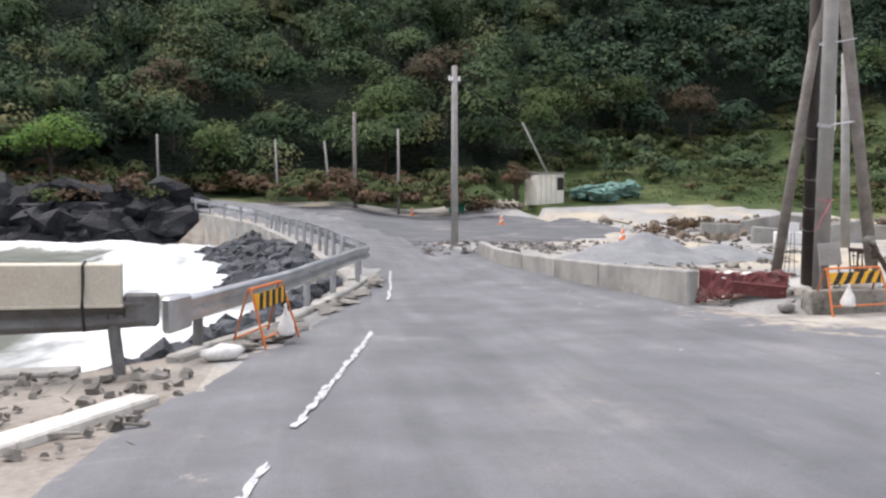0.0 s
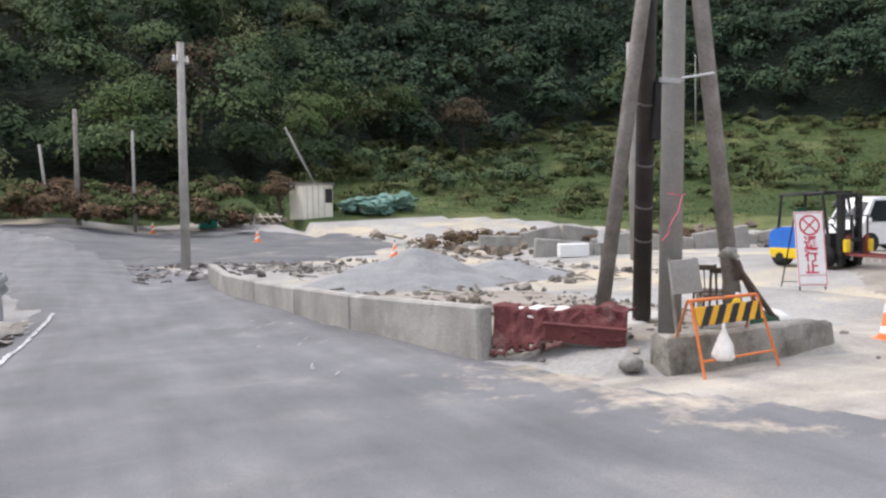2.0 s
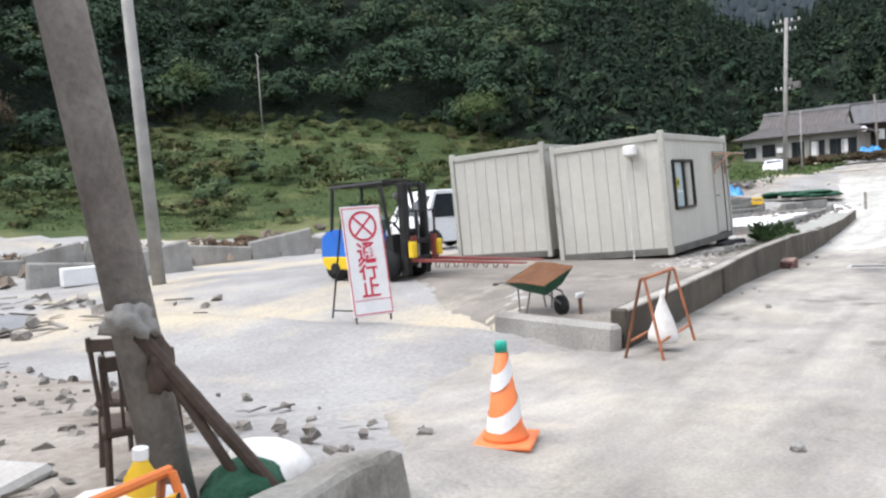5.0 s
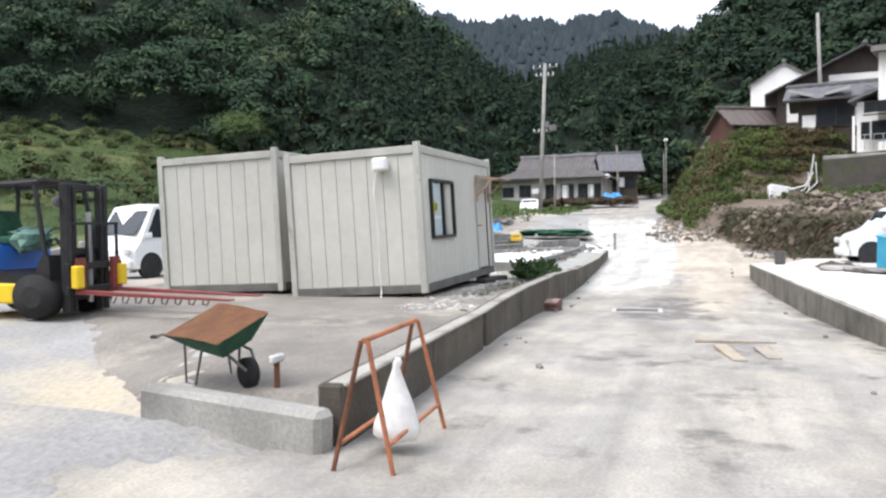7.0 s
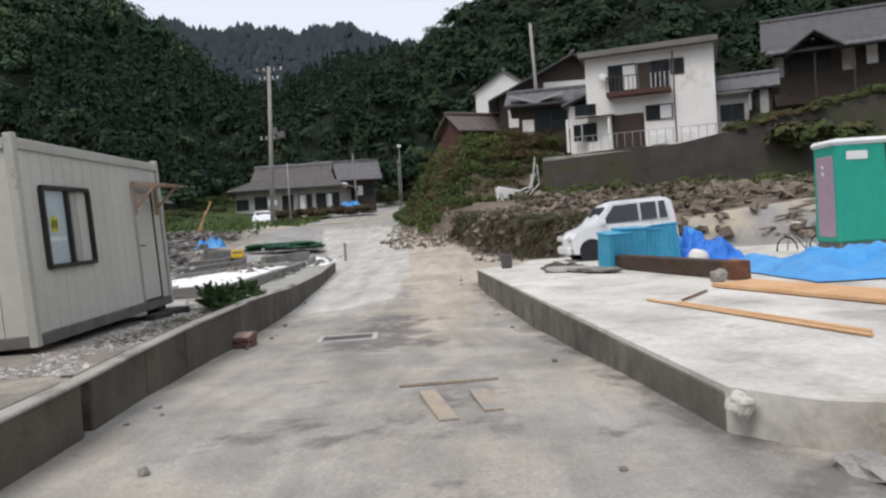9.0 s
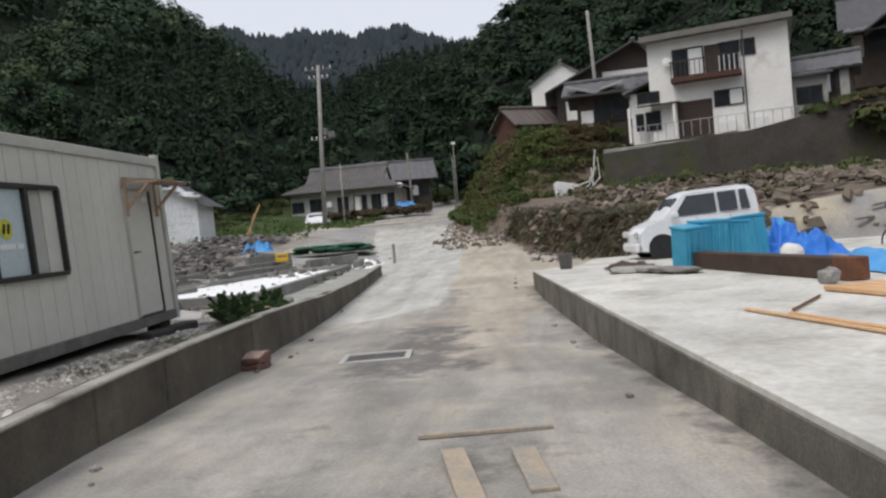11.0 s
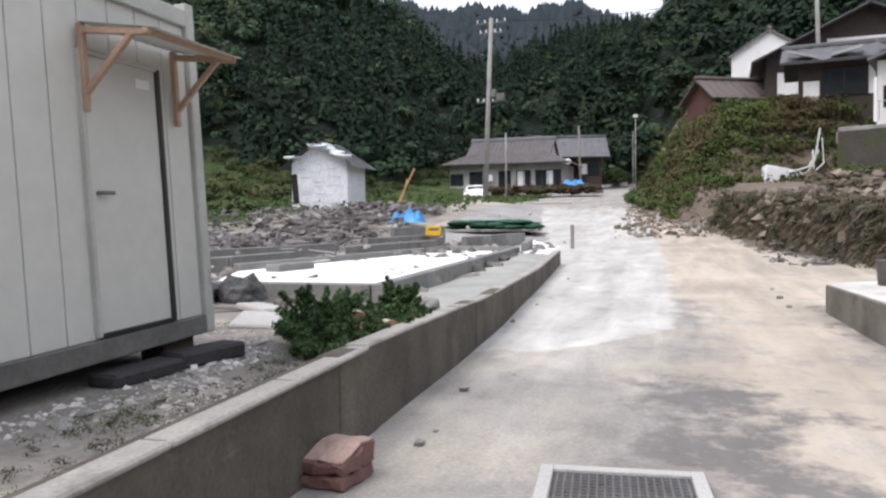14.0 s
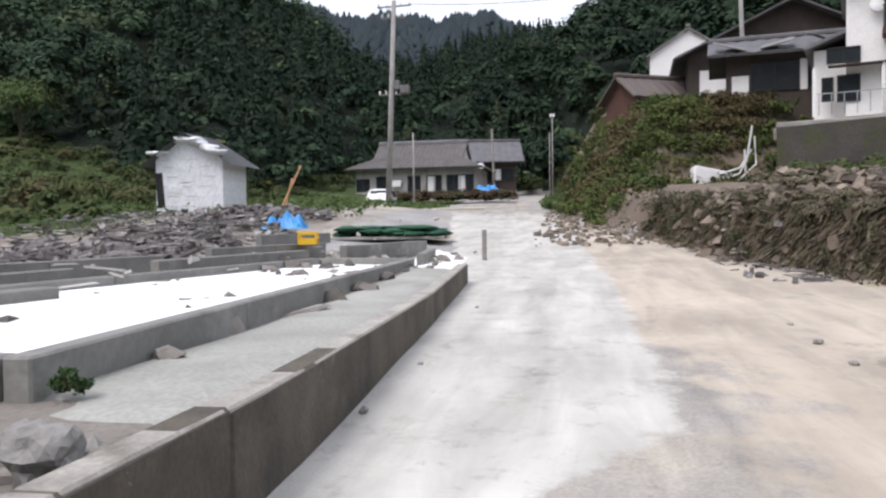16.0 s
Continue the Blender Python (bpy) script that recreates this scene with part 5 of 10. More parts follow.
def cone(at, label):
    root = thing("traffic_cone", label, "traffic cone", at)
    bm = bmesh.new()
    box(bm, (0.38, 0.38, 0.035), (0, 0, 0.02), None, 0.012)
    part("base", bm, "cone", root)
    bm = bmesh.new()
    lathe(bm, [(0.15, 0.035), (0.14, 0.06), (0.115, 0.12), (0.036, 0.61)], 24)
    part("body", bm, "cone", root, smooth=True)
    # spiral white stripes as bands wrapped round the cone
    for z0 in (0.2, 0.47):
        bm = bmesh.new()
        rows = []
        for k in range(25):
            a = 2 * math.pi * k / 24
            zc = z0 + 0.07 * math.sin(a + 2.3)
            rows.append([bm.verts.new(((0.1354 - 0.163 * z + 0.006) * math.cos(a), (0.1354 - 0.163 * z + 0.006) * math.sin(a), z)) for z in (zc - 0.055, zc, zc + 0.055)])
        for a, b in zip(rows, rows[1:]):
            for i in range(2):
                bm.faces.new((a[i], b[i], b[i + 1], a[i + 1]))
        part("stripe", bm, "white", root, smooth=True)
    bm = bmesh.new()
    lathe(bm, [(0.04, 0.59), (0.041, 0.64), (0.035, 0.66), (0.01, 0.662)], 14)
    part("cap", bm, "teal", root, "teal plastic cap", smooth=True)
    return root


cone(pose(12.03, 11.46, lz(12.03, 11.46) + 0.005, 0, 0, 20), "orange and white striped traffic cone on the lane")


def closed_sign():
    root = thing("road_closed_sign", "white standing sign board with red lettering, leaning back", "sign", pose(15.25, 15.28, lz(15.25, 15.28), 0, 0, -24))
    tilt = Euler((radians(-9), 0, 0)).to_matrix().to_4x4()
    up = Matrix.Translation((0, 0, 0.06)) @ tilt
    bm = bmesh.new()
    box(bm, (0.55, 0.02, 1.4), (0, 0, 0.72), None, 0.004)
    bm.transform(up)
    board = part("board", bm, "white", root)
    bm = bmesh.new()
    for x, z, sx, sz in ((-0.262, 0.72, 0.012, 1.36), (0.262, 0.72, 0.012, 1.36), (0, 1.395, 0.53, 0.012), (0, 0.045, 0.53, 0.012), (0, 0.22, 0.5, 0.008)):
        box(bm, (sx, 0.004, sz), (x, -0.013, z))
    bm.transform(up)
    part("border", bm, "red", board)
    bm = bmesh.new()
    n = 28
    for r0, r1 in ((0.165, 0.195),):
        ring = [[bm.verts.new((r * math.cos(2 * math.pi * k / n), -0.0145, 1.16 + r * math.sin(2 * math.pi * k / n))) for k in range(n)] for r in (r0, r1)]
        for k in range(n):
            bm.faces.new((ring[0][k], ring[0][(k + 1) % n], ring[1][(k + 1) % n], ring[1][k]))
    for a in (45, -45):
        box(bm, (0.34, 0.004, 0.026), (0, -0.013, 1.16), Euler((0, radians(a), 0)).to_matrix())
    bm.transform(up)
    part("symbol", bm, "red", board, "red crossed ring")
    for ch, z in (("通", 0.73), ("行", 0.50), ("止", 0.27)):
        cu = bpy.data.curves.new("lettering", "FONT")
        cu.body, cu.size, cu.align_x, cu.extrude = ch, 0.27, "CENTER", 0.002
        cu.offset = 0.004
        tmp = new("lettering", cu)
        me = bpy.data.meshes.new_from_object(tmp.evaluated_get(bpy.context.evaluated_depsgraph_get()))
        bpy.data.objects.remove(tmp)
        me.materials.clear()
        me.materials.append(M["red"])
        ob = new("lettering", me)
        ob.parent = board
        ob.matrix_basis = up @ Matrix.Translation((0, -0.014, z)) @ Euler((radians(90), 0, 0)).to_matrix().to_4x4()
    for x in (-0.24, 0.24):
        bm = bmesh.new()
        tube(bm, [(x, 0.012, 0.0), (x, 0.035, 0.1), (x, 0.25, 1.42)], 0.014, 6)
        part("front_leg", bm, "black", root)
        bm = bmesh.new()
        tube(bm, [(x * 0.9, 0.85, 0.0), (x, 0.25, 1.40)], 0.014, 6)
        part("rear_leg", bm, "black", root)
    bm = bmesh.new()
    tube(bm, [(-0.225, 0.82, 0.1), (-0.24, 0.05, 0.16)], 0.01, 6)
    tube(bm, [(0.225, 0.82, 0.1), (0.24, 0.05, 0.16)], 0.01, 6)
    part("stay", bm, "black", root)


closed_sign()

# ---- cluster of poles at the corner ----
def pole_thing(name, label, p0, p1, r0, r1, m, n=14):
    root = thing(name, label, "pole")
    bm = bmesh.new()
    cyl(bm, p0, p1, r0, r1, n)
    part("shaft", bm, m, root, smooth=True)
    return root


gz = lz(8.8, 12)
pc = pole_thing("concrete_pole", "thick grey concrete utility pole with pink tape", (8.76, 11.74, gz - 0.6), (8.69, 11.41, 9.5), 0.127, 0.1, "poleconc", 20)
for z in (3.1, 4.4):
    bm = bmesh.new()
    cyl(bm, (8.725, 11.64, z), (8.725, 11.63, z + 0.05), 0.132, 0.132, 16)
    tube(bm, [(8.74, 11.5, z + 0.03), (8.98, 11.28, z + 0.06)], 0.012)
    part("band", bm, "steel", pc)
bm = bmesh.new()
tube(bm, [(8.62, 11.6, 1.92), (8.7, 11.53, 1.9), (8.8, 11.53, 1.9), (8.9, 11.62, 1.92)], 0.005)
tube(bm, [(8.76, 11.52, 1.9), (8.72, 11.5, 1.82), (8.67, 11.48, 1.72), (8.63, 11.5, 1.66), (8.58, 11.52, 1.56), (8.59, 11.53, 1.5), (8.52, 11.56, 1.42)], 0.006)
part("tape", bm, "pink", pc, "fluttering pink tape")
bm = bmesh.new()
box(bm, (0.16, 0.12, 0.6), (8.9, 11.78, 3.35), None, 0.02)
part("meter_box", bm, "white", pc, "white meter box")
pole_thing("leaning_wood_pole", "weathered grey wooden pole leaning inwards", (8.38, 12.6, gz - 0.5), (9.13, 11.82, 7.7), 0.088, 0.078, "polewood")
pole_thing("leaning_wood_pole", "weathered brown wooden pole leaning inwards", (9.93, 11.84, gz - 0.5), (8.7, 11.76, 7.7), 0.1, 0.08, "polewood")
pd = pole_thing("tarred_pole", "black tarred wooden pole wrapped with wire bands", (9.28, 12.85, gz - 0.3), (8.75, 11.98, 6.0), 0.115, 0.1, "polewood_dark")
for z in (1.4, 1.8, 2.3, 3.0):
    bm = bmesh.new()
    k = (z - gz + 0.3) / (6.3 - gz)
    cyl(bm, (9.28 - 0.53 * k, 12.85 - 0.87 * k, z), (9.275 - 0.53 * k, 12.84 - 0.87 * k, z + 0.02), 0.118, 0.118, 12)
    part("wire_band", bm, "oldsteel", pd)
bm = bmesh.new()
box(bm, (0.1, 0.14, 0.7), (9.08, 12.3, 2.9), None, 0.02)
part("cable_box", bm, "black", pd)
pole_thing("thin_concrete_pole", "slim grey concrete pole standing on the gravel yard", (18.6, 24.6, -0.3), (18.1, 24.2, 6.8), 0.16, 0.12, "poleconc")


def drum_lid(at, s):
    bm = bmesh.new()
    box(bm, (1.0 * s, 0.75 * s, 0.08), (0, 0, 0.03), Euler((0.03, -0.05, 0)).to_matrix(), 0.03)
    return tagged(finish("concrete_slab_piece", bm, "lane_pale", None, at), "flat broken pale concrete slab on the soil", "concrete slab")


drum_lid(pose(9.3, 13.1, lz(9.3, 13.1) - 0.01, 0, 0, 20), 1.0)

# ---- things piled behind the corner wall ----
def notice_board():
    root = thing("notice_board", "grey weathered notice board on two wooden stakes", "board", pose(8.66, 11.26, lz(8.55, 11.1) + 0.2, -10, 0, -8))
    bm = bmesh.new()
    box(bm, (0.36, 0.025, 0.36), (0, 0, 0.72), Euler((0, radians(-3), 0)).to_matrix(), 0.006)
    bd = part("panel", bm, "poleconc", root, "grey plywood panel")
    for z, w in ((0.79, 0.1), (0.71, 0.16), (0.64, 0.12)):
        bm = bmesh.new()
        box(bm, (w, 0.004, 0.022), (-0.04, -0.016, z))
        part("faded_lettering", bm, "wall", bd)
    for x in (-0.15, 0.15):
        bm = bmesh.new()
        box(bm, (0.03, 0.03, 1.1), (x, 0.03, 0.37), None, 0.004)
        part("stake", bm, "polewood", root)


notice_board()


def office_chair(at, label, dark=True):
    root = thing("dining_chair", label, "chair", at, "discarded chairs")
    m = "oldwood"
    bm = bmesh.new()
    box(bm, (0.4, 0.4, 0.05), (0, 0, 0.42), None, 0.015)
    part("seat", bm, m, root)
    for x in (-0.17, 0.17):
        for y in (-0.17, 0.17):
            bm = bmesh.new()
            tube(bm, [(x * 1.1, y * 1.1, 0), (x, y, 0.4)], 0.018, 6)
            part("leg", bm, m, root)
        bm = bmesh.new()
        tube(bm, [(x, 0.18, 0.42), (x, 0.25, 0.85)], 0.018, 6)
        part("back_post", bm, m, root)
    bm = bmesh.new()
    box(bm, (0.38, 0.02, 0.08), (0, 0.245, 0.8), None, 0.006)
    part("backrest", bm, m, root)
    for x in (-0.09, 0, 0.09):
        bm = bmesh.new()
        tube(bm, [(x, 0.19, 0.44), (x, 0.24, 0.78)], 0.01, 6)
        part("spindle", bm, m, root)


office_chair(pose(9.95, 12.21, lz(9.7, 12.3), 0, 0, 150) @ Matrix.Scale(0.85, 4), "dark wooden dining chair abandoned on the soil")
office_chair(pose(10.3, 12.75, lz(10.2, 12.7), 0, 0, 120) @ Matrix.Scale(0.85, 4), "dark wooden dining chair beside the poles")


def stick_bundle():
    root = thing("scrap_bundle", "bundle of cloth-wrapped scrap pipes leaning on the wall", "scrap")
    z = lz(9.9, 11.6)
    for k, (a, b, r) in enumerate([((10.14, 11.4, z), (9.62, 11.75, z + 0.93), 0.03), ((10.04, 11.5, z), (9.68, 11.72, z + 0.84), 0.022)]):
        bm = bmesh.new()
        tube(bm, [a, b], r, 8)
        part("pipe", bm, "oldwood", root)
    bm = bmesh.new()
    lump(bm, 0.085, (9.65, 11.73, z + 0.9), (1.1, 0.9, 1.0), 0.9, 8, 3)
    part("rag", bm, "wall", root, "grey rag tied on top", True)
    bm = bmesh.new()
    lump(bm, 0.06, (9.74, 11.7, z + 0.7), (0.9, 0.9, 1.6), 0.8, 2, 3)
    part("rag", bm, "oldwood", root, smooth=True)


stick_bundle()


def bottle(at):
    root = thing("plastic_bottle", "yellow plastic bottle with a white cap on the wall", "bottle", at)
    bm = bmesh.new()
    lathe(bm, [(0.055, 0), (0.06, 0.02), (0.06, 0.19), (0.03, 0.24), (0.025, 0.26)], 14)
    part("body", bm, "crate", root, smooth=True)
    bm = bmesh.new()
    cyl(bm, (0, 0, 0.26), (0, 0, 0.3), 0.028, 0.028, 12)
    part("cap", bm, "white", root)


bottle(pose(9.42, 11.42, lz(9.25, 10.9) + 0.4, 6, 0, 0))


def sack(at, s, m, label, seed, sq=(1.2, 0.8, 0.6)):
    bm = bmesh.new()
    lump(bm, s, (0, 0, s * sq[2] * 0.8), sq, 0.35, seed)
    return tagged(finish("sack", bm, m, None, at, smooth=True), label, "sack")


sack(pose(9.25, 11.4, lz(9, 11.3) + 0.08, 0, 0, 20), 0.3, "bag", "slumped whitish sack behind the corner wall", 4, (1.35, 0.7, 0.75))
sack(pose(10.05, 11.62, lz(10, 11.6), 0, 0, 40), 0.22, "net", "dark green bundle behind the corner wall", 6)
sack(pose(10.3, 11.75, lz(10.3, 11.7), 0, 0, 70), 0.24, "bag", "pale sack behind the corner wall", 9)


def red_net():
    """A red net slung over the wall end, with the side of a red steel trough beside it."""
    root = thing("red_net_heap", "dark red fishing net and rusty sheet draped over the wall end", "net")
    a, b = Vector((7.3, 12.98, 0)), Vector((8.24, 11.74, 0))
    d = (b - a).normalized()
    side = Vector((d.y, -d.x, 0))
    if side.x > 0:
        side = -side
    bm = bmesh.new()
    n, k = 64, 22
    rows = []
    for i in range(n):
        t = i / (n - 1)
        p = a.lerp(b, t)
        z = lz(p.x - 0.1, p.y - 0.1)
        top = 0.6 - 0.26 * t + 0.05 * noise.noise((t * 9, 3, 2))
        foot = 0.02 + 0.26 * max(0.0, noise.noise((t * 4.3 + 0.6, 8, 1)) + 0.25) * (t > 0.12)
        row = []
        for j in range(k):
            s = j / (k - 1)
            fold = 0.05 * noise.noise((t * 16 + s * 1.2, s * 2.0, 1)) + 0.03 * noise.noise((t * 34, s * 5, 4))
            over = -0.32 * max(0.0, s - 0.72) / 0.28
            out = 0.08 + 0.13 * (1 - min(1, s / 0.72)) ** 1.5 + fold
            zz = z + foot + (top - foot) * min(1, s / 0.72) + 0.03 * noise.noise((t * 20, s * 7, 9))
            q = p + side * (out + over)
            row.append(bm.verts.new((q.x, q.y, zz)))
        rows.append(row)
    rnd = random.Random(6)
    for i in range(n - 1):
        for j in range(k - 1):
            ragged = j < 3 and noise.noise((i * 0.33, j * 0.9, 2)) > 0.12
            if ragged:
                continue
            bm.faces.new((rows[i][j], rows[i + 1][j], rows[i + 1][j + 1], rows[i][j + 1]))
    bmesh.ops.delete(bm, geom=[v for v in bm.verts if not v.link_faces], context="VERTS")
    bmesh.ops.solidify(bm, geom=bm.faces[:], thickness=0.018)
    part("net", bm, "rednet", root, smooth=True)
    # straight-edged trough side showing through on the corner half
    p, q = a.lerp(b, 0.42), b
    ang = math.atan2(d.y, d.x)
    c = (p + q) / 2 + side * 0.17
    z = lz(c.x, c.y)
    bm = bmesh.new()
    box(bm, ((q - p).length, 0.02, 0.2), (0, 0, 0.12), None, 0.004)
    part("trough_side", bm, "redsheet", root, "red painted steel sheet", at=Matrix.Translation((c.x, c.y, z + 0.02)) @ Euler((0.16, 0.03, ang)).to_matrix().to_4x4())
    bm = bmesh.new()
    box(bm, ((q - p).length + 0.04, 0.05, 0.02), (0, 0, 0.225), None, 0.005)
    part("trough_rim", bm, "redsheet", root, at=Matrix.Translation((c.x, c.y, z + 0.02)) @ Euler((0.16, 0.03, ang)).to_matrix().to_4x4())


red_net()
for (x, y, s) in ((7.84, 11.22, 0.12),):
    bm = bmesh.new()
    lump(bm, s, (0, 0, s * 0.5), (1.2, 0.9, 0.8), 0.35, int(x * 10), 2)
    tagged(finish("stone", bm, "stone", None, pose(x, y, lz(x, y), 0, 0, 30), smooth=True), "rounded grey stone lying at the wall corner", "stone")

bm = bmesh.new()
lump(bm, 0.24, (0, 0, 0), (1.5, 0.8, 0.3), 0.9, 14, 3)
tagged(finish("crumpled_sheet", bm, "bag", None, pose(7.72, 12.62, lz(7.3, 12.5) + 0.5, 8, 0, -50) @ Matrix.Scale(0.8, 4), smooth=True), "crumpled white plastic sheet caught on the red net", "sheet")
bm = bmesh.new()
lump(bm, 0.12, (0, 0, 0.02), (1.5, 0.9, 0.4), 0.8, 15)
tagged(finish("crumpled_sheet", bm, "bag", None, pose(8.1, 13.6, lz(8.1, 13.6) + 0.02, 0, 0, 30), smooth=True), "crumpled white plastic sheet lying on the soil", "sheet")


def small_stand():
    root = thing("sign_stand", "small blank white sign on a thin wire stand", "sign", pose(10.2, 14.88, lz(10.2, 14.88), 0, 0, -35))
    bm = bmesh.new()
    box(bm, (0.27, 0.012, 0.2), (0.06, 0, 1.05), Euler((0, 0.06, 0)).to_matrix(), 0.003)
    part("panel", bm, "white", root)
    for a, b in (((-0.08, 0, 0), (0.0, 0.01, 1.12)), ((0.12, 0.1, 0), (0.1, 0.01, 1.12)), ((0.0, 0.25, 0), (0.05, 0.02, 1.0))):
        bm = bmesh.new()
        tube(bm, [a, b], 0.008, 6)
        part("leg", bm, "oldsteel", root)


small_stand()


# ---- site huts ----
def hut(name, at, length, depth, high, label, front_door):
    """A steel-framed site hut, its origin at the corner nearest the lane; x along the lane, y to the back."""
    root = thing(name, label, "site hut", at, "site huts")
    hb, ht = 0.13, 0.12
    for x in (0, length):
        for y in (0, depth):
            bm = bmesh.new()
            box(bm, (0.1, 0.1, high + 0.05), (x + (0.05 if x == 0 else -0.05), y + (0.05 if y == 0 else -0.05), high / 2 + 0.025), None, 0.008)
            part("corner_post", bm, "frame", root)
    for z, h in ((hb / 2, hb), (high - ht / 2, ht)):
        m = "skid" if z < 1 else "frame"
        for y in (0.045, depth - 0.045):
            bm = bmesh.new()
            box(bm, (length - 0.2, 0.085, h), (length / 2, y, z), None, 0.008)
            part("floor_beam" if z < 1 else "roof_beam", bm, m, root)
        for x in (0.045, length - 0.045):
            bm = bmesh.new()
            box(bm, (0.085, depth - 0.2, h), (x, depth / 2, z), None, 0.008)
            part("floor_beam" if z < 1 else "roof_beam", bm, m, root)
    bm = bmesh.new()
    box(bm, (length - 0.12, depth - 0.12, 0.05), (length / 2, depth / 2, high - 0.02), None, 0.01)
    part("roof", bm, "rooftin", root)
    bm = bmesh.new()
    box(bm, (length - 0.16, depth - 0.16, high - 0.3), (length / 2, depth / 2, high / 2), None, 0)
    part("core", bm, "siding_joint", root)

    def panels(p0, d, run, out, holes):
        """Upright panels with open joints from p0 along d; holes: spans left free as (from, to, low, high)."""
        n = max(1, round(run / 0.27))
        w = run / n
        z0, z1 = hb, high - ht
        for i in range(n):
            a, b = i * w, (i + 1) * w
            spans = [(z0, z1)]
            for h0, h1, l, u in holes:
                if a >= h0 - 0.02 and b <= h1 + 0.02:
                    spans = [(z0, l), (u, z1)] if l > z0 else [(u, z1)]
            for s0, s1 in spans:
                if s1 - s0 < 0.02:
                    continue
                bm = bmesh.new()
                c = Vector(p0) + Vector(d) * ((a + b) / 2) + Vector(out) * 0.028
                c.z = (s0 + s1) / 2
                size = (w - 0.008, 0.03, s1 - s0) if d[0] else (0.03, w - 0.008, s1 - s0)
                box(bm, size, c, None, 0.004)
                part("panel", bm, "siding", root)

    holes = [(0.54, 1.62, 0.83, 1.76), (3.24, 3.78, 0.0, 1.8)] if front_door else []
    panels((0.1, 0.08, 0), (1, 0, 0), length - 0.2, (0, -1, 0), [(a - 0.1, b - 0.1, l, u) for a, b, l, u in holes])
    panels((0.1, depth - 0.08, 0), (1, 0, 0), length - 0.2, (0, 1, 0), [])
    panels((0.08, 0.1, 0), (0, 1, 0), depth - 0.2, (-1, 0, 0), [])
    panels((length - 0.08, 0.1, 0), (0, 1, 0), depth - 0.2, (1, 0, 0), [])
    for x in (0.3, length - 0.3):
        for y in (0.2, depth - 0.2):
            bm = bmesh.new()
            box(bm, (0.35, 0.2, 0.2), (x, y, -0.09), None, 0.015)
            part("support_block", bm, "oldwood", root, "dark timber support block")
    return root


HUT = pose(22.1, 13.79, 0.417, -2.58, -0.73, 1.0)
hut_a = hut("site_hut", HUT, 4.46, 2.32, 2.28, "cream steel site hut with a window, door and wooden canopy", True)
hut_b = hut("site_hut", pose(22.28, 16.4, 0.40, -2.0, -0.4, 1.5), 4.3, 2.32, 2.34, "plain cream steel site hut standing beside the other", False)


def hut_window():
    win = thing("window", "", "")
    for key in ("label", "category"):
        if key in win:
            del win[key]
    win.parent = hut_a
    x0, x1, z0, z1 = 0.5, 1.7, 0.84, 1.755
    for x, sx, z, sz in (((x0 + x1) / 2, x1 - x0, z0, 0.05), ((x0 + x1) / 2, x1 - x0, z1, 0.05), (x0, 0.05, (z0 + z1) / 2, z1 - z0), (x1, 0.05, (z0 + z1) / 2, z1 - z0), ((x0 + x1) / 2, 0.06, (z0 + z1) / 2, z1 - z0)):
        bm = bmesh.new()
        box(bm, (sx, 0.1, sz), (x, 0.03, z), None, 0.006)
        part("window_frame", bm, "alu", win)
    mid = (x0 + x1) / 2
    for a, b, y in ((x0, mid, 0.035), (mid, x1, 0.055)):
        bm = bmesh.new()
        box(bm, (b - a - 0.05, 0.006, z1 - z0 - 0.06), ((a + b) / 2, y, (z0 + z1) / 2))
        part("pane", bm, "poster" if a == x0 else "blind", win, "pane covered with a pale blue poster" if a == x0 else "pane with a grey blind behind it")
    bm = bmesh.new()
    lathe(bm, [(0.10, 0), (0.10, 0.004)], 20)
    bm.transform(Matrix.Translation((x0 + 0.26, 0.03, 1.33)) @ Euler((radians(90), 0, 0)).to_matrix().to_4x4())
    part("round_emblem", bm, "emblem", win, "yellow round emblem")
    bm = bmesh.new()
    for dx in (-0.035, 0.035):
        box(bm, (0.04, 0.003, 0.1), (x0 + 0.26 + dx, 0.0255, 1.33), Euler((0, 0.3, 0)).to_matrix())
    part("emblem_mark", bm, "black", win)
    for k in range(8):
        bm = bmesh.new()
        box(bm, (0.035, 0.003, 0.05), (x0 + 0.11 + k * 0.05 + (0.03 if k > 5 else 0), 0.029, 1.16))
        part("faded_lettering", bm, "white", win)


hut_window()


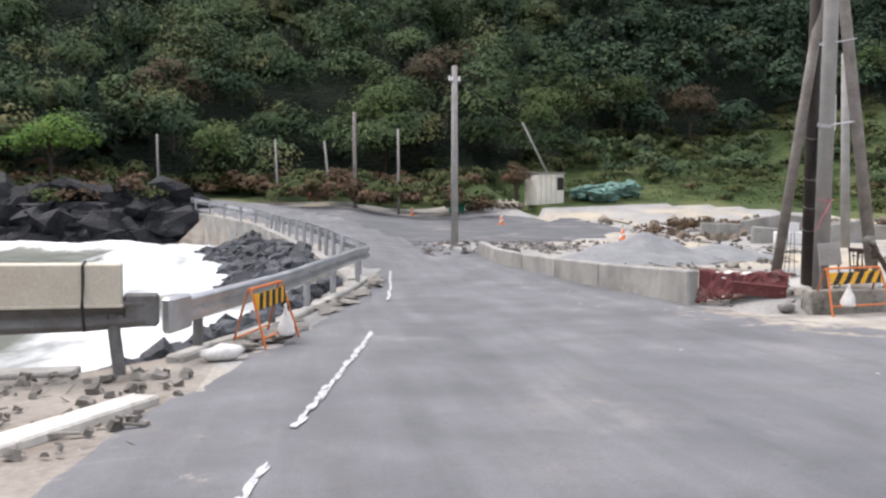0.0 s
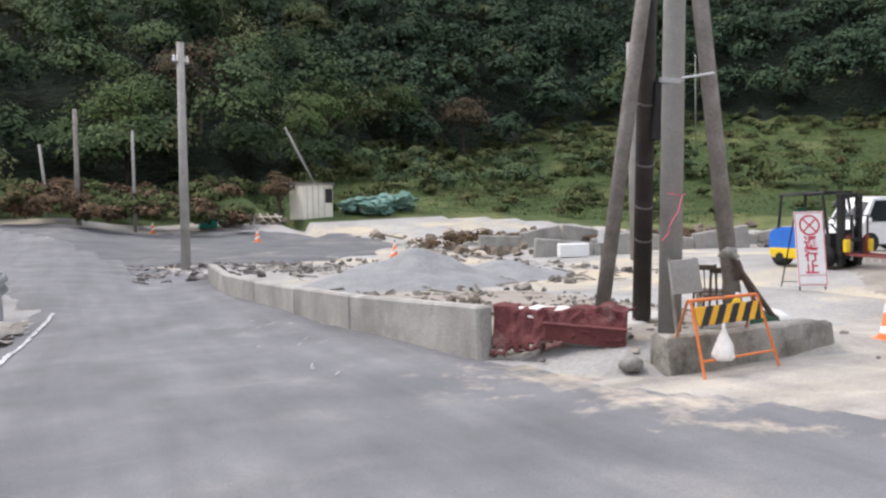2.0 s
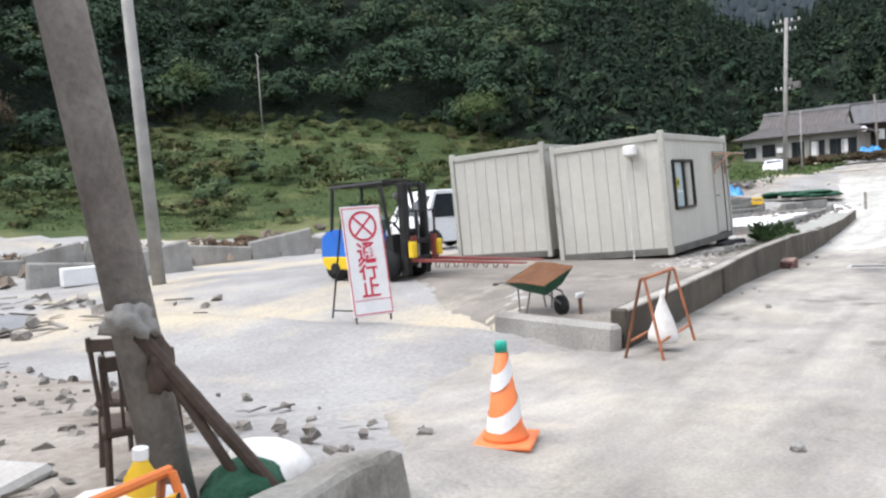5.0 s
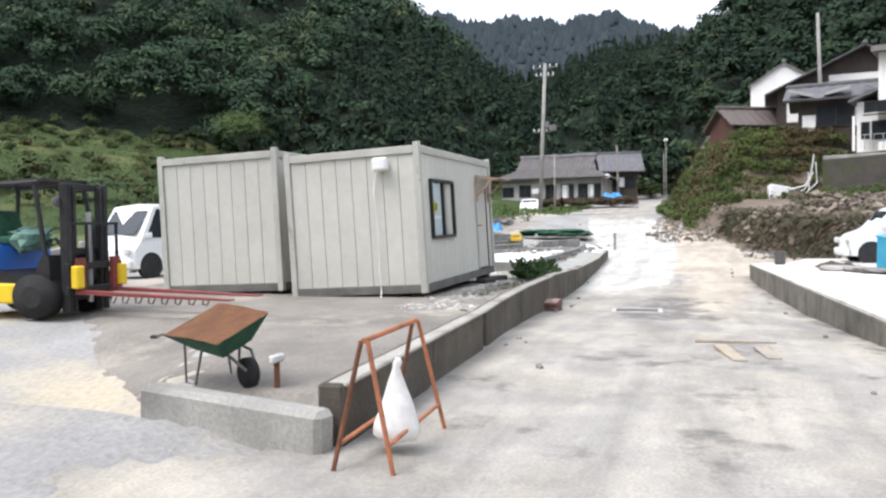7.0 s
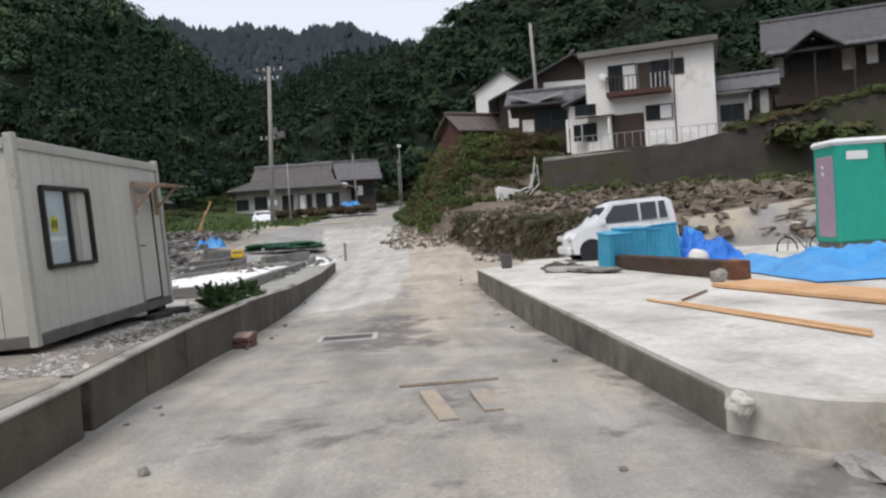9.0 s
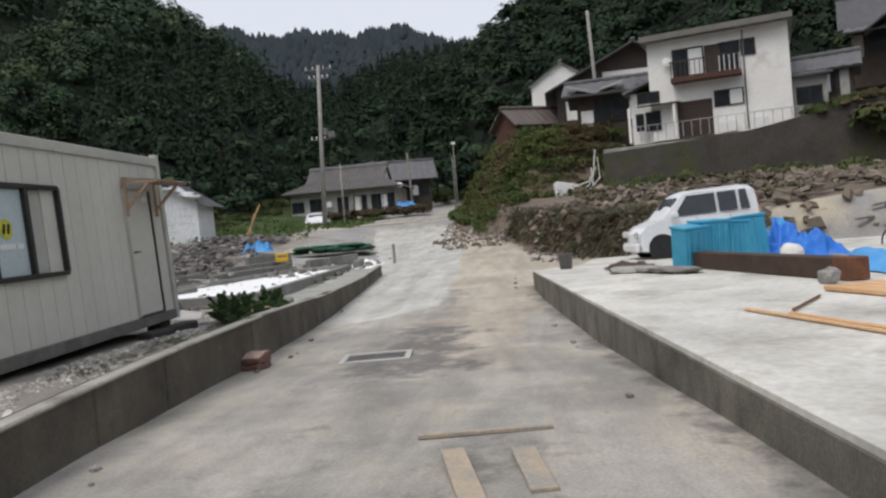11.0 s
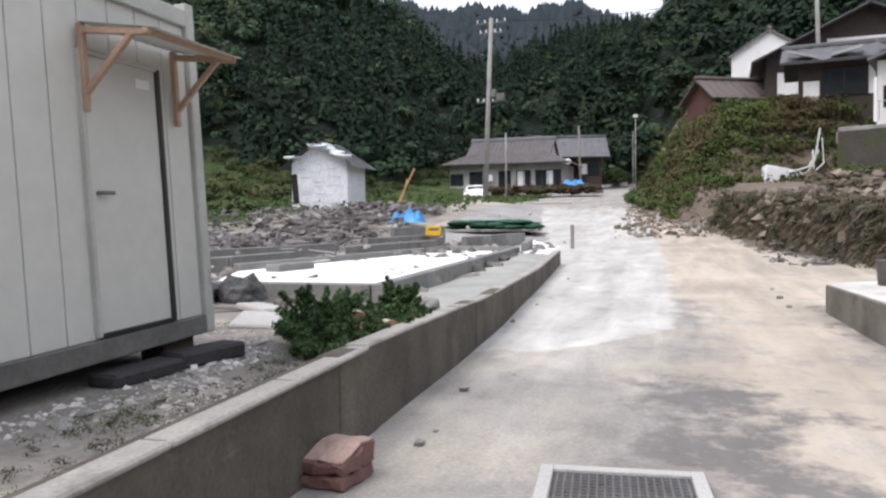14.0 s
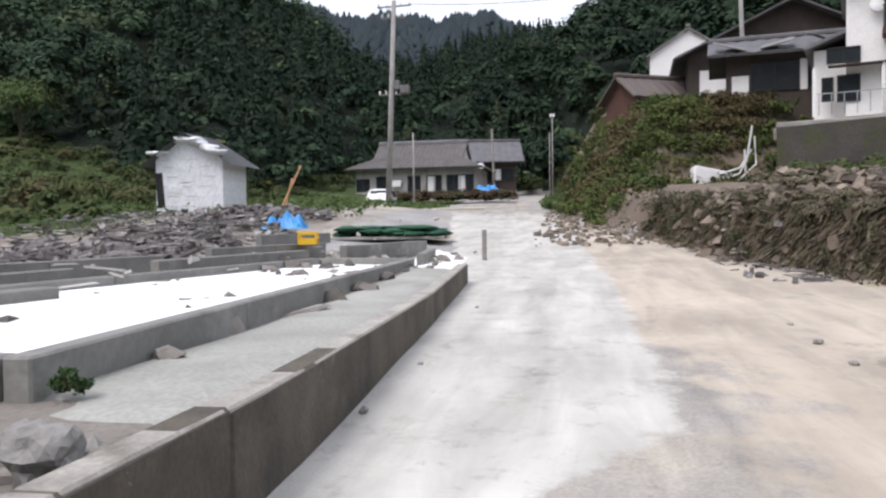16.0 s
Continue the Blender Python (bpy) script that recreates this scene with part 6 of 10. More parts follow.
def hut_door():
    x0, x1, z1 = 3.26, 3.98, 1.78
    bm = bmesh.new()
    box(bm, (x1 - x0 - 0.03, 0.04, z1 - 0.16), ((x0 + x1) / 2, 0.035, (z1 + 0.16) / 2), None, 0.005)
    door = part("door", bm, "siding", hut_a, "flush cream steel door")
    for x, sx, z, sz in ((x0, 0.03, z1 / 2 + 0.08, z1 - 0.12), (x1, 0.045, z1 / 2 + 0.08, z1 - 0.12), ((x0 + x1) / 2, x1 - x0, z1 + 0.015, 0.03), ((x0 + x1) / 2, x1 - x0, 0.15, 0.03)):
        bm = bmesh.new()
        box(bm, (sx, 0.06, sz), (x, 0.03, z), None, 0.004)
        part("door_frame", bm, "alu" if x == x1 or z < 0.2 else "frame", hut_a)
    bm = bmesh.new()
    tube(bm, [(x0 + 0.07, 0.015, 0.98), (x0 + 0.07, -0.03, 0.98), (x0 + 0.16, -0.03, 0.98)], 0.012, 8)
    part("handle", bm, "oldsteel", door, "dull metal lever handle")
    bm = bmesh.new()
    box(bm, (0.14, 0.003, 0.06), (x1 - 0.16, 0.012, z1 - 0.1))
    part("label", bm, "white", door)
    # canopy of bare timber
    cz = 1.875
    for x in (3.27, 4.16):
        bm = bmesh.new()
        box(bm, (0.045, 0.035, 0.5), (x, -0.005, cz - 0.18), None, 0.004)
        part("canopy_upright", bm, "wood", hut_a, "bare timber")
        bm = bmesh.new()
        box(bm, (0.04, 0.46, 0.04), (x, -0.24, cz), Euler((radians(8), 0, 0)).to_matrix(), 0.004)
        part("canopy_arm", bm, "wood", hut_a, "bare timber")
        bm = bmesh.new()
        box(bm, (0.035, 0.46, 0.035), (x, -0.18, cz - 0.17), Euler((radians(-43), 0, 0)).to_matrix(), 0.004)
        part("canopy_brace", bm, "wood", hut_a, "bare timber")
    bm = bmesh.new()
    n = 30
    rows = []
    for i in range(n + 1):
        x = 3.24 + 0.98 * i / n
        rows.append([bm.verts.new((x, y, cz + 0.075 + 0.004 * math.cos(i * 2.1) + 0.19 * y)) for y in (0.0, -0.27, -0.52)])
    for a, b in zip(rows, rows[1:]):
        for j in range(2):
            bm.faces.new((a[j], b[j], b[j + 1], a[j + 1]))
    bmesh.ops.solidify(bm, geom=bm.faces[:], thickness=0.012)
    part("canopy_sheet", bm, "lane_pale", hut_a, "corrugated pale canopy sheet")
    bm = bmesh.new()
    box(bm, (0.96, 0.04, 0.03), (3.72, -0.44, cz - 0.025), None, 0.004)
    part("canopy_purlin", bm, "wood", hut_a)


hut_door()
bm = bmesh.new()
box(bm, (0.16, 0.24, 0.2), (-0.07, 0.62, 2.02), None, 0.03)
part("vent_hood", bm, "white", hut_a, "white vent hood")
bm = bmesh.new()
tube(bm, [(-0.01, 0.72, 1.95), (-0.015, 0.78, 1.6), (-0.015, 0.74, 1.0), (-0.015, 0.76, 0.4), (-0.015, 0.75, 0.05), (-0.2, 0.7, -0.08), (-0.5, 0.9, -0.1), (-0.6, 1.5, -0.1)], 0.011, 6)
part("cable", bm, "white", hut_a, "pale cable")
for i in range(1, 3):
    bm = bmesh.new()
    box(bm, (0.6, 0.22, 0.07 + 0.02 * i), (0, 0, 0.05), None, 0.02)
    tagged(finish("door_step_board", bm, "blacktimber", None, pose(24.95 + 0.66 * i, 13.84 - 0.03 * i, lz(25.6, 13.5), 0, 0, 3 - 8 * i)), "dark weathered timber lying under the hut door", "timber")

# ---- forklift ----
def wheel_at(parent, p, r, w, rim="lamp"):
    bm = bmesh.new()
    cyl(bm, (p[0], p[1] - w / 2, p[2]), (p[0], p[1] + w / 2, p[2]), r, r, 22)
    edges = [e for e in bm.edges if len(e.link_faces) == 2 and e.calc_face_angle(0) > 1.0]
    bmesh.ops.bevel(bm, geom=edges, offset=r * 0.15, segments=2, affect="EDGES")
    tyre = part("wheel", bm, "rubber", parent, smooth=True)
    for s in (-1, 1):
        bm = bmesh.new()
        cyl(bm, (p[0], p[1] + s * (w / 2 - 0.01), p[2]), (p[0], p[1] + s * (w / 2 + 0.008), p[2]), r * 0.56, r * 0.5, 16)
        part("rim", bm, rim, tyre)
    return tyre


def forklift():
    root = thing("forklift", "blue and yellow forklift with black mast and lowered red forks", "forklift", pose(19.2, 18.4, lz(19.2, 18.4) - 0.01, 0, 0, -91) @ Matrix.Diagonal((1.0, 0.95, 0.86, 1)))
    bm = bmesh.new()
    prism(bm, [(-1.05, 0.28), (-1.15, 0.5), (-1.12, 0.95), (-0.9, 1.1), (-0.25, 1.1), (-0.2, 0.28)], -0.52, 0.52)
    bmesh.ops.bevel(bm, geom=[e for e in bm.edges], offset=0.045, segments=2, affect="EDGES")
    part("counterweight", bm, "flblue", root, "blue counterweight")
    bm = bmesh.new()
    prism(bm, [(-0.98, 0.2), (-1.1, 0.36), (-1.1, 0.52), (0.62, 0.52), (0.7, 0.3), (0.5, 0.22)], -0.535, 0.535)
    bmesh.ops.bevel(bm, geom=[e for e in bm.edges], offset=0.03, segments=1, affect="EDGES")
    part("chassis", bm, "flyellow", root)
    bm = bmesh.new()
    prism(bm, [(-0.2, 0.5), (-0.2, 0.72), (0.35, 0.55), (0.55, 0.95), (0.66, 0.95), (0.68, 0.5)], -0.48, 0.48)
    part("cockpit", bm, "black", root)
    bm = bmesh.new()
    box(bm, (0.45, 0.46, 0.16), (-0.28, 0, 1.17), None, 0.05)
    box(bm, (0.14, 0.44, 0.46), (-0.52, 0, 1.42), Euler((0, -0.2, 0)).to_matrix(), 0.05)
    part("seat", bm, "net", root, "seat under a dark green cover", True)
    bm = bmesh.new()
    tube(bm, [(0.55, 0, 0.9), (0.32, 0, 1.2)], 0.025, 8)
    n = 14
    tube(bm, [(0.3 + 0.06 * math.sin(2 * math.pi * k / n), 0.15 * math.cos(2 * math.pi * k / n), 1.22 + 0.14 * math.sin(2 * math.pi * k / n)) for k in range(n + 1)], 0.014, 6)
    part("steering_wheel", bm, "black", root)
    for y in (-0.46, 0.46):
        bm = bmesh.new()
        tube(bm, [(0.6, y, 0.9), (0.42, y * 0.95, 2.02)], 0.035, 6)
        part("guard_post", bm, "black", root)
        bm = bmesh.new()
        tube(bm, [(-0.85, y, 1.05), (-0.78, y * 0.95, 2.0)], 0.035, 6)
        part("guard_post", bm, "black", root)
        bm = bmesh.new()
        tube(bm, [(-0.85, y * 0.95, 2.02), (0.5, y * 0.95, 2.06)], 0.035, 6)
        part("guard_rail", bm, "black", root)
    for x in (-0.8, -0.55, -0.3, -0.05, 0.2, 0.45):
        bm = bmesh.new()
        box(bm, (0.05, 0.88, 0.04), (x, 0, 2.05), None, 0.006)
        part("guard_slat", bm, "black", root)
    bm = bmesh.new()
    box(bm, (1.32, 0.86, 0.018), (-0.16, 0, 2.085), Euler((0, -0.03, 0)).to_matrix(), 0.004)
    part("guard_sheet", bm, "black", root, "dark sheet over the guard")
    bm = bmesh.new()
    for k in range(5):
        lump(bm, 0.2, (-0.45 + 0.14 * k, 0.3 - 0.12 * k, 1.12 + 0.07 * (k % 3)), (1.1, 1.3, 0.75), 0.7, 300 + k)
    part("net_cover", bm, "net2", root, "pale green net heaped on the seat")
    mast = thing("mast", "", "")
    for key in ("label", "category"):
        if key in mast:
            del mast[key]
    mast.parent = root
    for y in (-0.33, 0.33):
        bm = bmesh.new()
        box(bm, (0.14, 0.08, 1.95), (0.82, y, 1.05), None, 0.008)
        part("channel", bm, "black", mast)
        bm = bmesh.new()
        box(bm, (0.1, 0.06, 1.9), (0.84, y * 0.74, 1.04), None, 0.008)
        part("inner_channel", bm, "black", mast)
    for z in (0.3, 1.0, 1.98):
        bm = bmesh.new()
        box(bm, (0.08, 0.74, 0.1), (0.78, 0, z), None, 0.008)
        part("mast_tie", bm, "black", mast)
    bm = bmesh.new()
    cyl(bm, (0.8, 0.1, 0.2), (0.8, 0.1, 1.6), 0.04, 0.04, 10)
    part("lift_cylinder", bm, "steel", mast, "bright lift cylinder")
    for z in (0.42, 0.78):
        bm = bmesh.new()
        box(bm, (0.06, 1.0, 0.1), (0.97, 0, z), None, 0.008)
        part("carriage_bar", bm, "black", mast)
    for y in (-0.42, -0.14, 0.14, 0.42):
        bm = bmesh.new()
        box(bm, (0.035, 0.035, 0.62), (0.98, y, 1.1), None, 0.004)
        part("backrest_bar", bm, "black", mast)
    bm = bmesh.new()
    box(bm, (0.035, 0.9, 0.04), (0.98, 0, 1.42), None, 0.004)
    part("backrest_bar", bm, "black", mast)
    for y in (-0.32, 0.32):
        bm = bmesh.new()
        prism(bm, [(1.0, 0.36), (1.0, 0.9), (1.06, 0.9), (1.06, 0.42), (3.3, 0.33), (3.3, 0.31), (1.02, 0.36)], y - 0.07, y + 0.07)
        part("fork", bm, "forkred", root, "long red fork")
        bm = bmesh.new()
        box(bm, (0.12, 0.14, 0.34), (1.06, y * 1.25, 0.62), None, 0.02)
        part("fork_bracket", bm, "flyellow", root, "yellow bracket")
    for k in range(8):
        bm = bmesh.new()
        tube(bm, [(1.5 + k * 0.2, -0.32, 0.34), (1.52 + k * 0.2, -0.36, 0.26), (1.55 + k * 0.2, -0.32, 0.24), (1.58 + k * 0.2, -0.3, 0.33)], 0.012, 6)
        part("chain_link", bm, "oldsteel", root)
    for y in (-0.45, 0.45):
        wheel_at(root, (0.45, y, 0.33), 0.33, 0.24, "rubber")
        wheel_at(root, (-0.75, y * 0.95, 0.25), 0.25, 0.2, "rubber")
    for y in (-0.38, 0.38):
        bm = bmesh.new()
        lathe(bm, [(0.07, 0), (0.09, 0.05), (0.06, 0.07)], 12)
        bm.transform(Matrix.Translation((0.7, y, 1.75)) @ Euler((0, radians(90), 0)).to_matrix().to_4x4())
        part("work_lamp", bm, "oldsteel", root)


forklift()

# ---- wheelbarrow ----
def wheelbarrow():
    root = thing("wheelbarrow", "rusty green wheelbarrow with a rust-brown tray on the yard", "wheelbarrow", pose(15.86, 13.16, lz(15.95, 13.2) - 0.005, 0, 0, -114) @ Matrix.Scale(0.74, 4))
    bm = bmesh.new()
    low, top = [], []
    for x, y in ((-0.25, -0.2), (0.25, -0.17), (0.25, 0.17), (-0.25, 0.2)):
        low.append(bm.verts.new((x, y, 0.4)))
    for x, y, z in ((-0.5, -0.33, 0.58), (0.5, -0.3, 0.68), (0.5, 0.3, 0.68), (-0.5, 0.33, 0.58)):
        top.append(bm.verts.new((x, y, z)))
    bm.faces.new(low)
    for i in range(4):
        bm.faces.new((low[i], low[(i + 1) % 4], top[(i + 1) % 4], top[i]))
    bmesh.ops.subdivide_edges(bm, edges=bm.edges[:], cuts=2, use_grid_fill=True)
    bmesh.ops.solidify(bm, geom=bm.faces[:], thickness=0.012)
    lean = Matrix.Translation((0, -0.05, 0.42)) @ Euler((radians(24), radians(6), 0)).to_matrix().to_4x4() @ Matrix.Translation((0, 0, -0.42))
    bm.transform(lean)
    part("tray", bm, "net", root, "dark green tray")
    bm = bmesh.new()
    grid = []
    for i in range(15):
        u = i / 14
        grid.append([bm.verts.new((-0.51 + 1.03 * u, (j / 8 - 0.5) * (0.68 - 0.06 * u), 0.59 + 0.105 * u + 0.02 * math.sin(u * 3.1) - (0.05 * (1 - abs(j / 4 - 1) ** 2) * (1 - abs(2 * u - 1) ** 3)) + 0.012 * noise.noise((u * 7, j * 0.8, 3)))) for j in range(9)])
    for a, b in zip(grid, grid[1:]):
        for j in range(8):
            bm.faces.new((a[j], b[j], b[j + 1], a[j + 1]))
    bmesh.ops.solidify(bm, geom=bm.faces[:], thickness=0.012)
    bm.transform(lean)
    part("load", bm, "trayrust", root, "rust-brown rusted inside of the tray")
    for y in (-0.24, 0.24):
        bm = bmesh.new()
        tube(bm, [(-0.95, y * 1.15, 0.42), (-0.8, y * 1.15, 0.46), (-0.45, y, 0.4), (0.2, y * 0.6, 0.34), (0.42, y * 0.25, 0.18)], 0.016, 8)
        part("frame_tube", bm, "oldsteel", root)
        bm = bmesh.new()
        tube(bm, [(-0.42, y, 0.4), (-0.36, y * 1.1, 0.0), (-0.2, y * 1.05, 0.0), (-0.12, y * 0.9, 0.38)], 0.014, 8)
        part("leg", bm, "oldsteel", root)
        bm = bmesh.new()
        tube(bm, [(-1.05, y * 1.15, 0.41), (-0.92, y * 1.15, 0.425)], 0.02, 8)
        part("grip", bm, "rubber", root)
    wheel_at(root, (0.36, 0, 0.15), 0.15, 0.07, "rubber")


wheelbarrow()
root = thing("standpipe", "short rusty standpipe with a tap on the yard", "pipe", pose(15.75, 12.68, lz(15.85, 12.68) - 0.02))
bm = bmesh.new()
cyl(bm, (0, 0, -0.2), (0.0, 0, 0.22), 0.022, 0.022, 8)
part("pipe", bm, "rust", root)
bm = bmesh.new()
box(bm, (0.16, 0.05, 0.06), (0, 0, 0.24), None, 0.012)
part("tap", bm, "lamp", root)

# ---- vehicles ----
def small_car(at, label, length, width, high, hood, van=False):
    """A small upright wagon: x forward."""
    root = thing("car" if not van else "van", label, "car" if not van else "van", at)
    h, w2 = high, width / 2
    fx, rx = length / 2, -length / 2
    side = [(rx, 0.32), (rx - 0.0, 0.6), (rx + 0.03, 0.95), (rx + 0.1, h * 0.93), (rx + 0.22, h), (fx - hood - 0.75, h), (fx - hood - 0.55, h * 0.98), (fx - hood + 0.02, 0.98), (fx - 0.15, 0.84), (fx - 0.02, 0.7), (fx, 0.45), (fx - 0.05, 0.25), (rx + 0.05, 0.25)]
    bm = bmesh.new()
    rows = []
    for y, inset in ((-w2, 1.0), (-w2 * 0.985, 0.5), (0, 0.0), (w2 * 0.985, 0.5), (w2, 1.0)):
        row = []
        for x, z in side:
            k = max(0.0, (z - 0.95) / (h - 0.95))
            yy = y * (1 - 0.14 * k * k)
            zz = z - (0.05 * k * (abs(y) / w2) ** 3)
            xx = x - (0.12 * (abs(y) / w2) ** 4 if x > fx - 0.3 else 0)
            row.append(bm.verts.new((xx, yy, zz)))
        rows.append(row)
    n = len(side)
    for a, b in zip(rows, rows[1:]):
        for i in range(n):
            bm.faces.new((a[i], a[(i + 1) % n], b[(i + 1) % n], b[i]))
    bm.faces.new(rows[0][::-1])
    bm.faces.new(rows[-1])
    bmesh.ops.recalc_face_normals(bm, faces=bm.faces[:])
    body = part("body", bm, "carwhite", root)
    # glass
    zt, zb = h * 0.92, 1.0
    xs = [rx + 0.2, rx + 0.2 + (length - hood - 1.0) * 0.22, rx + 0.2 + (length - hood - 1.0) * 0.6, fx - hood - 0.5]
    for s in (-1, 1):
        for i in range(3):
            a, b = xs[i] + 0.05, xs[i + 1] - 0.03
            if van and i < 2:
                a, b = a + 0.12, a + 0.4
            bm = bmesh.new()
            yk = lambda z: s * (w2 * (1 - 0.14 * (max(0, (z - 0.95) / (h - 0.95))) ** 2) + 0.006)
            q = [(a, zb), (b + (0.28 if i == 2 else 0), zb), (b - (0.1 if i == 2 else 0.0), zt), (a + (0.05 if i == 0 else 0), zt)]
            vs = [bm.verts.new((x, yk(z), z)) for x, z in q] + [bm.verts.new((x, yk(z) - s * 0.02, z)) for x, z in q]
            bm.faces.new(vs[:4])
            bm.faces.new(vs[4:][::-1])
            for j in range(4):
                bm.faces.new((vs[j], vs[(j + 1) % 4], vs[(j + 1) % 4 + 4], vs[j + 4]))
            part("side_window", bm, "carglass", root)
        bm = bmesh.new()
        box(bm, (0.2, 0.05, 0.16), (fx - hood - 0.25, s * (w2 + 0.07), 1.05), None, 0.03)
        part("mirror", bm, "carwhite", root)
        bm = bmesh.new()
        box(bm, (0.07, 0.3, 0.16), (fx - 0.06, s * (w2 - 0.2), 0.68), Euler((0, 0, -s * 0.35)).to_matrix(), 0.03)
        part("headlight", bm, "lamp", root, "clear headlight")
        bm = bmesh.new()
        box(bm, (0.04, 0.14, 0.4), (rx + 0.03, s * (w2 - 0.09), 0.95), None, 0.015)
        part("tail_light", bm, "taillamp", root, "red tail light")
        for k in (0.38, 0.68):
            bm = bmesh.new()
            box(bm, (0.16, 0.02, 0.025), (rx + length * k, s * (w2 + 0.008), 0.86), None, 0.006)
            part("door_handle", bm, "carwhite", root)
        bm = bmesh.new()
        box(bm, (0.008, 0.006, 0.62), (rx + length * 0.5, s * (w2 + 0.001), 0.62))
        part("door_gap", bm, "black", root)
        bm = bmesh.new()
        box(bm, (0.008, 0.006, 0.62), (rx + length * 0.24, s * (w2 + 0.001), 0.62))
        part("door_gap", bm, "black", root)
    bm = bmesh.new()
    box(bm, (0.03, width * 0.76, (zt - zb) * 1.05), (fx - hood - 0.27, 0, (zt + zb) / 2 + 0.02), Euler((0, radians(-37), 0)).to_matrix(), 0.01)
    part("windscreen", bm, "carglass", root)
    bm = bmesh.new()
    box(bm, (0.03, width * 0.72, (zt - zb) * 0.8), (rx + 0.05, 0, (zt + zb) / 2), Euler((0, radians(6), 0)).to_matrix(), 0.01)
    part("rear_window", bm, "carglass", root)
    for x, m, z in ((fx - 0.03, "carwhite", 0.36), (rx + 0.02, "carwhite", 0.4)):
        bm = bmesh.new()
        box(bm, (0.12, width * 0.96, 0.22), (x, 0, z), None, 0.05)
        part("bumper", bm, m, root)
    bm = bmesh.new()
    box(bm, (0.02, 0.33, 0.16), (rx - 0.05, 0, 0.52))
    part("number_plate", bm, "crate", root)
    for x in (fx - 0.62, rx + 0.55):
        for s in (-1, 1):
            wheel_at(root, (x, s * (w2 - 0.09), 0.28), 0.28, 0.16)
            bm = bmesh.new()
            cyl(bm, (x, s * (w2 - 0.02), 0.3), (x, s * (w2 + 0.004), 0.3), 0.34, 0.34, 22)
            part("wheel_arch", bm, "black", root)
    return root


small_car(pose(34.75, 4.72, 0.3, 0, 2.6, 94) @ Matrix.Scale(0.95, 4), "muddy white small wagon parked on the washed floor", 3.08, 1.46, 1.6, 0.72)
small_car(pose(27.9, 23.2, lz(27.9, 23.2), 0, 0, 170), "white boxy van parked behind the huts", 3.4, 1.6, 1.85, 0.25, True)
small_car(pose(75.5, 23.5, lz(75.5, 23.5), 0, 0, 185), "small white car parked far down the lane", 3.4, 1.48, 1.5, 0.6)


# ---- things on the washed floor south of the lane ----
def bluebox(at, label):
    root = thing("blue_fish_box", label, "plastic box", at, "blue fish boxes")
    bm = bmesh.new()
    box(bm, (0.52, 0.6, 0.86), (0, 0, 0.43), None, 0.03)
    part("shell", bm, "bluebox", root)
    for k in range(4):
        for s in (-1, 1):
            bm = bmesh.new()
            box(bm, (0.03, 0.06, 0.74), (s * 0.27, -0.2 + k * 0.135, 0.43), None, 0.012)
            part("rib", bm, "bluebox", root)
    bm = bmesh.new()
    box(bm, (0.56, 0.64, 0.06), (0, 0, 0.87), None, 0.015)
    part("rim", bm, "bluebox", root)
    return root


for k, (x, y, r) in enumerate([(30.66, 5.72, 22), (30.82, 5.32, 16), (30.98, 4.9, 27), (31.14, 4.48, 20)]):
    bluebox(pose(x, y, 0.295, 2.5 * (k % 3 - 1), 4 * (k - 1.5), r) @ Matrix.Scale((0.88, 0.96, 0.9, 0.98)[k], 4), "upright blue ribbed plastic fish box on the slab")


def timber(name, a, b, w, h, m, label, cat="timber", z=0.3):
    a, b = Vector((*a, z)), Vector((*b, z))
    d = b - a
    bm = bmesh.new()
    box(bm, (d.length, w, h), (0, 0, h / 2), None, 0.012)
    return tagged(finish(name, bm, m, None, Matrix.Translation((a + b) / 2) @ Euler((0, 0, math.atan2(d.y, d.x))).to_matrix().to_4x4()), label, cat)


timber("roof_beam", (30.7, 5.67), (26.35, 4.77), 0.27, 0.29, "beamwood", "thick dark squared roof beam lying on the slab")
timber("roof_beam", (29.6, 5.1), (27.3, 4.55), 0.2, 0.2, "beamwood", "dark broken roof beam lying on the slab")
timber("beam_end", (26.345, 4.769), (26.0, 4.7), 0.285, 0.3, "rust", "reddish sawn end of a broken beam")
for k in range(4):
    timber("new_plank", (25.2 - 0.06 * k, 5.42 - 0.15 * k), (20.4 - 0.2 * k, 4.1 - 0.2 * k), 0.14, 0.06 + 0.012 * k, "newwood", "fresh orange-brown plank in a stack on the slab")
timber("thin_lath", (23.95, 6.75), (20.2, 5.85), 0.05, 0.03, "newwood", "long thin tan lath lying on the slab")
timber("thin_lath", (23.4, 6.5), (20.4, 5.75), 0.05, 0.03, "newwood", "long thin tan lath lying on the slab")
timber("iron_bar", (24.6, 5.75), (23.6, 6.4), 0.03, 0.03, "rust", "bent rusty iron bar on the slab", "scrap metal")


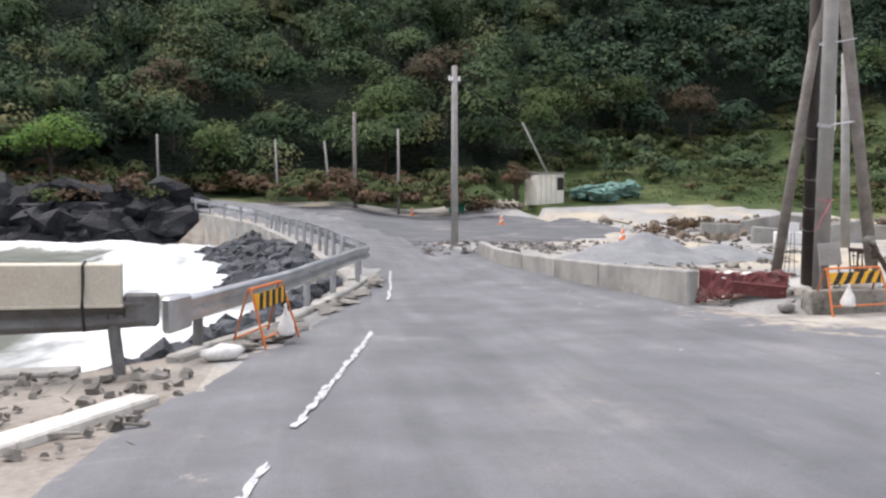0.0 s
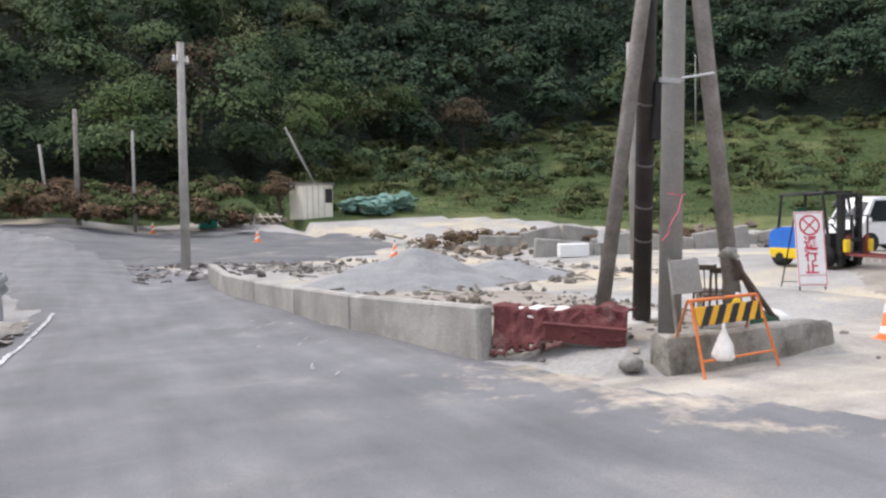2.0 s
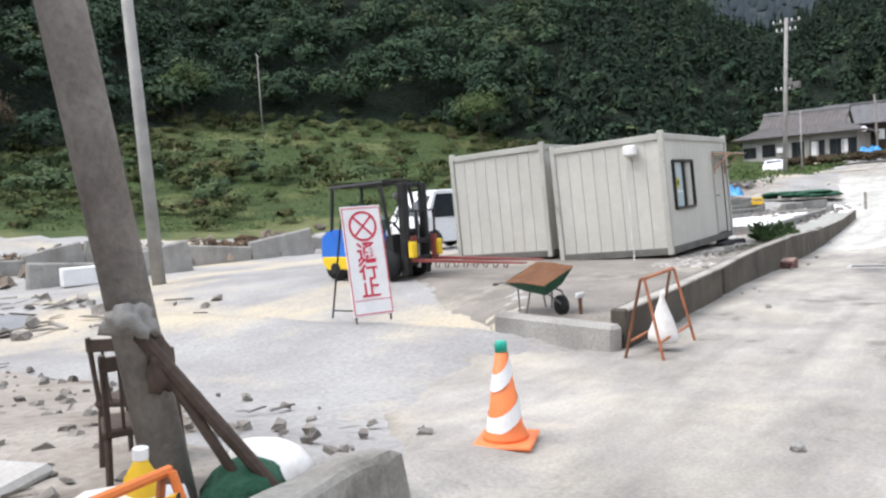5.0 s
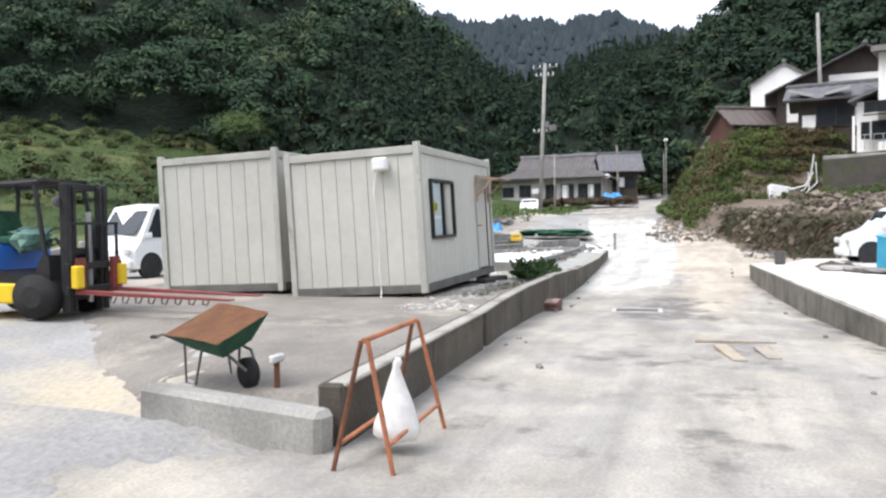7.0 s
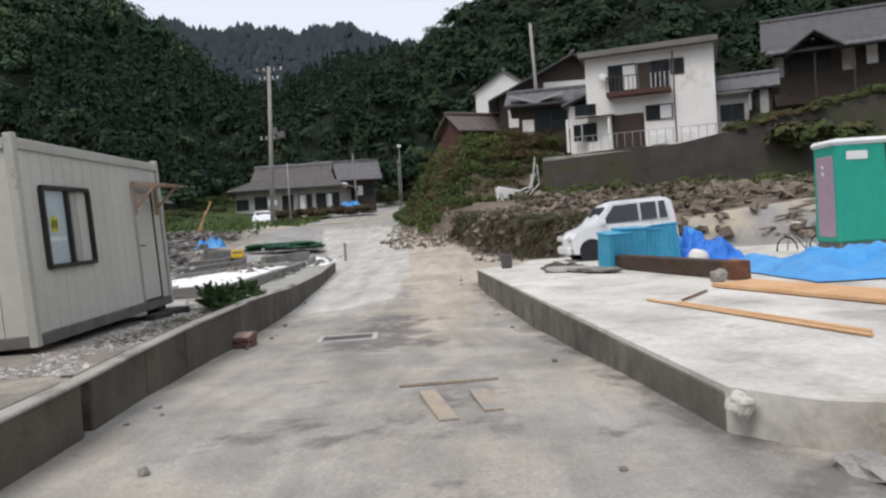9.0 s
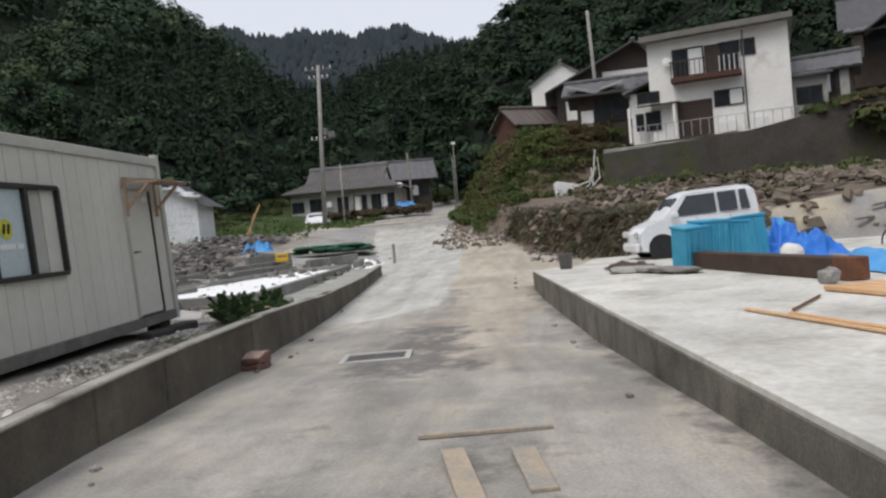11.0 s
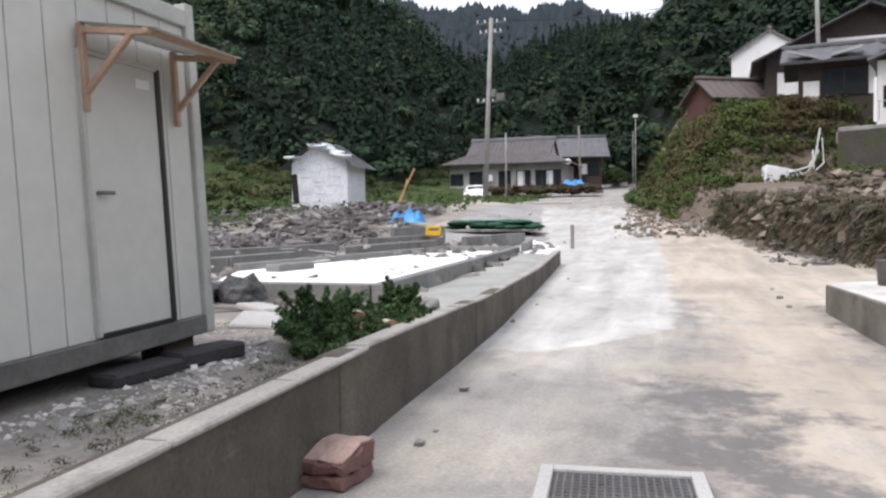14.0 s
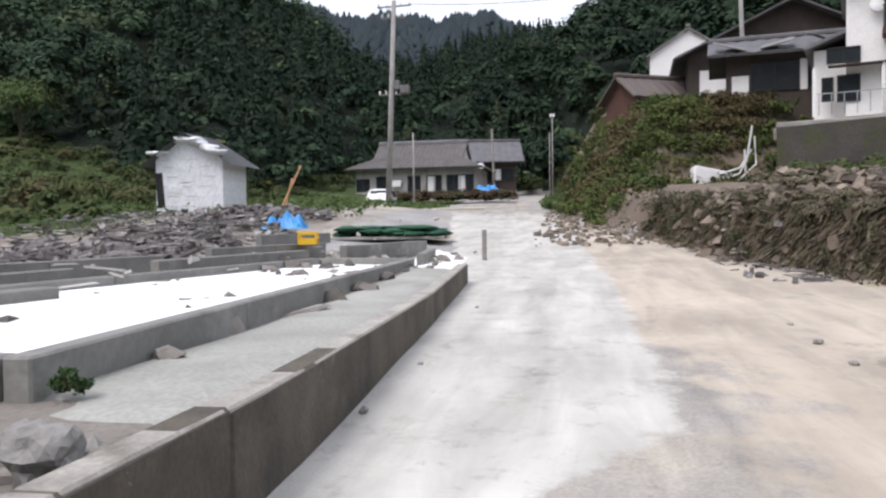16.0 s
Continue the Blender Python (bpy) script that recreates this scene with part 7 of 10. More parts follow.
def tarp(name, cx, cy, w, d, h, seed, label, m="tarp", z0=0.3):
    bm = bmesh.new()
    n = 44
    rows = []
    for i in range(n):
        row = []
        for j in range(n):
            u, v = i / (n - 1) - 0.5, j / (n - 1) - 0.5
            e = max(0, 1 - (2 * abs(u)) ** 3) * max(0, 1 - (2 * abs(v)) ** 3)
            z = h * e * (0.5 + 0.75 * noise.noise((u * 3.6, v * 3.6, seed))) + h * (0.5 * abs(noise.noise((u * 7 + v * 3, v * 9, seed + 3))) + 0.24 * abs(noise.noise((u * 17, v * 15 + u * 6, seed + 5)))) * e
            row.append(bm.verts.new((cx + u * w + 0.1 * noise.noise((u * 5, v * 5, seed + 1)), cy + v * d + 0.1 * noise.noise((u * 5, v * 5, seed + 2)), z0 + 0.012 + max(0, z))))
        rows.append(row)
    for a, b in zip(rows, rows[1:]):
        for j in range(n - 1):
            bm.faces.new((a[j], b[j], b[j + 1], a[j + 1]))
    return tagged(finish(name, bm, m, smooth=True), label, "tarpaulin")


tarp("tarpaulin", 26.9, 2.75, 4.2, 2.7, 0.46, 1, "crumpled bright blue tarpaulin over a low heap")
tarp("tarpaulin", 31.3, 3.5, 1.5, 1.4, 0.62, 4, "crumpled deep blue tarpaulin bundle", "darktarp")
tarp("tarpaulin", 31.7, 3.75, 0.9, 0.7, 0.75, 9, "crumpled bright blue tarpaulin fold on the bundle")
timber("bent_pole", (31.0, 3.3), (29.6, 3.0), 0.05, 0.05, "poleconc", "pale pole lying against the blue tarpaulin", "pole")
tarp("tarpaulin", 23.9, 2.2, 2.4, 1.7, 0.3, 7, "spread blue tarpaulin on the slab")


def toilet():
    root = thing("portable_toilet", "teal portable toilet with a white roof and pink door panel", "toilet", pose(30.87, 0.42, 0.29, 0, 0, 180))
    bm = bmesh.new()
    box(bm, (1.06, 1.1, 2.1), (0, 0, 1.3), None, 0.04, 0.97)
    part("cabin", bm, "teal", root)
    bm = bmesh.new()
    box(bm, (1.14, 1.18, 0.14), (0, 0, 2.4), None, 0.06)
    part("roof", bm, "white", root)
    bm = bmesh.new()
    box(bm, (0.74, 0.03, 1.75), (0.02, -0.545, 1.25), None, 0.012)
    dr = part("door", bm, "pinkish", root, "faded pink door panel")
    for z in (1.75, 1.6):
        bm = bmesh.new()
        box(bm, (0.12, 0.006, 0.05), (-0.05, -0.563, z + 0.15), Euler((0, 0.6, 0)).to_matrix())
        part("faded_mark", bm, "white", dr)
    bm = bmesh.new()
    box(bm, (0.02, 0.45, 0.18), (0.53, -0.1, 2.1), None, 0.006)
    part("vent", bm, "white", root)
    bm = bmesh.new()
    box(bm, (1.0, 1.04, 0.26), (0, 0, 0.13), None, 0.02)
    part("base", bm, "oldsteel", root)


M["pinkish"] = mat("faded_pink_panel", (0.42, 0.30, 0.36), (0.36, 0.26, 0.32), 0.5, 3, 30, 0.03)
toilet()


def bucket(at):
    root = thing("bucket", "dark brown bucket standing on the slab corner", "bucket", at)
    bm = bmesh.new()
    lathe(bm, [(0.13, 0), (0.16, 0.32), (0.175, 0.34), (0.15, 0.34), (0.12, 0.05)], 18)
    part("body", bm, "oldsteel", root, smooth=True)
    bm = bmesh.new()
    tube(bm, [(0.165 * math.cos(a), 0.02, 0.33 + 0.1 * math.sin(a)) for a in np.linspace(0, math.pi, 9)], 0.006)
    part("handle", bm, "rust", root)


bucket(pose(33.2, 7.85, 0.295))
bm = bmesh.new()
lump(bm, 0.19, (0, 0, 0.15), (1.1, 0.9, 0.85), 0.35, 61)
tagged(finish("round_stone", bm, "stone", None, pose(25.95, 5.1, 0.28, 0, 0, 30) @ Matrix.Scale(0.72, 4)), "rounded grey-brown stone beside the beam", "stone")
tarp("roof_sheet", 31.6, 6.7, 1.4, 0.9, 0.16, 11, "crumpled dark roof sheet lying on the slab", "oldwood")
for k, (x, y, r) in enumerate([(30.2, 6.5, 10), (29.8, 6.3, 50), (30.6, 6.9, 80), (29.5, 6.15, 30)]):
    bm = bmesh.new()
    lump(bm, 0.3, (0, 0, 0.06), (1.3, 0.9, 0.22), 0.5, k + 20)
    tagged(finish("slate_slab", bm, "stone", None, pose(x, y, 0.29, 0, 0, r)), "flat dark grey stone slab on the floor", "stone")
bm = bmesh.new()
lump(bm, 0.28, (0, 0, 0.2), (1, 1, 0.8), 0.4, 33)
tagged(finish("sack", bm, "bag", None, pose(30.3, 4.0, 0.29) @ Matrix.Scale(0.75, 4), smooth=True), "grey-white sack beside the blue boxes", "sack")
bm = bmesh.new()
lump(bm, 0.085, (0, 0, 0.13), (1.2, 0.8, 1.0), 0.4, 41, 3)
tagged(finish("concrete_chunk", bm, "slab", None, pose(18.6, 7.57, 0.08, 0, 0, 20)), "broken white concrete chunk at the slab corner", "concrete")
for k, (x, y) in enumerate([(17.9, 7.15), (17.3, 6.75), (16.85, 6.3), (16.6, 6.6), (16.4, 5.7)]):
    bm = bmesh.new()
    lump(bm, 0.16 + 0.05 * (k % 3), (0, 0, 0.03), (1.4, 0.9, 0.4), 0.6, 50 + k)
    tagged(finish("concrete_chunk", bm, "stone", None, pose(x, y, lz(x, y), 0, 0, 40 * k)), "broken grey concrete chunk on the lane edge", "concrete")


def bicycle(at):
    root = thing("bicycle", "old black bicycle leaning in the rubble", "bicycle", at)
    for x in (-0.52, 0.52):
        bm = bmesh.new()
        n = 24
        tube(bm, [(x + 0.32 * math.cos(2 * math.pi * k / n), 0, 0.33 + 0.32 * math.sin(2 * math.pi * k / n)) for k in range(n + 1)], 0.018, 6)
        part("wheel", bm, "rubber", root)
    bm = bmesh.new()
    for a, b in (((-0.52, 0.33), (-0.08, 0.3)), ((-0.08, 0.3), (0.35, 0.8)), ((-0.08, 0.3), (-0.2, 0.8)), ((-0.2, 0.72), (0.35, 0.76)), ((0.52, 0.33), (0.33, 0.95)), ((-0.52, 0.33), (-0.18, 0.7))):
        tube(bm, [(a[0], 0, a[1]), (b[0], 0, b[1])], 0.014, 6)
    part("frame", bm, "oldsteel", root)
    bm = bmesh.new()
    box(bm, (0.24, 0.13, 0.05), (-0.21, 0, 0.84), None, 0.02)
    part("saddle", bm, "rubber", root)
    bm = bmesh.new()
    tube(bm, [(0.2, -0.25, 0.98), (0.33, -0.1, 1.0), (0.33, 0.1, 1.0), (0.2, 0.25, 0.98)], 0.012, 6)
    part("handlebar", bm, "steel", root)


bicycle(pose(33.2, 0.4, lz(33.2, 0.4), 6, 0, 110))

# ---- lane details ----
def drain():
    root = thing("drain_grate", "square drain grate in a pale concrete surround", "drain", pose(25.78, 10.95, lz(25.78, 10.95) + 0.01, 0, 0, 4))
    for x, y, sx, sy in ((0, -0.42, 0.7, 0.08), (0, 0.42, 0.7, 0.08), (-0.31, 0, 0.08, 0.76), (0.31, 0, 0.08, 0.76)):
        bm = bmesh.new()
        box(bm, (sx, sy, 0.06), (x, y, -0.005), None, 0.006)
        part("surround", bm, "lane_pale", root, "pale concrete surround")
    # black plate puts the shade of the pit into colour below the bars
    bm = bmesh.new()
    box(bm, (0.54, 0.76, 0.02), (0, 0, -0.05))
    part("pit", bm, "black", root)
    for k in range(17):
        bm = bmesh.new()
        box(bm, (0.54, 0.012, 0.03), (0, -0.352 + k * 0.044, -0.002), None, 0.002)
        part("bar", bm, "oldsteel", root)
    for k in range(11):
        bm = bmesh.new()
        box(bm, (0.012, 0.75, 0.024), (-0.25 + k * 0.05, 0, 0.0), None, 0.002)
        part("cross_rib", bm, "oldsteel", root)


drain()
for k, (x, y, l, w, r) in enumerate([(20.1, 9.5, 1.1, 0.15, 10), (20.2, 9.1, 0.8, 0.15, 7)]):
    bm = bmesh.new()
    box(bm, (l, w, 0.025), (0, 0, 0.012), None, 0.004)
    tagged(finish("lath_board", bm, "muddyboard", None, pose(x, y, lz(x, y) + 0.008, 0, 0, r)), "flat tan board lying on the lane", "board")
bm = bmesh.new()
box(bm, (0.05, 0.95, 0.03), (0, 0, 0.02), None, 0.004)
tagged(finish("lath_board", bm, "muddyboard", None, pose(21.15, 9.4, lz(21.25, 9.4) + 0.008, 0, 0, 3)), "thin pale strip lying across the lane", "board")


def brick_block(at):
    root = thing("brick_block", "chipped block of red brickwork fallen beside the kerb", "brickwork", at)

    def chunk(x0, x1, y0, y1, z0, z1, seed):
        bm = bmesh.new()
        box(bm, (x1 - x0, y1 - y0, z1 - z0), ((x0 + x1) / 2, (y0 + y1) / 2, (z0 + z1) / 2), None, 0.012)
        bmesh.ops.subdivide_edges(bm, edges=[q for q in bm.edges if q.calc_length() > 0.05], cuts=3, use_grid_fill=True)
        for v in bm.verts:
            if v.co.z > 0.12:
                v.co.z -= 0.05 * max(0.0, -v.co.x / 0.19)
            v.co += Vector([0.022 * noise.noise(v.co * 11 + Vector((seed, i * 5, 0))) for i in range(3)])
        return bm

    for k, (x0, x1, y0, y1, z0, z1) in enumerate(((-0.19, 0.19, -0.135, 0.135, 0.0, 0.075), (-0.19, 0.02, -0.135, 0.135, 0.08, 0.2), (0.025, 0.19, -0.135, 0.135, 0.08, 0.2))):
        part("brick", chunk(x0, x1, y0, y1, z0, z1, k), "brick", root)
    bm = bmesh.new()
    box(bm, (0.37, 0.25, 0.016), (0, 0, 0.206), None, 0.005)
    bmesh.ops.subdivide_edges(bm, edges=[q for q in bm.edges if q.calc_length() > 0.05], cuts=4, use_grid_fill=True)
    for v in bm.verts:
        v.co.z -= 0.05 * max(0.0, -v.co.x / 0.19)
        v.co += Vector([0.02 * noise.noise(v.co * 12 + Vector((9, i * 5, 0))) for i in range(3)])
    part("mortar", bm, "brickdust", root, "pale dusty mortar on top")


brick_block(pose(25.6, 12.5, lz(25.5, 12.2), 0, 2, -4))
rnd = random.Random(11)
for k in range(26):
    x = rnd.uniform(9, 38)
    y = rnd.choice([kerb_y(x) - rnd.uniform(0.05, 0.5), 7.5 + 0.068 * (x - 18) + rnd.uniform(0.1, 0.5)]) if x > 19 else rnd.uniform(7.5, 11.5)
    s = rnd.uniform(0.02, 0.06)
    bm = bmesh.new()
    lump(bm, s, (0, 0, s * 0.4), (1.2, 1, 0.7), 0.5, k, 1)
    tagged(finish("pebble", bm, "stone", None, pose(x, float(y), lz(x, float(y)) + 0.005)), "small grey stone lying on the lane", "stone")

# ---- plants and debris behind the kerb ----
def shrub(at, r, h, label, seed, m="leaf_shrub", leaves=330, size=0.0165):
    """Cut branches: curved twigs set with many narrow leaves."""
    rng = np.random.default_rng(seed)
    root = thing("uprooted_shrub", label, "shrub", at)
    tips, outs = [], []
    twigs = 26 if leaves > 100 else 10
    for k in range(twigs):
        a = rng.uniform(0, 2 * np.pi)
        reach, up = r * rng.uniform(0.5, 1.25), h * rng.uniform(0.25, 1.15)
        p0 = np.array([0.25 * r * np.cos(a), 0.25 * r * np.sin(a), 0.02])
        p1 = p0 + np.array([0.5 * reach * np.cos(a), 0.5 * reach * np.sin(a), 0.75 * up])
        p2 = p0 + np.array([reach * np.cos(a + 0.3), reach * np.sin(a + 0.3), up])
        n = max(8, leaves * 14 // twigs)
        t = rng.uniform(0.15, 1, (n, 1)) ** 0.8
        p = (1 - t) ** 2 * p0 + 2 * t * (1 - t) * p1 + t * t * p2
        o = rng.normal(size=(n, 3)) + np.array([0, 0, 0.35])
        o /= np.linalg.norm(o, axis=1, keepdims=True)
        tips.append(p + o * (0.02 + 0.075 * (1.15 - t)) * rng.uniform(0.3, 1.0, (n, 1)) * (r / 0.3) ** 0.5)
        outs.append(o)
        bm = bmesh.new()
        if k % 4 == 0:
            tube(bm, [p0, p1 * 0.5 + (p0 + p2) * 0.25, p2], 0.005, 5)
            part("branch", bm, "bark", root)
        else:
            bm.free()
    c, out = np.concatenate(tips), np.concatenate(outs)
    c[:, 2] = np.maximum(c[:, 2], 0.012)
    ob = new("foliage", leaf_mesh("foliage", c, out, size * rng.uniform(0.7, 1.5, len(c)), m, rng, 0.6))
    ob.parent = root
    return root


for k, (x, y, r, h) in enumerate([(26.85, 13.15, 0.36, 0.36), (27.2, 13.3, 0.42, 0.6), (27.5, 13.12, 0.34, 0.36), (28.72, 13.2, 0.27, 0.62), (28.4, 13.25, 0.28, 0.34), (27.9, 13.5, 0.3, 0.3), (26.6, 13.05, 0.22, 0.2), (27.85, 12.98, 0.22, 0.25), (27.45, 13.5, 0.3, 0.66), (28.15, 12.98, 0.22, 0.24), (28.5, 13.08, 0.26, 0.4)]):
    shrub(pose(x, y, lz(x, y + 0.2) - 0.02, 0, 0, 50 * k), r * 0.66, h * 0.62, "uprooted dark green shrub lying behind the kerb", 60 + k)
for k, (x, y, r) in enumerate([(27.85, 13.15, 12), (28.1, 13.45, -5)]):
    root = thing("timber_offcut", "split pale log with orange-brown sawn end", "timber", pose(x, y, lz(x, y + 0.3) + 0.06 + 0.05 * k, 0, 0, 35 + r))
    half = [(0.1 * math.cos(a), 0.11 * math.sin(a)) for a in np.linspace(-0.35, math.pi + 0.35, 13)]
    bm = bmesh.new()
    prism(bm, half, -0.34, 0.34)
    bm.transform(Euler((0, 0, radians(-90))).to_matrix().to_4x4())
    part("log", bm, "paleboard", root, "pale barkless split log")
    bm = bmesh.new()
    prism(bm, [(x * 0.98, z * 0.98) for x, z in half], -0.352, -0.335)
    bm.transform(Euler((0, 0, radians(-90))).to_matrix().to_4x4())
    part("sawn_end", bm, "sawnend", root, "orange-brown sawn end")
shrub(pose(30.42, 13.8, lz(30.6, 13.8) + 0.03), 0.085, 0.1, "small green tuft growing on the concrete strip", 70, "leaf_shrub", 60, 0.014)
bm = bmesh.new()
lump(bm, 0.15, (0, 0, 0.09), (1.15, 0.85, 0.85), 0.5, 512, 3)
tagged(finish("stone", bm, "stone", None, pose(29.25, 13.1, lz(29.25, 13.3) - 0.02, 0, 0, 40)), "rounded grey-brown stone on the concrete strip", "stone")
bm = bmesh.new()
lump(bm, 0.08, (0, 0, 0.04), (1.5, 0.8, 0.6), 0.6, 515, 3)
tagged(finish("stone", bm, "stone", None, pose(29.2, 12.85, lz(29.25, 13.3) - 0.01, 0, 0, 80)), "small broken grey stone on the concrete strip", "stone")

STONES = []
for k in range(6):
    bm = bmesh.new()
    lump(bm, 1.0, (0, 0, 0.2), (1.0 + 0.3 * (k % 2), 0.8, 0.55), 0.55, 80 + k, 2 if k < 2 else 1)
    me = bpy.data.meshes.new("stone")
    bm.to_mesh(me)
    bm.free()
    me.materials.append(M["stone"])
    STONES.append(me)


def stones(name, label, cat, places, parent_name="stone", mats=None):
    """A spread of loose stones, each its own part."""
    root = thing(name, label, cat)
    for x, y, z, s, r in places:
        ob = new(parent_name, STONES[int(abs(x * 13 + y * 7)) % 6])
        ob.parent = root
        ob.matrix_basis = pose(x, y, z, r % 25 - 12, (r * 3) % 25 - 12, r) @ Matrix.Scale(s, 4)
    return root


rnd = random.Random(21)
places, CHIPS = [], []
for k in range(290):
    x = rnd.uniform(20.3, 29.2)
    y = rnd.uniform(12.62 + 0.0445 * (x - 20), 13.75 if x < 26.6 else 14.0)
    places.append((x, y, lz(x, y + 0.3) - 0.015, rnd.uniform(0.015, 0.05) * (1.0 if rnd.random() < 0.93 else 2.0), rnd.uniform(0, 360)))
for k in range(4600):
    x = rnd.uniform(20.6, 29.5)
    y = rnd.uniform(12.66 + 0.0445 * (x - 20), 13.75 if x < 26.5 else 15.0)
    if noise.noise((x * 0.9, y * 1.4, 5)) < -0.15:
        continue
    CHIPS.append((x, y, lz(x, y + 0.3) + 0.004, rnd.uniform(0.008, 0.022) * (1.0 if rnd.random() < 0.9 else 2.2)))
bm = bmesh.new()
for k, (x, y, z, s) in enumerate(CHIPS):
    box(bm, (s * rnd.uniform(1, 2), s, s * 0.6), (x, y, z), Euler((rnd.uniform(-0.5, 0.5), rnd.uniform(-0.5, 0.5), rnd.uniform(0, 3))).to_matrix())
tagged(finish("soil_chips", bm, "chips"), "tiny pale plaster and shell chips strewn over the soil", "chips", kind="stuff")
rng = np.random.default_rng(33)
x, y = scatter(rng, 22.3, 26.4, 12.85, 13.3, 0.085, lambda x, y: rng.uniform(size=x.shape) < 0.35 + 0.3 * np.sin(x * 3) * np.sin(y * 7))
pos = np.stack([x, y, np.array([lz(a, b + 0.3) for a, b in zip(x, y)]) - 0.02], -1)
c, out, sz = crowns(pos, rng.uniform(0.04, 0.09, len(x)), rng.uniform(0.05, 0.13, len(x)), rng, 5, 14, 0.006)
tagged(new("weeds", leaf_mesh("weeds", c, out, sz, "leaf_creeper", rng)), "low green weeds growing along the kerb wall", "weeds", kind="stuff")
stones("yard_stones", "loose grey stones and chips along the hut and kerb", "stones", places)
places = [(x, y, lz(x, y) - 0.05, s, r) for x, y, s, r in ((31.6, 17.6, 0.55, 20), (31.0, 17.2, 0.45, 80), (30.5, 17.8, 0.5, 150), (30.1, 17.4, 0.35, 200), (32.2, 18.2, 0.5, 250), (29.5, 17.4, 0.4, 300), (29.5, 13.3, 0.2, 60), (29.68, 13.2, 0.1, 20), (29.0, 13.3, 0.1, 130))]
stones("broken_rocks", "heap of broken grey rocks behind the hut", "rocks", places)
for k, (x, y, s, r) in enumerate([(29.85, 16.2, 0.3, 20), (30.05, 15.7, 0.24, 80), (30.2, 16.9, 0.33, 150), (29.4, 16.5, 0.22, 230)]):
    bm = bmesh.new()
    lump(bm, s, (0, 0, s * 0.55), (1.2, 0.85, 1.0), 0.6, 130 + k, 3)
    tagged(finish("boulder", bm, "boulder", None, pose(x, y, lz(x, y) - 0.06, 0, 0, r)), "angular dark grey boulder behind the hut", "boulder", "boulders")
for k, (x, y, w, d, r) in enumerate([(28.3, 14.5, 0.75, 0.45, 20), (27.7, 15.4, 0.6, 0.4, -30), (29.3, 15.0, 0.6, 0.35, 60), (28.9, 16.1, 0.7, 0.4, 100)]):
    bm = bmesh.new()
    box(bm, (w, d, 0.08), (0, 0, 0.04), Euler((0.06, -0.05, 0)).to_matrix(), 0.02)
    tagged(finish("concrete_slab_piece", bm, "lane_pale", None, pose(x, y, lz(x, y) - 0.01, 0, 0, r)), "flat broken pale concrete slab on the soil", "concrete slab")

# ---- house foundations beside the lane ----
def found(name, pts, top, m="foundconc", w=0.16, label="grey concrete foundation wall of a lost house"):
    return wall_along(name, pts, top, lambda x, y: lz(x, y) - 0.3, w, m, label, "foundation", "foundation_piece", 3.0, 0.015)


found("foundation_front", [(30.3, 14.03), (41.6, 14.42)], lambda x, y: 0.49)
found("foundation_west", [(30.38, 14.13), (30.45, 16.6)], lambda x, y: 0.485)
found("foundation_back", [(33.8, 18.0), (41.8, 16.4)], lambda x, y: 0.5)
found("foundation_stub", [(33.6, 17.2), (34.6, 17.0)], lambda x, y: 0.5, w=0.3)
found("foundation_east", [(41.7, 14.5), (41.9, 16.3)], lambda x, y: 0.5)
for k, (a, b, h) in enumerate([((33, 19.4), (37.5, 18.8), 0.55), ((36, 20.6), (41, 19.3), 0.62), ((38.5, 18.0), (43.5, 17.2), 0.62), ((42, 18.8), (46.5, 17.8), 0.72), ((31.5, 20.5), (35, 20.2), 0.5),
                               ((43, 16.2), (48, 15.4), 0.72), ((42.5, 14.4), (46.5, 14.9), 0.55), ((46.5, 19.6), (50, 18.8), 0.95), ((29.5, 19.0), (32, 18.9), 0.5)]):
    found("foundation_row", [a, b], lambda x, y, h=h: h, w=0.18, label="low broken concrete foundation row among the debris")
bm = bmesh.new()
floor_line = [(30.42, 14.09), (41.6, 14.47), (41.8, 16.35), (33.8, 17.95), (30.5, 16.6)]
tops = [bm.verts.new((x, y, 0.375)) for x, y in floor_line]
lows = [bm.verts.new((x, y, 0.0)) for x, y in floor_line]
bm.faces.new(tops)
for i in range(5):
    bm.faces.new((lows[i], lows[(i + 1) % 5], tops[(i + 1) % 5], tops[i]))
bmesh.ops.recalc_face_normals(bm, faces=bm.faces[:])
tagged(finish("bleached_floor", bm, "white_slab"), "bleached white concrete floor inside the foundation", "concrete floor", kind="structure")
drape("concrete_apron", [(29.9, 12.95), (33, 13.02), (36, 13.09), (40.4, 13.3), (41.5, 14.4), (30.4, 14.0), (30.0, 13.8)], 0.4, "wall2", 0.03, 0.03, "grey concrete strip between kerb and foundation", "pavement", None, True)
drape("pale_landing", [(41.2, 13.3), (46.5, 14.0), (49, 15.2), (43, 15.2)], 0.4, "white_slab", 0.03, 0.05, "pale concrete landing at the lane bend", "pavement")


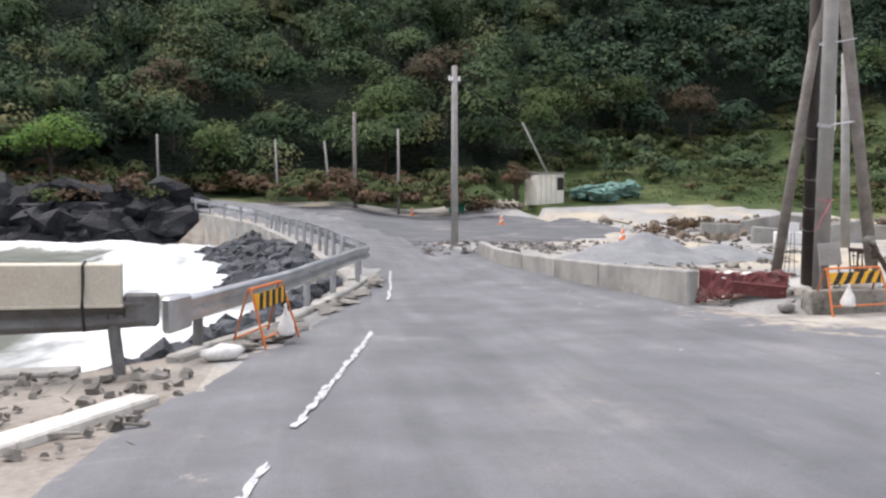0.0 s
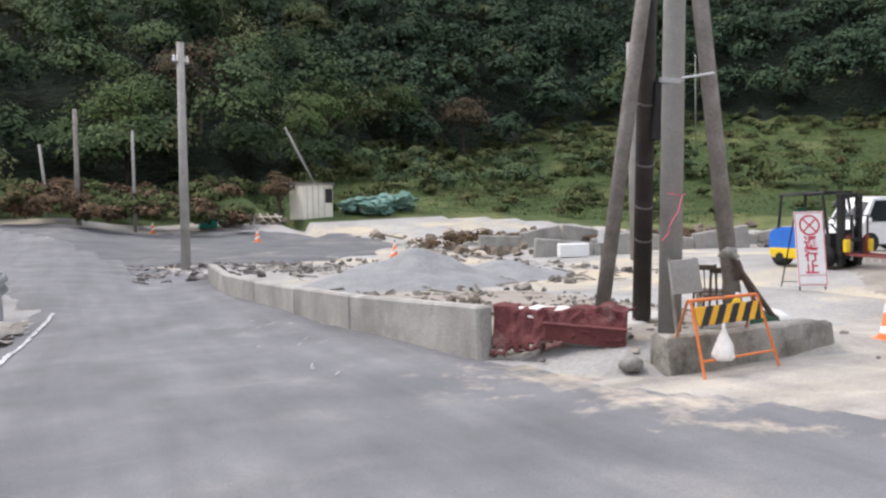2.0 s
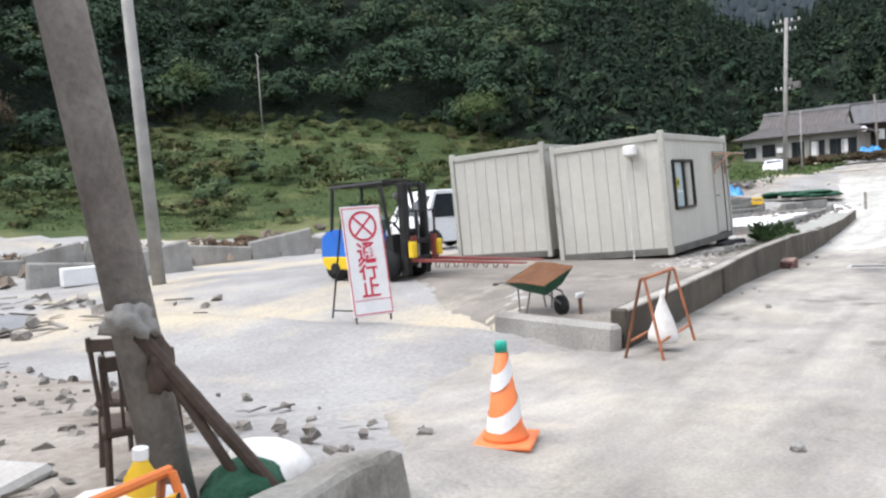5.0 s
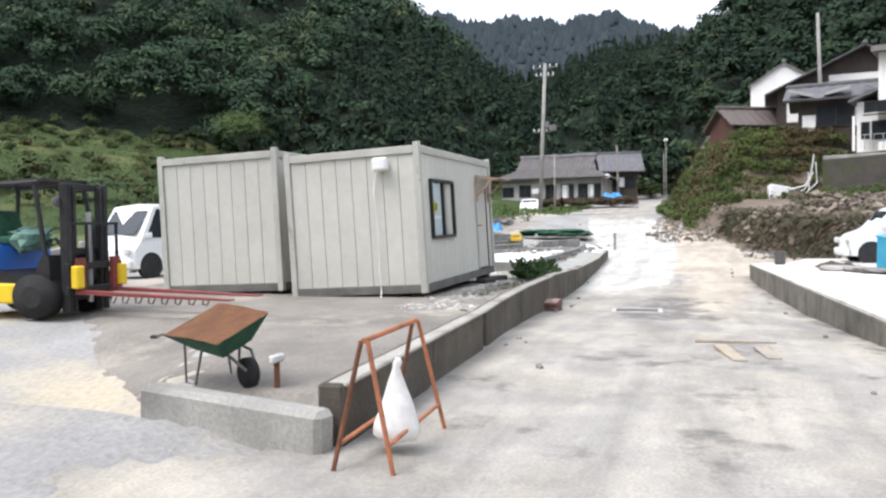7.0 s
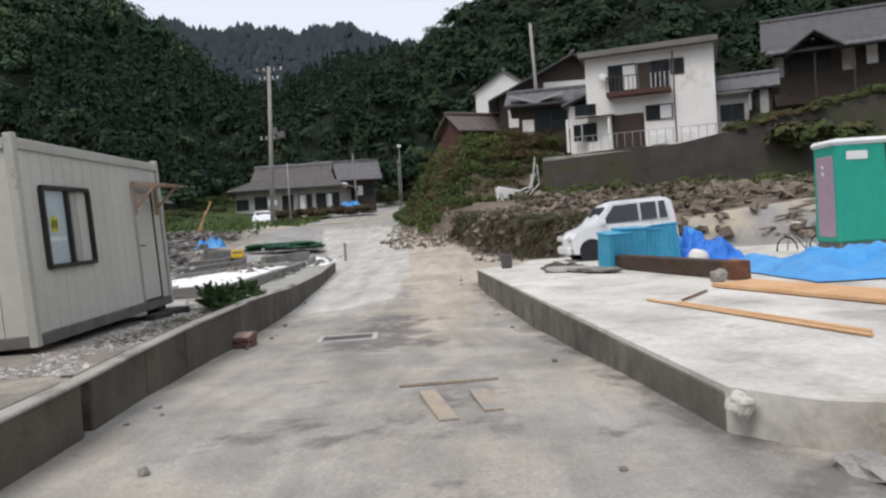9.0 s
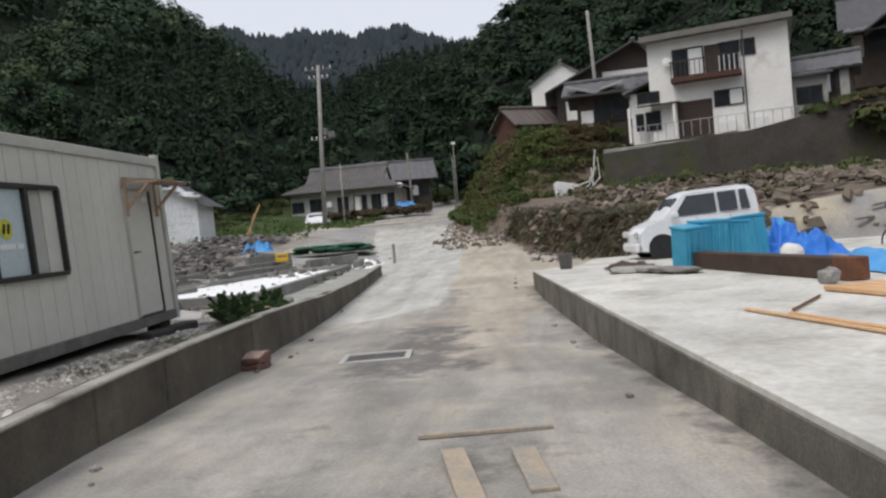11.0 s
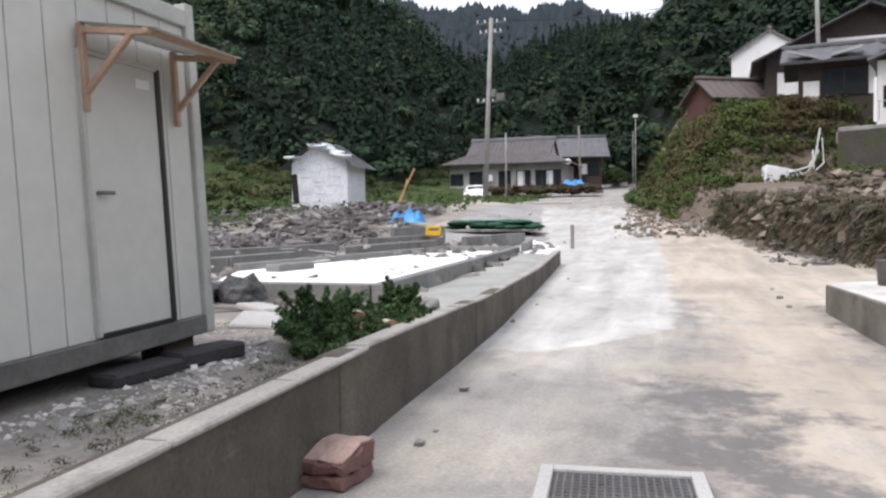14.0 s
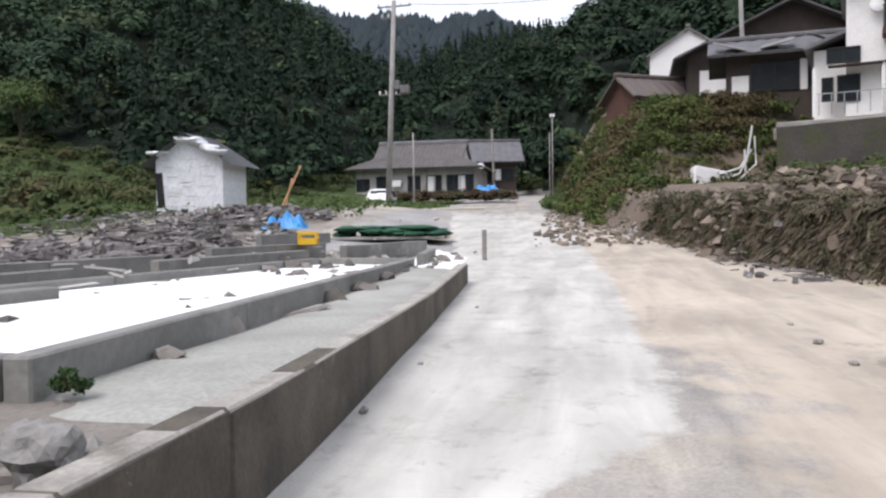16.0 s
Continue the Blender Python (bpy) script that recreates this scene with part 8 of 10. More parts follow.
def crate(at):
    root = thing("beer_crate", "yellow plastic bottle crate on a low wall", "crate", at)
    bm = bmesh.new()
    box(bm, (0.36, 0.44, 0.06), (0, 0, 0.03), None, 0.01)
    part("base", bm, "crate", root)
    for x, y, sx, sy in ((-0.17, 0, 0.025, 0.44), (0.17, 0, 0.025, 0.44), (0, -0.21, 0.36, 0.025), (0, 0.21, 0.36, 0.025)):
        for z, h in ((0.1, 0.1), (0.27, 0.08)):
            bm = bmesh.new()
            box(bm, (sx, sy, h), (x, y, z), None, 0.006)
            part("side", bm, "crate", root)
    for x in (-0.17, 0.17):
        for y in (-0.21, 0.21):
            bm = bmesh.new()
            box(bm, (0.04, 0.04, 0.3), (x, y, 0.16), None, 0.006)
            part("corner", bm, "crate", root)


crate(pose(45.2, 17.75, max(0.7, lz(45.2, 17.75)), 0, 0, 10))


M["darkrubble"] = mat("mud_caked_rubble", (0.25, 0.235, 0.225), (0.1, 0.09, 0.085), 0.95, 2.5, 16, 0.6, island=0.6, dist=0.05)


def debris_field(name, seed, n, x0, x1, y0, y1, s0, s1, label, m="rubble", lift=0.0, boards=0.2):
    """Broken boards, slabs and clods in one heap."""
    rng = np.random.default_rng(seed)
    bm = bmesh.new()
    for k in range(n):
        x, y = rng.uniform(x0, x1), rng.uniform(y0, y1)
        s = rng.uniform(s0, s1)
        had = len(bm.verts)
        slat = rng.random() < boards
        size = (s * rng.uniform(1.6, 3.2), s * rng.uniform(0.2, 0.45), s * 0.14) if slat else (s * rng.uniform(0.7, 1.4), s * rng.uniform(0.5, 1.0), s * rng.uniform(0.3, 0.75))
        box(bm, size, (x, y, lz(x, y) + s * 0.12 + lift * rng.uniform(0, 1)), Euler(tuple(rng.uniform(-0.22, 0.22, 2) if slat else rng.uniform(-0.45, 0.45, 2)) + (rng.uniform(0, 6.3),)).to_matrix(), 0, rng.uniform(0.55, 0.95))
        if not slat:
            bm.verts.ensure_lookup_table()
            for v in bm.verts[had:]:
                v.co += Vector(rng.uniform(-0.16, 0.16, 3) * s)
    return tagged(finish(name, bm, m), label, "debris", kind="stuff")


debris_field("debris_heap", 1, 900, 43, 56, 20.5, 25, 0.08, 0.4, "dark heap of boards, mud and rubble before the wrapped shed", "darkrubble", 0.4, 0.75)
debris_field("debris_heap", 2, 800, 32, 46, 21, 27, 0.08, 0.34, "dark heap of boards, mud and rubble behind the foundations", "darkrubble", 0.35, 0.75)
debris_field("debris_heap", 21, 620, 33, 60, 25.5, 31.5, 0.08, 0.36, "dark flat spread of boards, mud and rubble before the meadow", "darkrubble", 0.12, 0.7)
debris_field("debris_scatter", 22, 170, 32, 58, 15.5, 26, 0.05, 0.2, "pale splinters and plaster scraps over the debris", "lane_pale", 0.35, 0.5)
debris_field("debris_heap", 3, 520, 50, 69, 8.6, 12.6, 0.05, 0.26, "grey rubble and broken kerbs along the lane bend", "tanrubble", 0.03)
debris_field("debris_heap", 4, 260, 44, 53, 4.6, 8.4, 0.06, 0.34, "tan broken stones on the washed-out bank", "tanrubble", 0.15, 0.1)
debris_field("debris_heap", 5, 1500, 36.5, 56, -11, 4.6, 0.08, 0.46, "tan broken stones and boards below the retaining wall", "tanrubble", 0.25, 0.25)
debris_field("debris_scatter", 6, 300, 29, 48, 13.8, 21, 0.08, 0.3, "grey scattered rubble among the foundations", "rubble", 0.03)
debris_field("debris_scatter", 7, 60, 40, 47, 7.0, 8.4, 0.08, 0.26, "dark flat slabs strewn beside the lane", "darkrubble", 0.02, 0.8)
debris_field("debris_scatter", 8, 320, 16, 44, 31, 45, 0.15, 0.6, "grey stones and broken walls across the gravel yard", "tanrubble", 0.1)
debris_field("debris_scatter", 9, 160, 30, 46, 26, 31, 0.15, 0.5, "grey stones across the gravel yard", "rubble", 0.1)
debris_field("debris_scatter", 10, 360, 7.4, 12.3, 11.9, 20, 0.02, 0.11, "small stones and chips on the soil behind the wall", "rubble", 0.01)
debris_field("debris_scatter", 15, 420, 8, 17, 19.5, 33, 0.03, 0.26, "small boards, stones and rags strewn over the yard", "rubble", 0.01, 0.6)
debris_field("debris_scatter", 16, 90, 7.4, 9.4, 12.6, 19, 0.05, 0.22, "splintered boards and pale scraps behind the roadside wall", "tanrubble", 0.03, 0.8)
debris_field("debris_scatter", 11, 240, 4.2, 10, 27, 33, 0.05, 0.24, "broken boards and stones at the road bend", "darkrubble", 0.03, 0.7)
debris_field("debris_scatter", 12, 160, -3.0, -0.7, 5.0, 8.5, 0.03, 0.12, "small stones and chips on the quay edge", "rubble", 0.0)


def rail_slabs():
    """Broken asphalt plates lying along the foot of the rail."""
    rnd = random.Random(18)
    for k in range(34):
        y = rnd.uniform(9.6, 19.6)
        x = float(np.interp(y, [p[1] for p in RAIL], [p[0] for p in RAIL])) + rnd.uniform(0.2, 0.55)
        s = rnd.uniform(0.1, 0.24)
        bm = bmesh.new()
        lump(bm, s, (0, 0, 0.03), (1.3, 0.8, 0.22), 0.7, 400 + k)
        tagged(finish("asphalt_plate", bm, "rubble", None, pose(x, y, lz(x, y) + 0.01, rnd.uniform(-8, 8), rnd.uniform(-8, 8), rnd.uniform(40, 110))), "broken flat asphalt plate at the foot of the guard rail", "rubble", "asphalt plates")


rail_slabs()


def net_pile():
    root = thing("net_pile", "low pile of folded dark green fishing nets", "net")
    for k in range(16):
        bm = bmesh.new()
        y = 15.7 + 0.2 * k
        lump(bm, 0.34, (51.6 + 0.25 * math.sin(k * 1.7), y, lz(52, 17) + 0.16 + 0.09 * (k % 3)), (2.4, 1.5, 0.3), 0.35, 90 + k)
        part("fold", bm, "net", root, smooth=True)
    bm = bmesh.new()
    box(bm, (1.8, 3.6, 0.1), (51.6, 17.2, lz(51.6, 17.2) + 0.05), Euler((0, 0, 0.1)).to_matrix(), 0.02)
    part("pallet", bm, "wall", root)


net_pile()
tarp("tarpaulin", 50.9, 20.5, 1.0, 1.3, 0.6, 15, "blue tarpaulin bundle on the debris heap", z0=lz(50.9, 20.5) + 0.15)
for a, b in (((57, 23.3, 1.4), (56.8, 22.1, 3.6)), ((57.2, 23.1, 1.4), (56.6, 22.4, 3.1))):
    bm = bmesh.new()
    tube(bm, [a, b], 0.04, 6)
    tagged(finish("bamboo_stake", bm, "newwood"), "leaning yellow bamboo stake in the debris", "stake")
root = thing("marker_post", "short weathered wooden post at the lane bend", "post", pose(45.2, 13.4, lz(45.2, 13.4)))
bm = bmesh.new()
box(bm, (0.1, 0.1, 0.75), (0, 0, 0.35), None, 0.01)
part("stake", bm, "polewood", root)

# ---- gravel heap and yard behind the roadside wall ----
def gravel_heap(cx, cy, rx, ry, h, label, m="gravel"):
    bm = bmesh.new()
    n, k = 40, 12
    rings = []
    for j in range(k + 1):
        t = j / k
        ring = []
        for i in range(n):
            a = 2 * math.pi * i / n
            e = 1 + 0.2 * noise.noise((math.cos(a) * 1.6, math.sin(a) * 1.6, cx)) + 0.06 * noise.noise((math.cos(a) * 5, math.sin(a) * 5, t * 3))
            x, y = cx + rx * t * math.cos(a) * e, cy + ry * t * math.sin(a) * e
            ring.append(bm.verts.new((x, y, lz(x, y) - 0.05 + h * (1 - t ** 1.6) ** 1.3 * (1 + 0.35 * noise.noise((x * 0.8, y * 0.8, 7))) + 0.16 * noise.noise((x * 1.7, y * 1.7, 3)) * (1 - t))))
        rings.append(ring)
    for a, b in zip(rings, rings[1:]):
        for i in range(n):
            bm.faces.new((a[i], b[i], b[(i + 1) % n], a[(i + 1) % n]))
    bmesh.ops.remove_doubles(bm, verts=rings[0], dist=0.2)
    return tagged(finish(("gravel_heap"), bm, m, smooth=True), label, "gravel heap", kind="stuff")


gravel_heap(10.4, 22.9, 3.0, 2.5, 0.76, "low heap of grey gravel in the yard", "greygravel")
gravel_heap(13.0, 23.2, 2.0, 1.7, 0.42, "low heap of grey gravel in the yard", "greygravel")
for k, (a, b) in enumerate([((18.5, 30.5), (23.5, 30.0)), ((24.5, 32), (30, 31)), ((19, 36), (28, 36.5)), ((31, 34), (38, 33))]):
    wall_along("broken_yard_wall", [a, b], lambda x, y: lz(x, y) + 0.75 - 0.2 * math.sin(x), lambda x, y: lz(x, y) - 0.3, 0.2, "wall", "broken grey concrete wall across the gravel yard", "wall", step=2.3, bev=0.05)
bm = bmesh.new()
box(bm, (1.1, 0.5, 0.5), (0, 0, 0.25), None, 0.03)
tagged(finish("white_tub", bm, "white", None, pose(19.4, 29.2, lz(19.4, 29.2), 0, 0, -20)), "white plastic tub standing on the gravel", "tub")


def rust_weeds():
    """Dried weeds and mud lines across the far yard."""
    rng = np.random.default_rng(31)
    x, y = scatter(rng, 17, 40, 33, 44, 1.0, lambda x, y: (np.abs(y - 38 + 0.12 * (x - 20) + 1.5 * np.sin(x * 0.5)) < 1.3) & (rng.uniform(size=x.shape) < 0.7))
    pos = np.stack([x, y, land(x, y) - 0.1], -1)
    c, out, sz = crowns(pos, rng.uniform(0.4, 0.9, len(x)), rng.uniform(0.3, 0.8, len(x)), rng, 6, 36, 0.07)
    tagged(new("dry_weeds", leaf_mesh("dry_weeds", c, out, sz, "drygrass", rng)), "rust-brown dried weeds across the gravel yard", "weeds", kind="stuff")


rust_weeds()


# ---- houses ----
def tile_roof(bm, p00, p10, p11, p01, n_u=18, thick=0.12, wave=0.05):
    """A roof plane with rolled tile rows running down it: corners eave-left, eave-right, ridge-right, ridge-left."""
    a, b, c, d = (Vector(p) for p in (p00, p10, p11, p01))
    nor = (b - a).cross(d - a).normalized()
    if nor.z < 0:
        nor = -nor
    rows = []
    for j in range(2):
        row = []
        for i in range(n_u * 4 + 1):
            u = i / (n_u * 4)
            p = (a.lerp(b, u)).lerp(d.lerp(c, u), j)
            k = (i % 4)
            row.append(bm.verts.new(p + nor * (wave if k == 2 else (0.5 * wave if k in (1, 3) else 0))))
        rows.append(row)
    low = [[bm.verts.new(v.co - nor * thick) for v in (row[0], row[-1])] for row in rows]
    for i in range(n_u * 4):
        bm.faces.new((rows[0][i], rows[0][i + 1], rows[1][i + 1], rows[1][i]))
    bm.faces.new((low[0][0], low[1][0], low[1][1], low[0][1]))
    bm.faces.new([low[0][0]] + [low[0][1]] + rows[0][::-1])
    bm.faces.new([low[1][1]] + [low[1][0]] + rows[1])
    bm.faces.new((low[0][0], rows[0][0], rows[1][0], low[1][0]))
    bm.faces.new((low[0][1], low[1][1], rows[1][-1], rows[0][-1]))
    return bm


def window_part(parent, x0, x1, z0, z1, y, split=2, frame_m="alu", glass="window", curtain=None, sill=False):
    """A window set in a front wall at depth y (the front looks along -y)."""
    bm = bmesh.new()
    box(bm, (x1 - x0, 0.04, z1 - z0), ((x0 + x1) / 2, y - 0.01, (z0 + z1) / 2))
    win = part("window", bm, glass, parent)
    for x in np.linspace(x0, x1, split + 1):
        bm = bmesh.new()
        box(bm, (0.06, 0.09, z1 - z0 + 0.06), (float(x), y - 0.03, (z0 + z1) / 2), None, 0.008)
        part("frame", bm, frame_m, win)
    for z in (z0, z1):
        bm = bmesh.new()
        box(bm, (x1 - x0 + 0.06, 0.09, 0.06), ((x0 + x1) / 2, y - 0.03, z), None, 0.008)
        part("frame", bm, frame_m, win)
    if curtain is not None:
        a, b = curtain
        bm = bmesh.new()
        box(bm, (b - a, 0.02, (z1 - z0) * 0.92), ((a + b) / 2, y - 0.035, (z0 + z1) / 2))
        part("curtain", bm, "white", win)
    return win


def white_house():
    root = thing("white_house", "two-storey white plastered house with brown balcony and flat eaves", "house", pose(62.1, 1.35, 5.4, 0, 0, -108.9))
    W, D = 8.7, 6.5
    bm = bmesh.new()
    box(bm, (W - 1.25, D, 5.7), ((W + 1.25) / 2, D / 2, 2.85), None, 0.02)
    box(bm, (1.3, D - 1.0, 3.0), (0.65, D / 2 + 0.3, 1.5), None, 0.02)
    part("wall", bm, "plaster", root)
    bm = bmesh.new()
    prism(bm, [(0.95, 5.6), (0.95, 5.92), (W + 0.25, 5.98), (W + 0.25, 5.66)], -0.7, D + 0.5)
    part("roof", bm, "rooftin", root, "grey-brown flat sheet roof")
    bm = bmesh.new()
    prism(bm, [(-0.35, 2.95), (-0.35, 3.08), (1.3, 3.7), (1.3, 3.55)], 0.2, D)
    part("wing_roof", bm, "rooftile", root, "dark tiled lean-to roof")
    # lower wing front
    window_part(root, 0.55, 1.75, 2.25, 2.85, -0.01, 2)
    window_part(root, 0.35, 0.75, 0.75, 1.7, 0.28, 1)
    window_part(root, 0.95, 1.75, 0.65, 1.7, -0.01, 1, curtain=None)
    bm = bmesh.new()
    box(bm, (2.3, 0.9, 0.07), (1.75, -0.4, 2.05), Euler((0.1, 0, 0)).to_matrix(), 0.01)
    part("porch_roof", bm, "houseframe", root, "dark thin porch roof")
    for x in (0.1, 2.6):
        bm = bmesh.new()
        box(bm, (0.14, 0.14, 2.0), (x, -0.7, 1.0), None, 0.01)
        part("porch_post", bm, "plaster", root)
    bm = bmesh.new()
    box(bm, (1.9, 0.06, 2.05), (3.65, -0.01, 1.03), None, 0.01)
    gar = part("shutter", bm, "houseframe", root, "dark brown shutter")
    for k in range(9):
        bm = bmesh.new()
        box(bm, (1.86, 0.02, 0.03), (3.65, -0.045, 0.2 + k * 0.22))
        part("slat", bm, "barnwall", gar)
    window_part(root, 4.75, 6.25, 1.55, 2.4, -0.01, 2, curtain=(5.55, 6.2))
    # upper floor
    window_part(root, 2.65, 4.3, 3.45, 5.0, -0.01, 2, curtain=(3.45, 4.25))
    bm = bmesh.new()
    box(bm, (0.75, 0.05, 1.6), (4.75, -0.02, 4.2), None, 0.01)
    part("storm_shutter", bm, "houseframe", root, "brown storm shutter")
    window_part(root, 5.15, 6.2, 3.5, 5.0, -0.01, 1)
    window_part(root, 6.3, 7.0, 4.15, 5.0, -0.01, 1)
    bal = thing("balcony", "", "")
    for key in ("label", "category"):
        if key in bal:
            del bal[key]
    bal.parent = root
    bm = bmesh.new()
    box(bm, (3.7, 0.9, 0.28), (4.4, -0.45, 3.2), None, 0.02)
    part("floor", bm, "barnwall", bal)
    bm = bmesh.new()
    box(bm, (3.7, 0.06, 0.06), (4.4, -0.87, 4.2), None, 0.01)
    part("rail", bm, "houseframe", bal)
    for k in range(15):
        bm = bmesh.new()
        box(bm, (0.04, 0.04, 0.9), (2.6 + k * 0.257, -0.87, 3.76))
        part("baluster", bm, "houseframe" if k < 10 else "white", bal)
    bm = bmesh.new()
    lathe(bm, [(0.28, 0), (0.25, 0.05), (0.05, 0.1)], 16)
    bm.transform(Matrix.Translation((2.35, -0.25, 4.35)) @ Euler((radians(80), 0, 0.3)).to_matrix().to_4x4())
    part("satellite_dish", bm, "white", root)
    bm = bmesh.new()
    tube(bm, [(6.4, -0.06, 5.5), (6.4, -0.06, 0.1)], 0.045, 8)
    part("downpipe", bm, "rooftin", root)
    for x in (5.4, 7.0):
        bm = bmesh.new()
        box(bm, (0.8, 0.32, 0.6), (x, -0.3, 0.32), None, 0.03)
        part("air_conditioner", bm, "white", root)
    # terrace fence
    for k in range(20):
        bm = bmesh.new()
        cyl(bm, (0.3 + k * 0.46, -1.25, 0), (0.3 + k * 0.46, -1.25, 0.85), 0.02, 0.02, 6)
        part("fence_post", bm, "steel", root)
    bm = bmesh.new()
    box(bm, (8.8, 0.03, 0.04), (4.6, -1.25, 0.85))
    part("fence_rail", bm, "steel", root)
    # annex on the far side
    bm = bmesh.new()
    box(bm, (1.8, 4, 2.6), (W + 0.9, 3.2, 1.6), None, 0.02)
    part("annex", bm, "greyplaster", root, "grey plastered annex")
    window_part(root, W + 0.25, W + 1.5, 1.2, 2.1, 1.18, 2)
    bm = bmesh.new()
    box(bm, (2.2, 4.6, 0.15), (W + 0.95, 3.0, 3.0), Euler((0.12, 0, 0)).to_matrix(), 0.02)
    part("annex_roof", bm, "roofdark", root)


white_house()


def retaining_wall():
    """Courses of dark blocks below the white house."""
    root = thing("retaining_wall", "tall dark mossy concrete retaining wall below the houses", "retaining wall", kind="structure")
    a, b = Vector((60.3, 3.2, 0)), Vector((54.3, -14.2, 0))
    d = b - a
    ang = math.atan2(d.y, d.x)
    n = 12
    rise = lambda t: 4.85 + 0.8 * t + 2.3 * max(0.0, t - 0.42)
    nor = Vector((-d.y, d.x, 0)).normalized()
    for i in range(n):
        t0, t1 = i / n, (i + 1) / n
        bm = bmesh.new()
        rows = []
        for t in (t0, (t0 + t1) / 2, t1):
            p = a + d * t
            rows.append([bm.verts.new((p.x + nor.x * s, p.y + nor.y * s, z)) for s, z in ((0.42, 0.6), (0.2, rise(t) + 0.05 * noise.noise((t * 30, 1, 2))), (-0.3, rise(t)), (-0.3, 0.6))] if nor.x > 0 else [bm.verts.new((p.x - nor.x * s, p.y - nor.y * s, z)) for s, z in ((-0.42, 0.6), (-0.2, rise(t) + 0.05 * noise.noise((t * 30, 1, 2))), (0.3, rise(t)), (0.3, 0.6))])
        for u, v in zip(rows, rows[1:]):
            for k in range(4):
                bm.faces.new((u[k], v[k], v[(k + 1) % 4], u[(k + 1) % 4]))
        bm.faces.new(rows[0])
        bm.faces.new(rows[-1][::-1])
        bmesh.ops.recalc_face_normals(bm, faces=bm.faces[:])
        part("wall_panel", bm, "retain", root)
    rng = np.random.default_rng(77)
    t = 1.0 - 0.42 * rng.uniform(0, 1, 150) ** 1.4
    px, py = a.x + d.x * t + rng.uniform(-0.3, 1.2, 150), a.y + d.y * t
    pos = np.stack([px, py, np.array([rise(v) for v in t]) - 0.25], -1)
    c, out, sz = crowns(pos, rng.uniform(0.3, 0.8, 150), rng.uniform(0.3, 0.8, 150), rng, 5, 30, 0.08)
    tagged(new("terrace_scrub", leaf_mesh("terrace_scrub", c, out, sz, "leaf_vine", rng)), "olive scrub along the top of the retaining wall", "scrub", kind="stuff")
    bm = bmesh.new()
    box(bm, (d.length * 0.5, 1.4, 0.22), (0, 0, 0), None, 0.03)
    part("coping", bm, "wall", root, at=Matrix.Translation((a * 0.75 + b * 0.25 + Vector((0.75, -0.2, 5.0)))) @ Euler((0, 0, ang)).to_matrix().to_4x4())
    bm = bmesh.new()
    box(bm, (d.length + 0.6, 9.0, 0.5), (0, 0, 0))
    part("terrace", bm, "mud", root, at=Matrix.Translation(((a + b) / 2 + Vector((5.0, -1.8, 4.72)))) @ Euler((0, 0, ang)).to_matrix().to_4x4())


retaining_wall()


def gable_house(name, label, at, w, d, wall_h, rise, over, wall_m, roof_m, fill=None):
    """A house whose ridge runs along x; its front looks along -y."""
    root = thing(name, label, "house", at)
    bm = bmesh.new()
    box(bm, (w, d, wall_h + 1.5), (0, 0, wall_h / 2 - 0.75), None, 0.02)
    part("wall", bm, wall_m, root)
    for s in (-1, 1):
        bm = bmesh.new()
        vs = [bm.verts.new((s * w / 2, y, z)) for y, z in ((-d / 2, wall_h), (d / 2, wall_h), (0, wall_h + rise))] + [bm.verts.new((s * (w / 2 - 0.12), y, z)) for y, z in ((-d / 2, wall_h), (d / 2, wall_h), (0, wall_h + rise))]
        for f in ((0, 1, 2), (5, 4, 3), (0, 3, 4, 1), (1, 4, 5, 2), (2, 5, 3, 0)):
            bm.faces.new([vs[i] for i in f])
        part("gable", bm, wall_m, root)
    k = (d / 2 + over) / (d / 2)
    for s in (-1, 1):
        bm = bmesh.new()
        e = s * (d / 2 + over)
        ez = wall_h + rise - rise * k + 0.12
        tile_roof(bm, (-w / 2 - over, e, ez), (w / 2 + over, e, ez), (w / 2 + over, 0, wall_h + rise + 0.12), (-w / 2 - over, 0, wall_h + rise + 0.12), max(6, int(w / 0.55)))
        part("roof", bm, roof_m, root)
    bm = bmesh.new()
    box(bm, (w + 2 * over + 0.1, 0.35, 0.3), (0, 0, wall_h + rise + 0.2), None, 0.08)
    part("ridge", bm, roof_m, root)
    return root


# old tiled house above the barn, gable towards the lane
# the dark wall colour also takes in the shade under the deep eaves
old = gable_house("old_tiled_house", "old house with heavy dark tiled roof, dark timber walls including eave shade", pose(82, -2.2, 8.8, 0, 0, 176), 8, 12.2, 2.9, 2.9, 0.9, "houseframe", "roofdark")
for y, w, z, h in ((-4.6, 1.6, 1.1, 1.5), (-2.2, 1.9, 1.3, 1.2), (0.6, 1.4, 1.0, 1.7), (3.2, 2.2, 1.2, 1.4), (-0.6, 3.6, 3.5, 0.7)):
    bm = bmesh.new()
    box(bm, (0.06, w, h), (4.02, y, z), None, 0.01)
    part("wall_panel", bm, "plaster", old, "white plaster panel between dark posts")
for y in (-5.2, 5.2):
    bm = bmesh.new()
    box(bm, (1.2, 1.6, 0.14), (4.5, y * 0.72, 2.75), Euler((0, 0.25, 0)).to_matrix(), 0.02)
    part("lean_to_roof", bm, "roofdark", old)
low = gable_house("tiled_outbuilding", "low tiled outbuilding with torn eaves beside the white house", pose(70, 0.6, 6.4, 0, 0, -100), 5.5, 4.5, 3.2, 0.9, 0.9, "houseframe", "roofdark")
